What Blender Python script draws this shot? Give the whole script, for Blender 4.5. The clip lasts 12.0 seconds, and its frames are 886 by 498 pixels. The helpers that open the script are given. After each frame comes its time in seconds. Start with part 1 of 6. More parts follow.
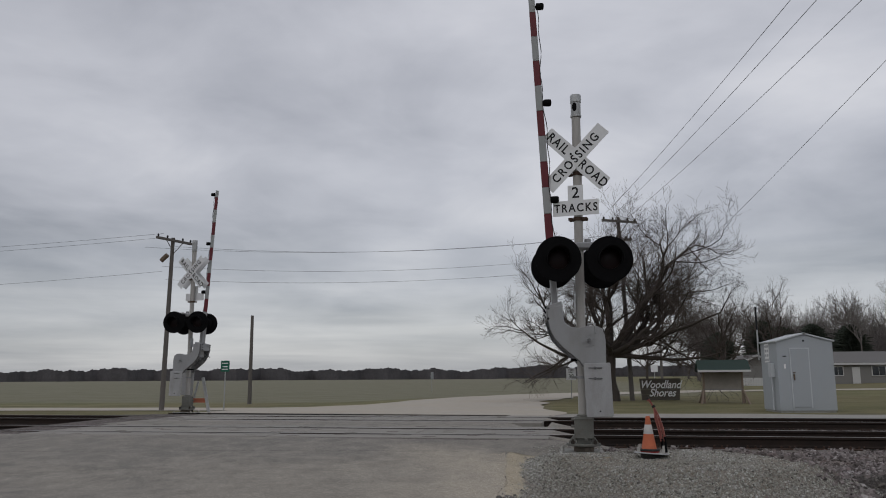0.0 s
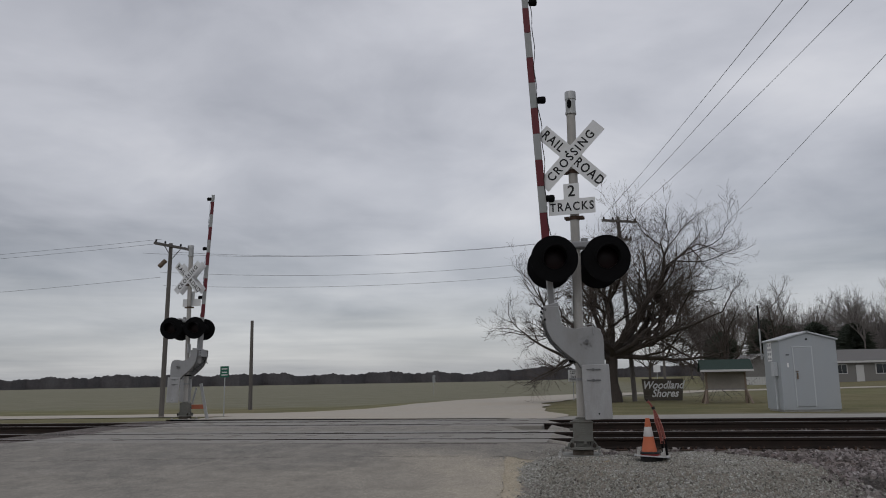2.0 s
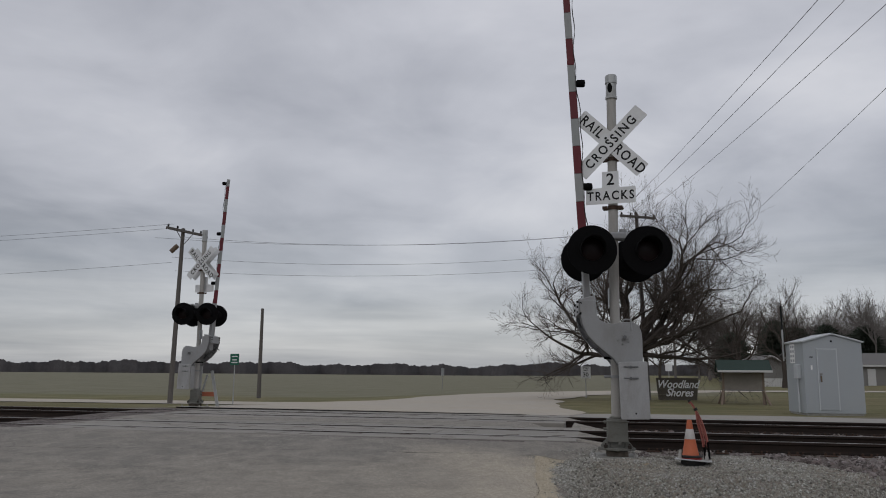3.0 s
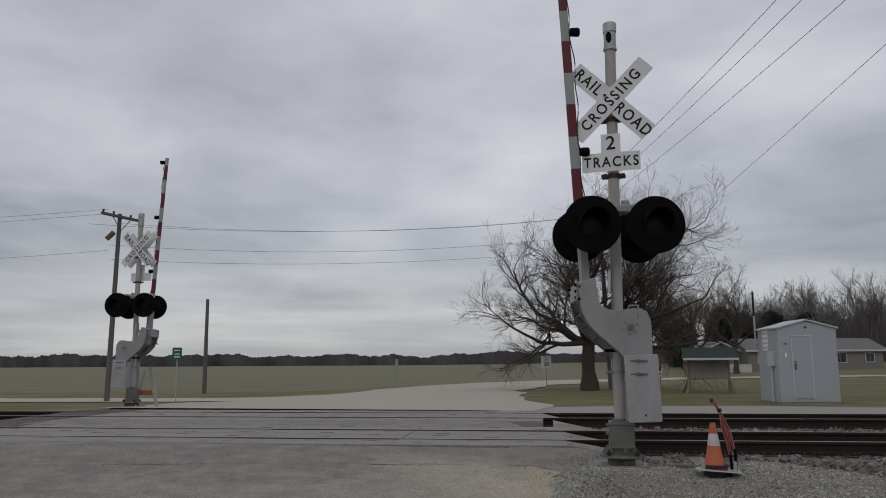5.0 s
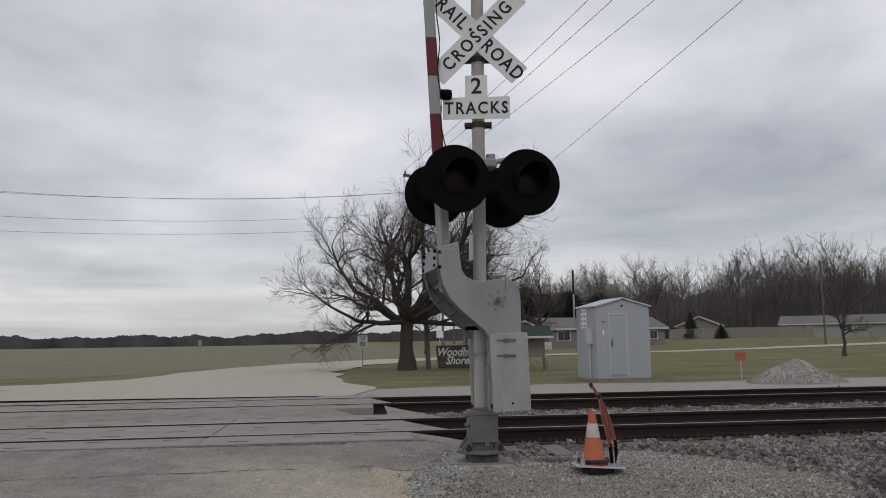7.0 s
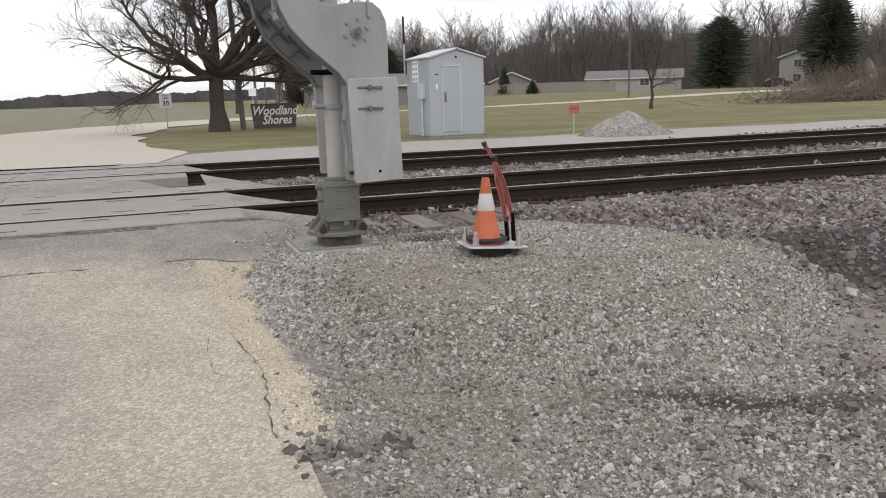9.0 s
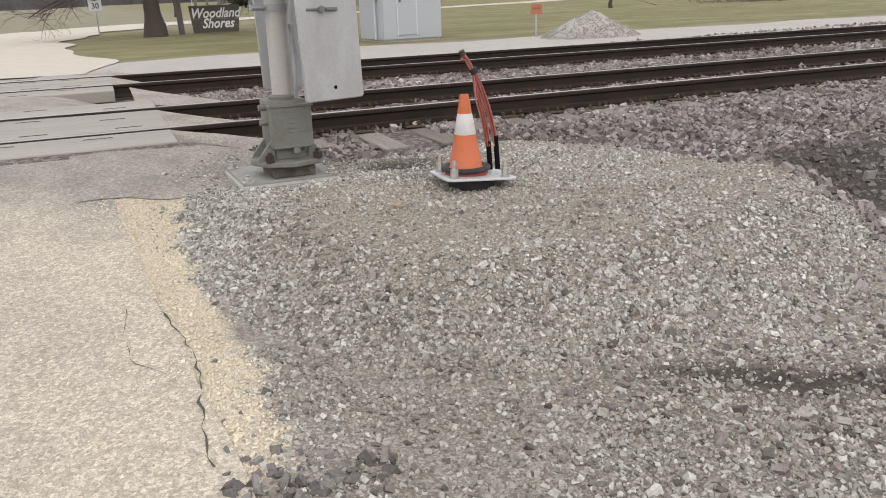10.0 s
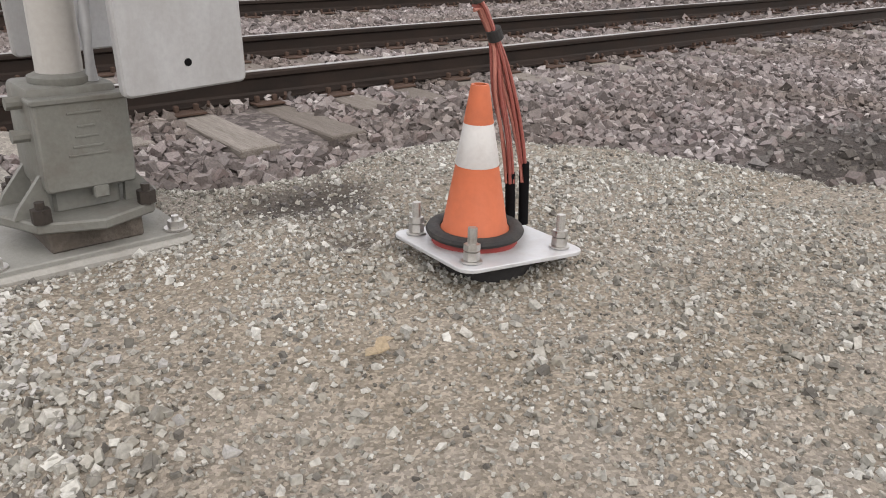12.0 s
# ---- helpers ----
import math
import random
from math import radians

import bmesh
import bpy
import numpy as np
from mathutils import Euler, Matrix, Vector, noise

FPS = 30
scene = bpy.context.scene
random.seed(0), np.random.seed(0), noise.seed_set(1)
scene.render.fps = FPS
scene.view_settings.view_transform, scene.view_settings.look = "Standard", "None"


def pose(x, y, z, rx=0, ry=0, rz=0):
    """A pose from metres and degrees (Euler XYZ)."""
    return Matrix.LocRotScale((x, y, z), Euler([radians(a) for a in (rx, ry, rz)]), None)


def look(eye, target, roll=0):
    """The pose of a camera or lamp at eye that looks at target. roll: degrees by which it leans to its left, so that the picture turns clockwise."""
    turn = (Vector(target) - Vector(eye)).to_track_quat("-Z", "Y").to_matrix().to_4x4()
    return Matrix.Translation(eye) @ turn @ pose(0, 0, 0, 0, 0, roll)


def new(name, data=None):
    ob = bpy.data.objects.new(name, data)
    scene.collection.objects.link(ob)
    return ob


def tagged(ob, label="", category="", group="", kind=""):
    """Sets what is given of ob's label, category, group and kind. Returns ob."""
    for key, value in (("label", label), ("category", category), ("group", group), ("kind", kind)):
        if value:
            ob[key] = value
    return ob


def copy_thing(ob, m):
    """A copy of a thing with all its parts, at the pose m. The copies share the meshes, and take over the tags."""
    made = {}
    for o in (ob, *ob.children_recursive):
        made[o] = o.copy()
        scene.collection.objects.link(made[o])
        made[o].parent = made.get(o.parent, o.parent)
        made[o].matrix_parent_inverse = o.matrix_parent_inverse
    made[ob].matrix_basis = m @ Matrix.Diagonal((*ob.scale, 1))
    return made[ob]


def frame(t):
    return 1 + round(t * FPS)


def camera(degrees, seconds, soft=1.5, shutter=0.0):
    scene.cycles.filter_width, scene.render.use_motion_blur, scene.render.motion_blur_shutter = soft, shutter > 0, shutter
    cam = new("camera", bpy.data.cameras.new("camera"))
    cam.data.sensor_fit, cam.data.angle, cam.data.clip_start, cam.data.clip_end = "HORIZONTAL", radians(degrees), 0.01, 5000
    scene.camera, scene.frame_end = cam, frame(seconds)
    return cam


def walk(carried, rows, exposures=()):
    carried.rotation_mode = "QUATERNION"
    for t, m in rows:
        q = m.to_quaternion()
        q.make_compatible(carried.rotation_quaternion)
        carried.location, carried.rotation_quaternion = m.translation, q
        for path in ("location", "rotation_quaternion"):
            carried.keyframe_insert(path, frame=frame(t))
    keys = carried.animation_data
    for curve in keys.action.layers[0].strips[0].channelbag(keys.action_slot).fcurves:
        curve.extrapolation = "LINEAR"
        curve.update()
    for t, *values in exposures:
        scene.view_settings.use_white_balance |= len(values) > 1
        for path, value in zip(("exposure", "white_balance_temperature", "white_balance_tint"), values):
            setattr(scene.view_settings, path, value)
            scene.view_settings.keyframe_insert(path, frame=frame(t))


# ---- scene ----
# ---------------------------------------------------------------- camera
cam = camera(59.5, 12.0, soft=1.0)
PATH = [
    (0, (-1.131, -11.546, 1.058), (-1.281, -9.578, 1.385), -0.3),
    (0.5, (-1.191, -11.534, 1.063), (-1.317, -9.566, 1.399), 0.2),
    (1, (-1.146, -11.478, 1.063), (-1.267, -9.509, 1.398), -0.6),
    (1.5, (-1.048, -11.365, 1.077), (-1.185, -9.398, 1.41), -0.8),
    (2, (-1.037, -11.325, 1.067), (-1.191, -9.359, 1.401), -1),
    (2.5, (-1.228, -11.111, 1.05), (-1.392, -9.144, 1.375), -0),
    (3, (-1.398, -10.84, 1.074), (-1.573, -8.873, 1.391), 0.5),
    (4.8, (-1.797, -9.418, 1.129), (-1.854, -7.447, 1.469), -0.3),
    (5, (-1.818, -9.217, 1.166), (-1.865, -7.239, 1.457), -0.3),
    (5.5, (-1.989, -8.889, 1.16), (-1.961, -6.909, 1.44), -0.2),
    (6, (-1.964, -8.493, 1.145), (-1.817, -6.514, 1.394), -0.2),
    (6.5, (-2.027, -8.086, 1.142), (-1.737, -6.122, 1.383), -0.3),
    (6.7, (-2.061, -7.877, 1.187), (-1.719, -5.924, 1.447), -0.4),
    (8.3, (-1.971, -6.386, 1.128), (-1.212, -4.541, 0.976), -1.9),
    (8.5, (-1.918, -6.19, 1.15), (-1.215, -4.329, 0.946), -1.3),
    (9, (-1.858, -5.72, 1.113), (-1.004, -3.954, 0.723), -1.6),
    (9.5, (-1.717, -5.284, 1.085), (-0.784, -3.588, 0.585), -1.3),
    (10, (-1.566, -4.899, 1.097), (-0.645, -3.238, 0.471), -2),
    (10.5, (-1.538, -4.573, 1.129), (-0.498, -3.01, 0.435), -2),
    (11, (-1.273, -3.585, 1.046), (-0.157, -2.019, 0.497), -0.2),
    (11.5, (-0.759, -2.874, 0.96), (0.253, -1.347, 0.158), -0.9),
    (12, (-0.861, -2.495, 0.945), (0.461, -1.205, 0.176), 1.2),
]

walk(cam, [(t, look(eye, target, roll)) for t, eye, target, roll in PATH],
     exposures=[(0, -0.17, 6650, 10), (3.0, -0.19, 6650, 10), (5.0, -0.20, 6650, 10), (6.5, 0.03, 6700, 10), (8.5, 0.75, 6950, 11), (9.0, 1.10, 6950, 11), (9.5, 1.33, 7000, 11),
                (10.0, 1.44, 7100, 11), (11.0, 1.48, 7200, 11), (12.0, 1.52, 7250, 12)])

# ---------------------------------------------------------------- world and sun
SUN_EL, SUN_AZ = radians(42), radians(200)
world = bpy.data.worlds.new("overcast_sky")
scene.world = world
world.use_nodes = True
wt = world.node_tree
wt.nodes.clear()


def wn(kind, **kw):
    n = wt.nodes.new(kind)
    for k, v in kw.items():
        n.inputs[k].default_value = v
    return n


def wmath(op, a, b=0.0):
    n = wt.nodes.new("ShaderNodeMath")
    n.operation = op
    for i, v in enumerate((a, b)):
        if hasattr(v, "links"):
            wt.links.new(v, n.inputs[i])
        else:
            n.inputs[i].default_value = v
    return n.outputs[0]


sky = wt.nodes.new("ShaderNodeTexSky")
sky.sky_type = 'NISHITA'
sky.sun_disc = False
sky.sun_elevation, sky.sun_rotation = SUN_EL, SUN_AZ
co = wt.nodes.new("ShaderNodeTexCoord")
sep = wt.nodes.new("ShaderNodeSeparateXYZ")
wt.links.new(co.outputs["Generated"], sep.inputs[0])
up = wmath('MAXIMUM', sep.outputs[2], 0.0)
depth = wmath('ADD', up, 0.16)
cx, cy = wmath('DIVIDE', sep.outputs[0], depth), wmath('DIVIDE', sep.outputs[1], depth)
cv = wt.nodes.new("ShaderNodeCombineXYZ")
wt.links.new(cx, cv.inputs[0]), wt.links.new(wmath('MULTIPLY', cy, 0.9), cv.inputs[1])
cloud_a = wn("ShaderNodeTexNoise", Scale=0.62, Detail=6.0, Roughness=0.48, Distortion=0.25)
cloud_b = wn("ShaderNodeTexNoise", Scale=1.9, Detail=6.0, Roughness=0.55, Distortion=0.5)
for n in (cloud_a, cloud_b):
    wt.links.new(cv.outputs[0], n.inputs["Vector"])
mixed = wmath('ADD', wmath('MULTIPLY', cloud_a.outputs[0], 0.80), wmath('MULTIPLY', cloud_b.outputs[0], 0.20))
ramp = wt.nodes.new("ShaderNodeValToRGB")
wt.links.new(mixed, ramp.inputs[0])
ramp.color_ramp.elements[0].position, ramp.color_ramp.elements[0].color = 0.37, (0.275, 0.285, 0.322, 1)
ramp.color_ramp.elements[1].position, ramp.color_ramp.elements[1].color = 0.63, (0.66, 0.665, 0.70, 1)
mid = ramp.color_ramp.elements.new(0.52)
mid.color = (0.49, 0.50, 0.545, 1)
# the cloud deck pales towards the horizon, with a thin blue-grey strip just above the fields
low = wt.nodes.new("ShaderNodeValToRGB")
wt.links.new(up, low.inputs[0])
low.color_ramp.elements[0].position, low.color_ramp.elements[0].color = 0.0, (0.85, 0.85, 0.85, 1)
low.color_ramp.elements[1].position, low.color_ramp.elements[1].color = 0.20, (0, 0, 0, 1)
pale = wt.nodes.new("ShaderNodeMix")
pale.data_type = 'RGBA'
wt.links.new(low.outputs[0], pale.inputs[0])
wt.links.new(ramp.outputs[0], pale.inputs[6])
# long flat streaks of cloud and paler gaps low over the fields
flat = wt.nodes.new("ShaderNodeCombineXYZ")
for k, (src, mul) in enumerate(((sep.outputs[0], 2.2), (sep.outputs[1], 2.2), (sep.outputs[2], 26.0))):
    wt.links.new(wmath('MULTIPLY', src, mul), flat.inputs[k])
streaks = wn("ShaderNodeTexNoise", Scale=1.0, Detail=5.0, Roughness=0.55, Distortion=0.4)
wt.links.new(flat.outputs[0], streaks.inputs["Vector"])
band = wt.nodes.new("ShaderNodeValToRGB")
wt.links.new(streaks.outputs[0], band.inputs[0])
band.color_ramp.elements[0].position, band.color_ramp.elements[0].color = 0.38, (0.345, 0.37, 0.415, 1)
band.color_ramp.elements[1].position, band.color_ramp.elements[1].color = 0.66, (0.62, 0.635, 0.66, 1)
wt.links.new(band.outputs[0], pale.inputs[7])
skymix = wt.nodes.new("ShaderNodeMix")
skymix.data_type = 'RGBA'
skymix.inputs[0].default_value = 0.985
wt.links.new(sky.outputs[0], skymix.inputs[6]), wt.links.new(pale.outputs[2], skymix.inputs[7])
bg = wt.nodes.new("ShaderNodeBackground")
wt.links.new(wmath('MULTIPLY', wmath('ADD', wmath('MULTIPLY', wmath('MINIMUM', up, 0.5), 0.50), 0.84), 1.13), bg.inputs[1])
wt.links.new(skymix.outputs[2], bg.inputs[0])
wo = wt.nodes.new("ShaderNodeOutputWorld")
wt.links.new(bg.outputs[0], wo.inputs[0])

sun_data = bpy.data.lights.new("sun", 'SUN')
sun_data.energy, sun_data.angle, sun_data.color = 0.22, radians(30), (1.0, 0.97, 0.93)
sun = new("sun", sun_data)
sun.matrix_world = look((0, 0, 30), (-30 * math.cos(SUN_EL) * math.sin(SUN_AZ), -30 * math.cos(SUN_EL) * math.cos(SUN_AZ), 30 - 30 * math.sin(SUN_EL)))


# ---------------------------------------------------------------- materials
def rgb(c, k=1.0):
    return (min(1, c[0] * k), min(1, c[1] * k), min(1, c[2] * k), 1)


class Nodes:
    """A small builder for one material's node tree."""

    def __init__(self, name, rough=0.8, metal=0.0, spec=0.3):
        self.mat = bpy.data.materials.new(name)
        self.mat.use_nodes = True
        self.t = self.mat.node_tree
        self.b = self.t.nodes["Principled BSDF"]
        self.b.inputs["Roughness"].default_value = rough
        self.b.inputs["Metallic"].default_value = metal
        self.b.inputs["Specular IOR Level"].default_value = spec
        self.co = self.t.nodes.new("ShaderNodeTexCoord").outputs["Object"]

    def link(self, a, b):
        self.t.links.new(a, b)

    def noise(self, scale, detail=4.0, rough=0.55, stretch=None, distort=0.0):
        n = self.t.nodes.new("ShaderNodeTexNoise")
        n.inputs["Scale"].default_value, n.inputs["Detail"].default_value = scale, detail
        n.inputs["Roughness"].default_value, n.inputs["Distortion"].default_value = rough, distort
        v = self.co
        if stretch:
            m = self.t.nodes.new("ShaderNodeMapping")
            m.inputs["Scale"].default_value = stretch
            self.link(v, m.inputs[0])
            v = m.outputs[0]
        self.link(v, n.inputs["Vector"])
        return n.outputs[0]

    def voronoi(self, scale, feature='F1', out="Distance"):
        n = self.t.nodes.new("ShaderNodeTexVoronoi")
        n.feature = feature
        n.inputs["Scale"].default_value = scale
        self.link(self.co, n.inputs["Vector"])
        return n.outputs[out]

    def ramp(self, fac, stops):
        r = self.t.nodes.new("ShaderNodeValToRGB")
        e = r.color_ramp.elements
        while len(e) < len(stops):
            e.new(0.5)
        for el, (p, c) in zip(e, stops):
            el.position, el.color = p, (c if len(c) == 4 else (*c, 1))
        self.link(fac, r.inputs[0])
        return r.outputs[0]

    def mix(self, fac, a, b, mode='MIX'):
        m = self.t.nodes.new("ShaderNodeMix")
        m.data_type, m.blend_type = 'RGBA', mode
        for i, v in ((0, fac), (6, a), (7, b)):
            if hasattr(v, "links"):
                self.link(v, m.inputs[i])
            else:
                m.inputs[i].default_value = v if i == 0 or len(v) == 4 else (*v, 1)
        return m.outputs[2]

    def attr(self, name, out="Color"):
        a = self.t.nodes.new("ShaderNodeAttribute")
        a.attribute_name = name
        return a.outputs[out]

    def sepcol(self, col):
        s = self.t.nodes.new("ShaderNodeSeparateColor")
        self.link(col, s.inputs[0])
        return s.outputs

    def maths(self, op, a, b=0.0, clamp=False):
        n = self.t.nodes.new("ShaderNodeMath")
        n.operation, n.use_clamp = op, clamp
        for i, v in enumerate((a, b)):
            if hasattr(v, "links"):
                self.link(v, n.inputs[i])
            else:
                n.inputs[i].default_value = v
        return n.outputs[0]

    def island(self):
        return self.t.nodes.new("ShaderNodeNewGeometry").outputs["Random Per Island"]

    def obrandom(self):
        return self.t.nodes.new("ShaderNodeObjectInfo").outputs["Random"]

    def color(self, c):
        if hasattr(c, "links"):
            self.link(c, self.b.inputs["Base Color"])
        else:
            self.b.inputs["Base Color"].default_value = rgb(c)

    def rough(self, fac, lo, hi):
        self.link(self.ramp(fac, [(0.3, (lo,) * 3), (0.7, (hi,) * 3)]), self.b.inputs["Roughness"])

    def bump(self, h, dist, strength=1.0):
        n = self.t.nodes.new("ShaderNodeBump")
        n.inputs["Distance"].default_value, n.inputs["Strength"].default_value = dist, strength
        self.link(h, n.inputs["Height"])
        self.link(n.outputs[0], self.b.inputs["Normal"])


def simple(name, c, rough=0.6, metal=0.0, var=0.18, scale=6.0, fine=60.0, bump=0.0006, dirt=None, dirt_amt=0.5, stretch=None, spec=0.3):
    """Paint, plastic, metal or cloth: two scales of variation, some dirt and fine relief."""
    n = Nodes(name, rough, metal, spec)
    a, b = n.noise(scale, 5.0, 0.6, stretch), n.noise(fine, 3.0)
    base = n.mix(0.6, n.ramp(a, [(0.3, rgb(c, 1 - var)), (0.7, rgb(c, 1 + var))]), n.ramp(b, [(0.3, rgb(c, 1 - var * 0.7)), (0.7, rgb(c, 1 + var * 0.7))]))
    if dirt:
        d = n.ramp(n.noise(scale * 0.7, 8.0, 0.7, stretch), [(0.48, (0, 0, 0)), (0.72, (dirt_amt,) * 3)])
        base = n.mix(d, base, rgb(dirt))
    n.color(base)
    n.rough(a, max(0.05, rough - 0.1), min(1, rough + 0.12))
    if bump:
        n.bump(b, bump)
    return n.mat


def stone_mat(name, colours, rough=0.9, low=(0.74, 0.70, 0.64)):
    n = Nodes(name, rough)
    r = n.island()
    k = len(colours)
    base = n.ramp(r, [(i / (k - 1), rgb(c)) for i, c in enumerate(colours)])
    g = n.noise(90.0, 3.0)
    drift = n.noise(0.9, 3.0, 0.5)
    base = n.mix(1.0, base, n.ramp(drift, [(0.35, low), (0.62, (1.10, 1.10, 1.10))]), 'MULTIPLY')
    n.color(n.mix(0.55, base, n.mix(1.0, base, n.ramp(g, [(0.25, (0.45, 0.45, 0.45)), (0.75, (1.5, 1.5, 1.5))]), 'MULTIPLY')))
    n.bump(g, 0.002)
    return n.mat


M = {}
M["plate_grey"] = simple("weathered_grey_plate", (0.235, 0.235, 0.215), 0.75, 0.1, 0.14, 8, 80, 0.0015, dirt=(0.13, 0.115, 0.095), dirt_amt=0.5)
# dark grey metal of nuts and straps; on the bracket ribs it paints in shade
M["shade_grey"] = simple("dull_grey_casting_and_rib_shade", (0.13, 0.132, 0.135), 0.7, 0.1, 0.15, 8, 80)
M["galv"] = simple("galvanised_steel", (0.36, 0.37, 0.37), 0.5, 0.55, 0.12, 9, 80, dirt=(0.22, 0.20, 0.17), dirt_amt=0.35)
M["silver"] = simple("aluminium_paint", (0.275, 0.28, 0.285), 0.55, 0.15, 0.10, 5, 70, dirt=(0.17, 0.16, 0.14), dirt_amt=0.4, stretch=(1, 1, 0.35))
M["silver_light"] = simple("pale_aluminium_paint", (0.34, 0.345, 0.35), 0.5, 0.15, 0.12, 3, 60, dirt=(0.20, 0.19, 0.175), dirt_amt=0.5, stretch=(1.5, 1.5, 0.5))
M["mast_paint"] = simple("chalky_cream_grey_paint", (0.355, 0.345, 0.325), 0.6, 0.05, 0.10, 4, 60, dirt=(0.21, 0.19, 0.165), dirt_amt=0.5, stretch=(1.5, 1.5, 0.3))
M["casting"] = simple("grey_green_cast_iron", (0.150, 0.152, 0.137), 0.62, 0.1, 0.16, 10, 70, 0.0012, dirt=(0.10, 0.085, 0.07), dirt_amt=0.6)
M["black"] = simple("matt_black_paint", (0.005, 0.005, 0.0055), 0.85, 0, 0.3, 8, 60, spec=0.08)
M["rubber"] = simple("black_rubber", (0.022, 0.021, 0.021), 0.7, 0, 0.3, 18, 90, dirt=(0.12, 0.10, 0.08), dirt_amt=0.35)
M["lens"] = simple("dark_red_lens", (0.006, 0.002, 0.0025), 0.4, 0, 0.2, 20, 90, spec=0.15)
M["sign_white"] = simple("white_sign_sheeting", (0.66, 0.67, 0.68), 0.5, 0, 0.05, 5, 60, 0.0002, dirt=(0.42, 0.40, 0.36), dirt_amt=0.3)
M["sign_back"] = simple("bare_aluminium_sheet", (0.40, 0.41, 0.42), 0.45, 0.5, 0.08, 5, 60)
M["ink"] = simple("black_sign_lettering", (0.015, 0.015, 0.016), 0.6, 0, 0.2)
M["arm_white"] = simple("weathered_white_arm", (0.285, 0.295, 0.295), 0.55, 0, 0.08, 5, 50, dirt=(0.25, 0.31, 0.29), dirt_amt=0.4)
M["arm_red"] = simple("faded_red_reflective_tape", (0.115, 0.017, 0.024), 0.45, 0, 0.15, 6, 50)
M["bolt"] = simple("zinc_plated_steel", (0.46, 0.45, 0.43), 0.35, 0.8, 0.15, 30, 120, dirt=(0.15, 0.10, 0.07), dirt_amt=0.35)
M["zinc_plate"] = simple("bright_zinc_plate", (0.48, 0.49, 0.50), 0.42, 0.35, 0.08, 9, 80, dirt=(0.35, 0.30, 0.26), dirt_amt=0.4)
M["concrete"] = simple("weathered_concrete", (0.31, 0.305, 0.28), 0.9, 0, 0.16, 7, 90, 0.003, dirt=(0.16, 0.15, 0.13), dirt_amt=0.5)
M["cone_orange"] = simple("orange_pvc", (0.43, 0.112, 0.050), 0.55, 0, 0.10, 9, 60, 0.0006, dirt=(0.28, 0.085, 0.045), dirt_amt=0.6)
M["cone_white"] = simple("scuffed_white_collar", (0.54, 0.53, 0.52), 0.45, 0, 0.08, 12, 60, 0.0004, dirt=(0.35, 0.30, 0.28), dirt_amt=0.5)
M["cone_red"] = simple("red_cone_foot", (0.24, 0.03, 0.026), 0.5, 0, 0.15)
M["wire_red"] = simple("red_brown_cable", (0.25, 0.075, 0.062), 0.5, 0, 0.2, 12, 90)
M["wire_light"] = simple("pale_red_cable", (0.36, 0.145, 0.115), 0.5, 0, 0.2, 12, 90)
M["hut"] = simple("pale_grey_steel_cladding", (0.335, 0.36, 0.378), 0.5, 0.05, 0.05, 2.5, 40, 0.0004, dirt=(0.36, 0.36, 0.34), dirt_amt=0.3, stretch=(1, 1, 0.3))
M["hut_trim"] = simple("pale_grey_trim", (0.46, 0.485, 0.50), 0.5, 0.05, 0.06)
M["paper"] = simple("white_notice", (0.72, 0.72, 0.71), 0.7, 0, 0.05)
M["notice_grey"] = simple("grey_print", (0.36, 0.37, 0.38), 0.7, 0, 0.08)
M["pole_wood"] = simple("weathered_pole_wood", (0.118, 0.108, 0.100), 0.9, 0, 0.25, 5, 40, 0.004, stretch=(3, 3, 0.25))
M["cable"] = simple("dark_overhead_wire", (0.10, 0.10, 0.105), 0.6, 0, 0.1)
M["bark"] = simple("dark_furrowed_bark", (0.060, 0.050, 0.043), 0.95, 0, 0.3, 7, 40, 0.012, stretch=(2.2, 2.2, 0.5))
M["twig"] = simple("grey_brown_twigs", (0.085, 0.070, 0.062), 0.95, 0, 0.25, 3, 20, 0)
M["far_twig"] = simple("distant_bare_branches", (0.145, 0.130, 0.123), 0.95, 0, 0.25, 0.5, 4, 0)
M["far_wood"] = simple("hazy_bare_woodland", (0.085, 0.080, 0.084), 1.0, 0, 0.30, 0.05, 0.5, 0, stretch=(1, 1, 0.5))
M["conifer"] = simple("dark_conifer_needles", (0.046, 0.056, 0.042), 0.95, 0, 0.4, 1.2, 6, 0)
M["shrub"] = simple("dry_brush", (0.15, 0.115, 0.095), 0.95, 0, 0.3, 2, 10, 0)
M["board_dark"] = simple("dark_stained_sign_boards", (0.085, 0.075, 0.062), 0.85, 0, 0.25, 3, 30, 0.003, stretch=(0.3, 1, 4))
M["timber"] = simple("brown_painted_timber", (0.20, 0.155, 0.12), 0.85, 0, 0.2, 3, 30, 0.002, stretch=(0.4, 1, 3))
M["shingle_green"] = simple("dark_green_shingles", (0.035, 0.055, 0.048), 0.9, 0, 0.3, 3, 30, 0.004)
M["siding_grey"] = simple("grey_lap_siding", (0.185, 0.18, 0.17), 0.8, 0, 0.1, 0.6, 9, 0)
M["siding_pale"] = simple("pale_siding", (0.32, 0.315, 0.30), 0.8, 0, 0.1, 0.6, 9, 0)
M["roof_grey"] = simple("grey_roof_shingles", (0.15, 0.145, 0.14), 0.9, 0, 0.15, 0.8, 10, 0)
M["trim_white"] = simple("white_house_trim", (0.48, 0.48, 0.47), 0.6, 0, 0.05)
M["glass"] = simple("dark_window_glass", (0.03, 0.035, 0.04), 0.12, 0, 0.2, 2, 8, 0, spec=0.6)
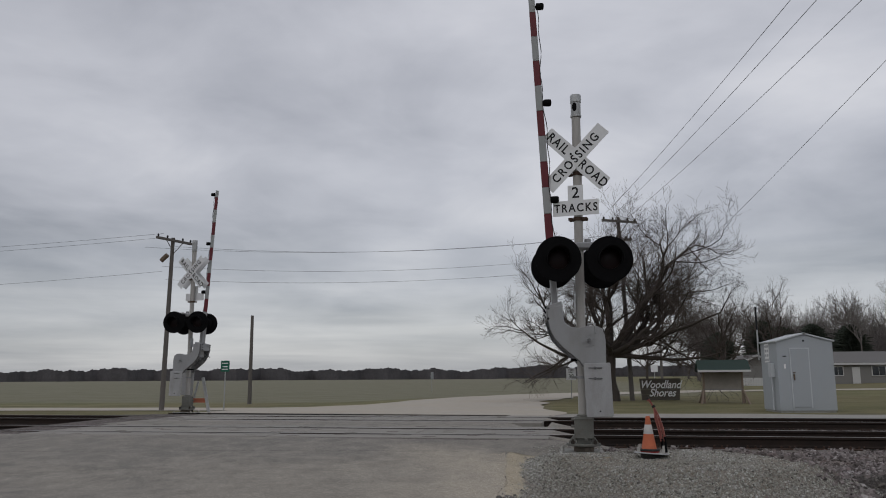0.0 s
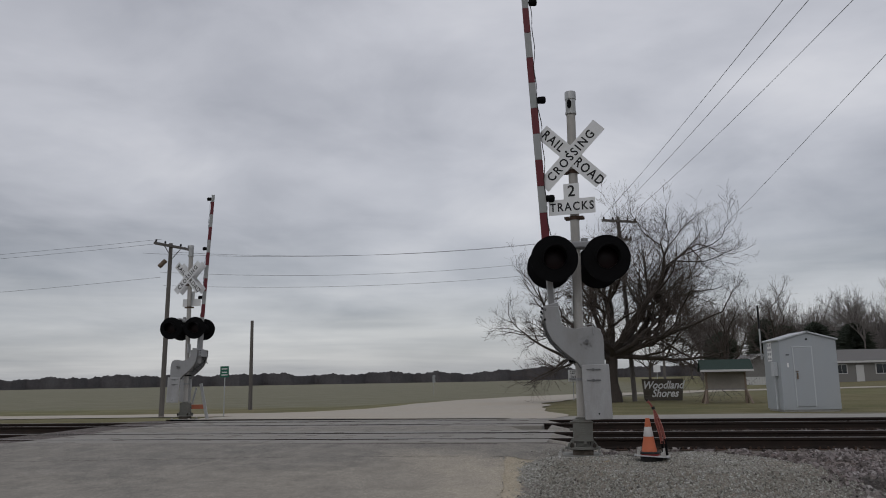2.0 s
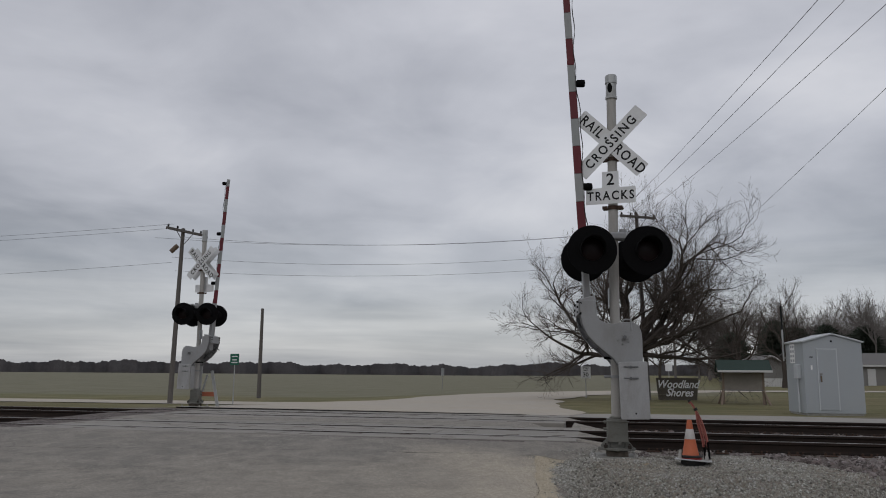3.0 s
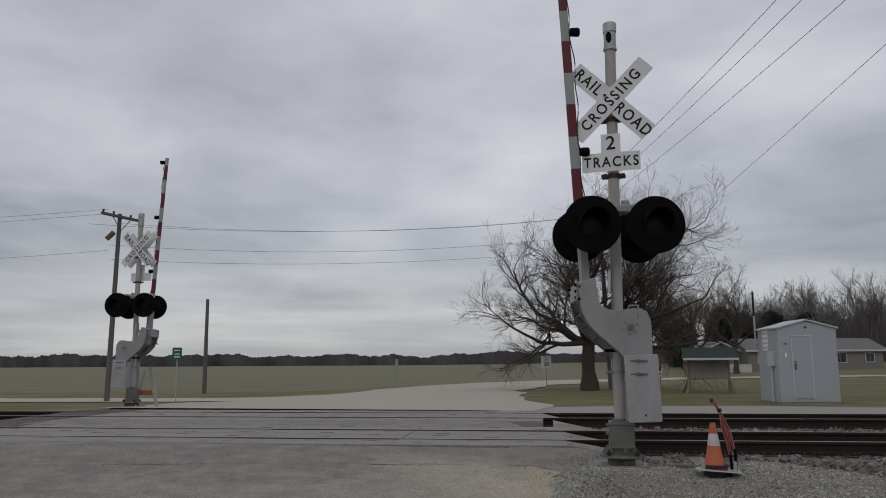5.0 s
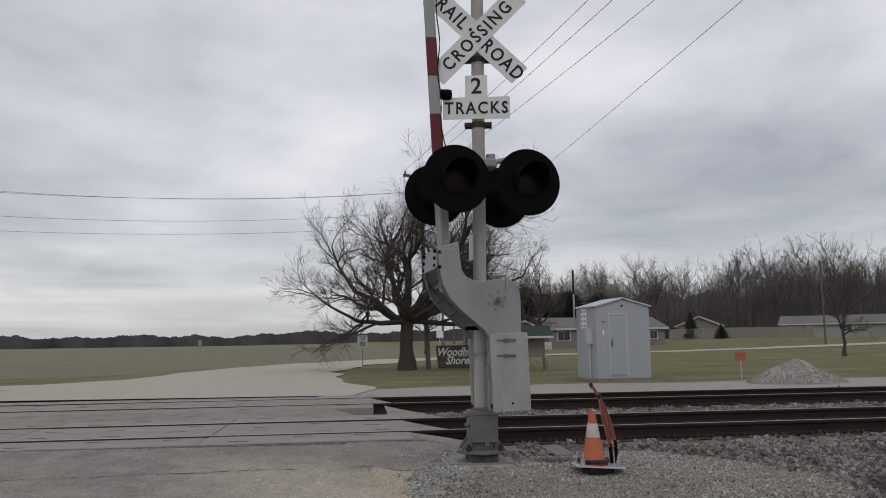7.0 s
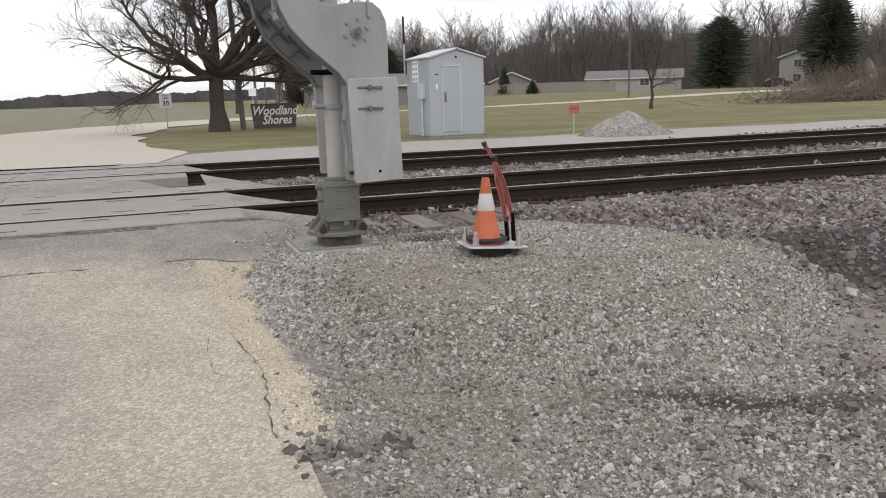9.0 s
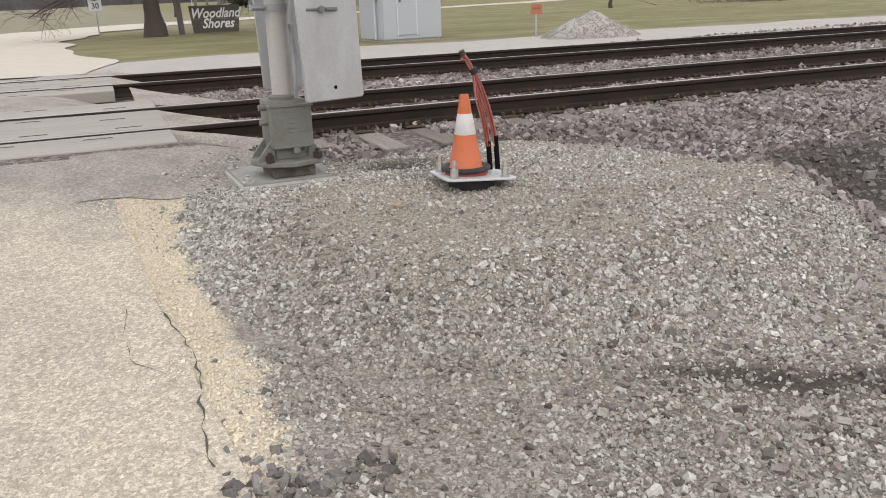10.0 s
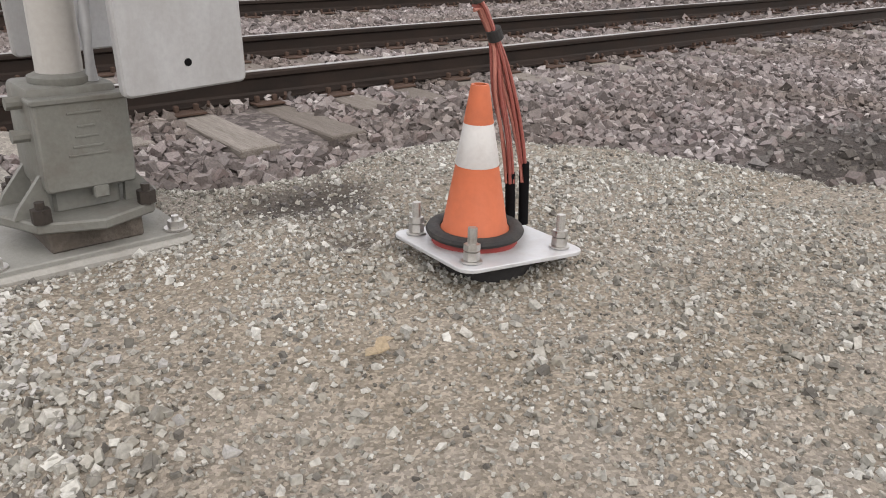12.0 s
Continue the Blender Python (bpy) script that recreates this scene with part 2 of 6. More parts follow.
M["fence"] = simple("weathered_fence_boards", (0.23, 0.21, 0.185), 0.9, 0, 0.18, 0.8, 9, 0)
M["green_sign"] = simple("green_reflective_sheet", (0.012, 0.10, 0.065), 0.5, 0, 0.12)
M["orange_sign"] = simple("faded_orange_plastic", (0.36, 0.115, 0.065), 0.6, 0, 0.12)
M["post"] = simple("rusty_steel_post", (0.16, 0.12, 0.09), 0.8, 0.2, 0.2)
M["car"] = simple("dark_car_paint", (0.025, 0.024, 0.026), 0.3, 0.2, 0.1, 1, 8, 0)
M["leaf"] = simple("dry_fallen_leaf", (0.30, 0.24, 0.16), 0.8, 0, 0.3, 40, 160)
M["mint"] = simple("crumpled_mint_plastic", (0.22, 0.55, 0.40), 0.5, 0, 0.2, 30, 90)
M["rust"] = simple("rusty_steel", (0.075, 0.048, 0.036), 0.85, 0.2, 0.3, 14, 90, 0.002)
M["grout"] = simple("stained_packing_grout", (0.085, 0.072, 0.060), 0.95, 0, 0.35, 14, 70, 0.006, dirt=(0.19, 0.165, 0.14), dirt_amt=0.6)
M["dark_nut"] = simple("oily_dark_steel", (0.045, 0.038, 0.033), 0.6, 0.4, 0.3, 20, 90, 0.001)
M["crack"] = simple("dark_crack_fill", (0.07, 0.062, 0.052), 0.95, 0, 0.3, 9, 80, 0)
M["stone_mound"] = stone_mat("crushed_limestone", [(0.085, 0.080, 0.072), (0.222, 0.216, 0.194), (0.345, 0.342, 0.310), (0.140, 0.135, 0.117), (0.395, 0.393, 0.362), (0.455, 0.456, 0.428), (0.235, 0.220, 0.185), (0.320, 0.315, 0.285)], 0.9, (0.86, 0.84, 0.81))
M["stone_pale"] = stone_mat("pale_coarse_limestone", [(0.24, 0.236, 0.222), (0.35, 0.342, 0.322), (0.41, 0.402, 0.38), (0.30, 0.292, 0.275)], 0.9, (0.92, 0.92, 0.92))
M["stone_pile"] = stone_mat("heaped_grey_gravel", [(0.22, 0.208, 0.19), (0.30, 0.285, 0.26), (0.26, 0.245, 0.225), (0.35, 0.335, 0.31)], 0.9, (0.95, 0.94, 0.93))
M["stone_dark"] = stone_mat("broken_asphalt", [(0.06, 0.056, 0.054), (0.12, 0.113, 0.108), (0.20, 0.19, 0.182), (0.09, 0.084, 0.080)])
M["stone_ballast"] = stone_mat("pinkish_grey_ballast", [(0.057, 0.050, 0.047), (0.148, 0.128, 0.124), (0.217, 0.193, 0.188), (0.096, 0.084, 0.080), (0.270, 0.246, 0.240), (0.174, 0.141, 0.137), (0.383, 0.361, 0.352)])
M["stone_tan"] = stone_mat("tan_road_gravel", [(0.45, 0.395, 0.30), (0.53, 0.475, 0.375), (0.38, 0.34, 0.275), (0.60, 0.545, 0.44)], 0.9, (0.93, 0.92, 0.90))


def rail_material():
    n = Nodes("rusted_rail_steel", 0.6, 0.55)
    z = n.t.nodes.new("ShaderNodeSeparateXYZ")
    n.link(n.co, z.inputs[0])
    a = n.noise(7.0, 6.0, 0.65, (0.4, 1, 1))
    rusty = n.ramp(a, [(0.3, (0.018, 0.014, 0.012)), (0.7, (0.045, 0.032, 0.026))])
    n.color(rusty)
    n.rough(a, 0.55, 0.85)
    n.bump(n.noise(60.0), 0.0015)
    return n.mat


M["rail"] = rail_material()
M["rail_top"] = simple("polished_rail_head", (0.30, 0.29, 0.28), 0.45, 0.7, 0.1, 5, 60, 0.0002, stretch=(0.2, 1, 1))


def tie_material():
    n = Nodes("weathered_oak_tie", 0.9)
    a = n.noise(4.0, 6.0, 0.65, (4.0, 0.25, 4.0))
    b = n.noise(30.0, 4.0, 0.6, (5.0, 0.3, 5.0))
    c = n.mix(0.5, n.ramp(a, [(0.3, (0.10, 0.085, 0.07)), (0.7, (0.30, 0.275, 0.245))]), n.ramp(b, [(0.3, (0.11, 0.09, 0.075)), (0.65, (0.29, 0.265, 0.235))]))
    c = n.mix(n.ramp(n.obrandom(), [(0.0, (0.0,) * 3), (1.0, (0.55,) * 3)]), c, (0.075, 0.06, 0.05))
    n.color(c)
    n.bump(b, 0.006)
    return n.mat


M["tie"] = tie_material()


def asphalt_material():
    n = Nodes("worn_asphalt_with_dust", 0.88)
    big = n.noise(0.55, 5.0, 0.6)
    medium = n.noise(3.0, 6.0, 0.65)
    fine = n.noise(140.0, 3.0, 0.6)
    base = n.ramp(medium, [(0.3, (0.172, 0.160, 0.141)), (0.7, (0.250, 0.233, 0.207))])
    base = n.mix(n.ramp(big, [(0.42, (0,) * 3), (0.62, (0.5,) * 3)]), base, (0.245, 0.226, 0.196))
    tan = n.attr("dust", "Fac")
    edge = n.maths('ADD', tan, n.maths('MULTIPLY', n.maths('SUBTRACT', medium, 0.5), 0.9), clamp=True)
    base = n.mix(edge, base, n.ramp(fine, [(0.3, (0.320, 0.282, 0.226)), (0.7, (0.442, 0.397, 0.325))]))
    grain = n.ramp(fine, [(0.25, (0.72,) * 3), (0.75, (1.3,) * 3)])
    base = n.mix(0.8, base, n.mix(1.0, base, grain, 'MULTIPLY'))
    cell = n.sepcol(n.voronoi(75.0, 'F1', "Color"))[0]
    base = n.mix(0.55, base, n.mix(1.0, base, n.ramp(cell, [(0.0, (0.60,) * 3), (0.6, (1.0,) * 3), (1.0, (1.55,) * 3)]), 'MULTIPLY'))
    patch = n.ramp(n.noise(1.3, 4.0, 0.65), [(0.48, (0,) * 3), (0.68, (0.5,) * 3)])
    base = n.mix(patch, base, n.mix(1.0, base, (0.78, 0.795, 0.82), 'MULTIPLY'))
    n.color(base)
    n.bump(fine, 0.004)
    return n.mat


M["asphalt"] = asphalt_material()


def gravel_road_material(name, lo, hi, tint):
    n = Nodes(name, 0.95)
    a, b, c = n.noise(0.25, 5.0, 0.6), n.noise(2.5, 5.0, 0.65), n.noise(60.0, 3.0)
    base = n.mix(0.5, n.ramp(b, [(0.3, lo), (0.7, hi)]), n.ramp(c, [(0.3, lo), (0.7, hi)]))
    base = n.mix(n.ramp(a, [(0.4, (0,) * 3), (0.65, (0.5,) * 3)]), base, tint)
    n.color(base)
    n.bump(c, 0.008)
    return n.mat


M["gravel_road"] = gravel_road_material("pale_limestone_road", (0.36, 0.325, 0.275), (0.47, 0.435, 0.38), (0.43, 0.37, 0.285))
M["pad_gravel"] = gravel_road_material("grey_pad_gravel", (0.25, 0.24, 0.22), (0.37, 0.355, 0.33), (0.30, 0.28, 0.24))


def panel_material():
    n = Nodes("worn_crossing_panel", 0.85)
    a, b, c = n.noise(1.2, 5.0, 0.6, (0.3, 1, 1)), n.noise(14.0, 5.0, 0.65, (0.15, 1.0, 1.0)), n.noise(110.0, 3.0)
    base = n.mix(0.5, n.ramp(a, [(0.3, (0.215, 0.205, 0.185)), (0.7, (0.32, 0.305, 0.275))]), n.ramp(b, [(0.3, (0.20, 0.185, 0.165)), (0.7, (0.32, 0.30, 0.27))]))
    base = n.mix(n.ramp(n.obrandom(), [(0.0, (0.0,) * 3), (1.0, (0.35,) * 3)]), base, (0.20, 0.19, 0.17))
    n.color(n.mix(0.5, base, n.mix(1.0, base, n.ramp(c, [(0.25, (0.7,) * 3), (0.75, (1.3,) * 3)]), 'MULTIPLY')))
    n.bump(b, 0.004)
    return n.mat


M["panel"] = panel_material()


def ground_material():
    """Grass, loose gravel, ballast dirt and wet mud, by where each lies."""
    n = Nodes("ground_surface", 0.95, 0.0, 0.15)
    zone = n.sepcol(n.attr("zone"))
    wet = n.attr("wet", "Fac")
    huge, big, mid_, fine, tiny = n.noise(0.035, 4.0), n.noise(0.35, 5.0, 0.6), n.noise(4.0, 5.0, 0.65), n.noise(45.0, 4.0, 0.65), n.noise(150.0, 3.0)
    dirt = n.mix(0.6, n.ramp(mid_, [(0.3, (0.165, 0.145, 0.12)), (0.7, (0.26, 0.235, 0.205))]), n.ramp(fine, [(0.3, (0.12, 0.105, 0.09)), (0.7, (0.33, 0.305, 0.275))]))
    grass = n.mix(0.5, n.ramp(big, [(0.3, (0.100, 0.112, 0.048)), (0.7, (0.215, 0.195, 0.105))]), n.ramp(mid_, [(0.3, (0.095, 0.098, 0.045)), (0.7, (0.200, 0.178, 0.100))]))
    streak = n.noise(0.8, 7.0, 0.68, (0.32, 1.0, 1.0), 0.6)
    grass = n.mix(0.40, grass, n.ramp(streak, [(0.40, (0.075, 0.092, 0.032)), (0.5, (0.15, 0.145, 0.066)), (0.60, (0.29, 0.248, 0.142))]))
    grass = n.mix(n.ramp(huge, [(0.4, (0,) * 3), (0.65, (0.6,) * 3)]), grass, (0.150, 0.120, 0.068))
    mound = n.mix(0.7, n.ramp(fine, [(0.3, (0.145, 0.130, 0.112)), (0.5, (0.255, 0.235, 0.21)), (0.72, (0.40, 0.38, 0.35))]), n.ramp(mid_, [(0.3, (0.15, 0.128, 0.10)), (0.7, (0.27, 0.247, 0.215))]))
    mound = n.mix(n.ramp(big, [(0.45, (0,) * 3), (0.6, (0.35,) * 3)]), mound, (0.27, 0.225, 0.16))
    pebble = n.sepcol(n.voronoi(125.0, 'F1', "Color"))[0]
    mound = n.mix(0.5, mound, n.mix(1.0, mound, n.ramp(pebble, [(0.0, (0.35,) * 3), (0.5, (0.9,) * 3), (1.0, (1.9,) * 3)]), 'MULTIPLY'))
    rock = n.sepcol(n.voronoi(24.0, 'F1', "Color"))[0]
    ballast = n.mix(0.5, n.ramp(mid_, [(0.3, (0.085, 0.072, 0.066)), (0.7, (0.165, 0.145, 0.135))]), n.ramp(fine, [(0.3, (0.07, 0.06, 0.055)), (0.7, (0.20, 0.175, 0.165))]))
    ballast = n.mix(0.7, ballast, n.mix(1.0, ballast, n.ramp(rock, [(0.0, (0.35,) * 3), (0.5, (0.9,) * 3), (1.0, (1.9,) * 3)]), 'MULTIPLY'))
    dirt = n.mix(0.6, dirt, n.mix(1.0, dirt, n.ramp(pebble, [(0.0, (0.4,) * 3), (1.0, (1.6,) * 3)]), 'MULTIPLY'))
    c = n.mix(zone[1], dirt, mound)
    c = n.mix(zone[2], c, ballast)
    strip = n.maths('ADD', n.attr("tan", "Fac"), n.maths('MULTIPLY', n.maths('SUBTRACT', mid_, 0.5), n.attr("tan", "Fac")), clamp=True)
    sand = n.ramp(tiny, [(0.3, (0.40, 0.35, 0.27)), (0.7, (0.56, 0.50, 0.405))])
    sand = n.mix(0.5, sand, n.mix(1.0, sand, n.ramp(pebble, [(0.0, (0.65,) * 3), (1.0, (1.4,) * 3)]), 'MULTIPLY'))
    c = n.mix(strip, c, sand)
    c = n.mix(n.maths('ADD', zone[0], n.maths('MULTIPLY', n.maths('MULTIPLY', n.maths('SUBTRACT', mid_, 0.5), 1.6), n.maths('MULTIPLY', zone[0], n.maths('SUBTRACT', 1.0, zone[0]))), clamp=True), c, grass)
    stubble = n.mix(0.5, n.ramp(streak, [(0.35, (0.150, 0.145, 0.098)), (0.65, (0.225, 0.212, 0.155))]), n.ramp(big, [(0.3, (0.142, 0.142, 0.092)), (0.7, (0.21, 0.198, 0.142))]))
    c = n.mix(n.maths('MULTIPLY', n.attr("stubble", "Fac"), n.ramp(big, [(0.2, (0.8,) * 3), (0.6, (0.98,) * 3)])), c, stubble)
    c = n.mix(wet, c, n.ramp(fine, [(0.3, (0.022, 0.019, 0.017)), (0.7, (0.07, 0.06, 0.053))]))
    n.color(c)
    n.link(n.maths('SUBTRACT', 0.95, n.maths('MULTIPLY', wet, 0.12)), n.b.inputs["Roughness"])
    n.bump(n.maths('ADD', fine, n.maths('MULTIPLY', tiny, 0.5)), 0.012)
    return n.mat


M["ground"] = ground_material()


# ---------------------------------------------------------------- mesh helpers
def part(name, bm, material, parent=None, label="", smooth=False):
    """One bmesh as one mesh object under a thing or part."""
    me = bpy.data.meshes.new(name)
    bm.to_mesh(me)
    bm.free()
    me.materials.append(M[material] if isinstance(material, str) else material)
    if smooth:
        me.polygons.foreach_set("use_smooth", [True] * len(me.polygons))
        me.set_sharp_from_angle(angle=radians(38))
    ob = new(name, me)
    if parent:
        ob.parent = parent
    if label:
        tagged(ob, label)
    return ob


def thing(name, place, label, category, group="", kind=""):
    e = new(name)
    e.empty_display_size = 0.2
    e.matrix_world = place
    return tagged(e, label, category, group, kind)


def B():
    return bmesh.new()


def box(bm, c, s, rot=None, bevel=0.0, seg=1):
    m = Matrix.Translation(c) @ (rot.to_4x4() if rot else Matrix.Identity(4)) @ Matrix.Diagonal((*s, 1))
    r = bmesh.ops.create_cube(bm, size=1.0, matrix=m)
    if bevel:
        ed = list({e for v in r["verts"] for e in v.link_edges})
        bmesh.ops.bevel(bm, geom=ed, offset=bevel, segments=seg, affect='EDGES', profile=0.5)
    return bm


def rod(bm, p0, p1, r0, r1=None, n=12, caps=True):
    p0, p1 = Vector(p0), Vector(p1)
    d = p1 - p0
    m = Matrix.Translation((p0 + p1) / 2) @ d.to_track_quat('Z', 'Y').to_matrix().to_4x4()
    bmesh.ops.create_cone(bm, cap_ends=caps, segments=n, radius1=r0, radius2=r0 if r1 is None else r1, depth=d.length, matrix=m)
    return bm


def lathe(bm, prof, n=24, m=Matrix.Identity(4)):
    """A turned body from (radius, height) pairs."""
    rings = []
    for r, z in prof:
        rings.append([bm.verts.new(m @ Vector((r * math.cos(2 * math.pi * i / n), r * math.sin(2 * math.pi * i / n), z))) for i in range(n)])
    for a, b in zip(rings, rings[1:]):
        for i in range(n):
            bm.faces.new((a[i], a[(i + 1) % n], b[(i + 1) % n], b[i]))
    bm.faces.new(list(reversed(rings[0])))
    bm.faces.new(rings[-1])
    return bm


def tube(bm, pts, r, n=8):
    pts = [Vector(p) for p in pts]
    rings = []
    for i, p in enumerate(pts):
        d = (pts[min(i + 1, len(pts) - 1)] - pts[max(i - 1, 0)]).normalized()
        q = d.to_track_quat('Z', 'Y')
        rr = r[i] if isinstance(r, (list, tuple)) else r
        rings.append([bm.verts.new(p + q @ Vector((rr * math.cos(2 * math.pi * k / n), rr * math.sin(2 * math.pi * k / n), 0))) for k in range(n)])
    for a, b in zip(rings, rings[1:]):
        for k in range(n):
            bm.faces.new((a[k], a[(k + 1) % n], b[(k + 1) % n], b[k]))
    bm.faces.new(list(reversed(rings[0]))), bm.faces.new(rings[-1])
    return bm


def slab(bm, outline, thick, m=Matrix.Identity(4), bevel=0.0):
    """A flat plate from an outline in its own x-z plane, thick along y."""
    fr = [bm.verts.new(m @ Vector((u, -thick / 2, w))) for u, w in outline]
    bk = [bm.verts.new(m @ Vector((u, thick / 2, w))) for u, w in outline]
    f1 = bm.faces.new(fr)
    f2 = bm.faces.new(list(reversed(bk)))
    k = len(outline)
    for i in range(k):
        bm.faces.new((fr[(i + 1) % k], fr[i], bk[i], bk[(i + 1) % k]))
    bmesh.ops.recalc_face_normals(bm, faces=bm.faces)
    if bevel:
        bmesh.ops.bevel(bm, geom=list(f1.edges) + list(f2.edges), offset=bevel, segments=1, affect='EDGES')
    return bm


def rounded(u0, u1, w0, w1, r, n=4):
    out = []
    for cu, cw, a0 in ((u1 - r, w1 - r, 0), (u0 + r, w1 - r, 90), (u0 + r, w0 + r, 180), (u1 - r, w0 + r, 270)):
        for i in range(n + 1):
            a = radians(a0 + 90 * i / n)
            out.append((cu + r * math.cos(a), cw + r * math.sin(a)))
    return out


def lettering(name, text, size, m, material, parent, shear=0.0, spacing=1.0, bold=0.0, squeeze=1.0):
    """Raised letters, centred, standing in the x-z plane of m and facing -y."""
    cu = bpy.data.curves.new(name, 'FONT')
    cu.body, cu.size, cu.align_x, cu.align_y = text, size, 'CENTER', 'CENTER'
    cu.extrude, cu.shear, cu.space_character, cu.offset = 0.0012, shear, spacing, bold
    cu.resolution_u = 3
    tmp = bpy.data.objects.new(name, cu)
    scene.collection.objects.link(tmp)
    bpy.context.view_layer.update()
    me = bpy.data.meshes.new_from_object(tmp.evaluated_get(bpy.context.evaluated_depsgraph_get()))
    bpy.data.objects.remove(tmp)
    bpy.data.curves.remove(cu)
    me.transform(m @ Matrix.Rotation(radians(90), 4, 'X') @ Matrix.Diagonal((squeeze, 1, 1, 1)))
    me.materials.clear()
    me.materials.append(M[material])
    me.name = name
    ob = new(name, me)
    ob.parent = parent
    return ob


def np_mesh(name, verts, faces, material):
    me = bpy.data.meshes.new(name)
    verts, faces = np.asarray(verts, np.float32), np.asarray(faces, np.int32)
    me.vertices.add(len(verts))
    me.vertices.foreach_set("co", verts.ravel())
    k = faces.shape[1]
    me.loops.add(faces.size)
    me.loops.foreach_set("vertex_index", faces.ravel())
    me.polygons.add(len(faces))
    me.polygons.foreach_set("loop_start", np.arange(0, faces.size, k, dtype=np.int32))
    me.update(calc_edges=True)
    me.validate()
    me.materials.append(M[material] if isinstance(material, str) else material)
    return me


def smooth_step(x, a, b):
    t = np.clip((np.asarray(x, float) - a) / (b - a), 0, 1)
    return t * t * (3 - 2 * t)


# ---------------------------------------------------------------- the lie of the land
RAIL_Z = 0.09
RAILS = (1.95, 3.457, 6.33, 7.837)
TRACK_ANGLE = radians(-6.3)
TRACK = Matrix.Rotation(TRACK_ANGLE, 4, 'Z')
ROAD_L, ROAD_R = -11.2, -1.0


def track_y(x, y):
    """Distance across the tracks, which lie a little askew to the road."""
    return np.asarray(y) * math.cos(TRACK_ANGLE) - np.clip(x, -60, 90) * math.sin(TRACK_ANGLE)


def track_x(x, y):
    return np.asarray(x) * math.cos(TRACK_ANGLE) + np.asarray(y) * math.sin(TRACK_ANGLE)


def wob(x, y, s, seed=0.0):
    """Cheap smooth wobble in about -1..1."""
    return (np.sin(x * s + 1.3 * seed + 0.7 * np.sin(y * s * 1.7 + seed)) + np.sin(y * s * 1.3 - 0.9 * seed + 0.8 * np.sin(x * s * 0.9 + 2 * seed))) / 2


def mound_share(x, y):
    half = np.where(x < 1.05, 1.98, 1.46 + 0.60 * smooth_step(-y, 0.7, 2.0)) + 0.06 * wob(x, y, 3.1, 2)
    lean = 1 - smooth_step(x, -0.1, 1.0)
    r = (np.abs((x - 1.05) / half) ** 2.5 + np.abs((y + 1.25 - 0.37 * lean) / (1.56 + 0.30 * lean)) ** 2.5) ** 0.4
    return smooth_step(1.10 + 0.03 * wob(x, y, 4.0, 1) - r, 0.0, 0.36)


def wet_share(x, y):
    """Where dark muddy water lies: beside the mound, at its foot, and in the hollow by the cone."""
    n1 = 0.25 * wob(x, y, 5.1, 7) + 0.12 * wob(x, y, 13, 8)
    a = np.exp(-((((x - 3.90) / 1.55) ** 2 + ((y + 1.55 + 0.5 * n1) / 1.05) ** 2) ** 2)) * (1 - mound_share(x, y))
    u, v = (x - 0.88) * 0.86 - (y + 3.25) * 0.5, (x - 0.88) * 0.5 + (y + 3.25) * 0.86
    b = 0.95 * np.exp(-(((u / 0.75) ** 2 + ((v + 0.25 * n1) / 0.10) ** 2) ** 2))
    c = 0.9 * np.exp(-((((x - 0.70 + 0.2 * n1) / 0.30) ** 2 + ((y + 0.28 + 0.3 * n1) / 0.19) ** 2) ** 2))
    c = np.maximum(c, 0.8 * np.exp(-(((x - 0.56) / 0.12) ** 2 + ((y + 0.70) / 0.10) ** 2)))
    return np.maximum(np.maximum(a, b), c)


def tan_share(x, y):
    """Fine tan gravel lying between the broken road edge and the mound."""
    right = np.interp(y, (-3.1, -2.7, -2.3, -1.7, -1.1, -0.4, 0.05, 0.4), (-1.10, -1.02, -0.93, -0.95, -0.92, -0.82, -0.62, -0.48)) + 0.05 * wob(x, y, 9.0, 3) + 0.03 * wob(x, y, 23.0, 5)
    return smooth_step(right - x, -0.06, 0.05) * smooth_step(y + 0.05 * wob(x, y, 11, 2), -3.05, -2.85) * (1 - smooth_step(y + 0.10 * wob(x, y, 5, 1), 0.05, 0.40)) * smooth_step(x, -2.2, -1.9)


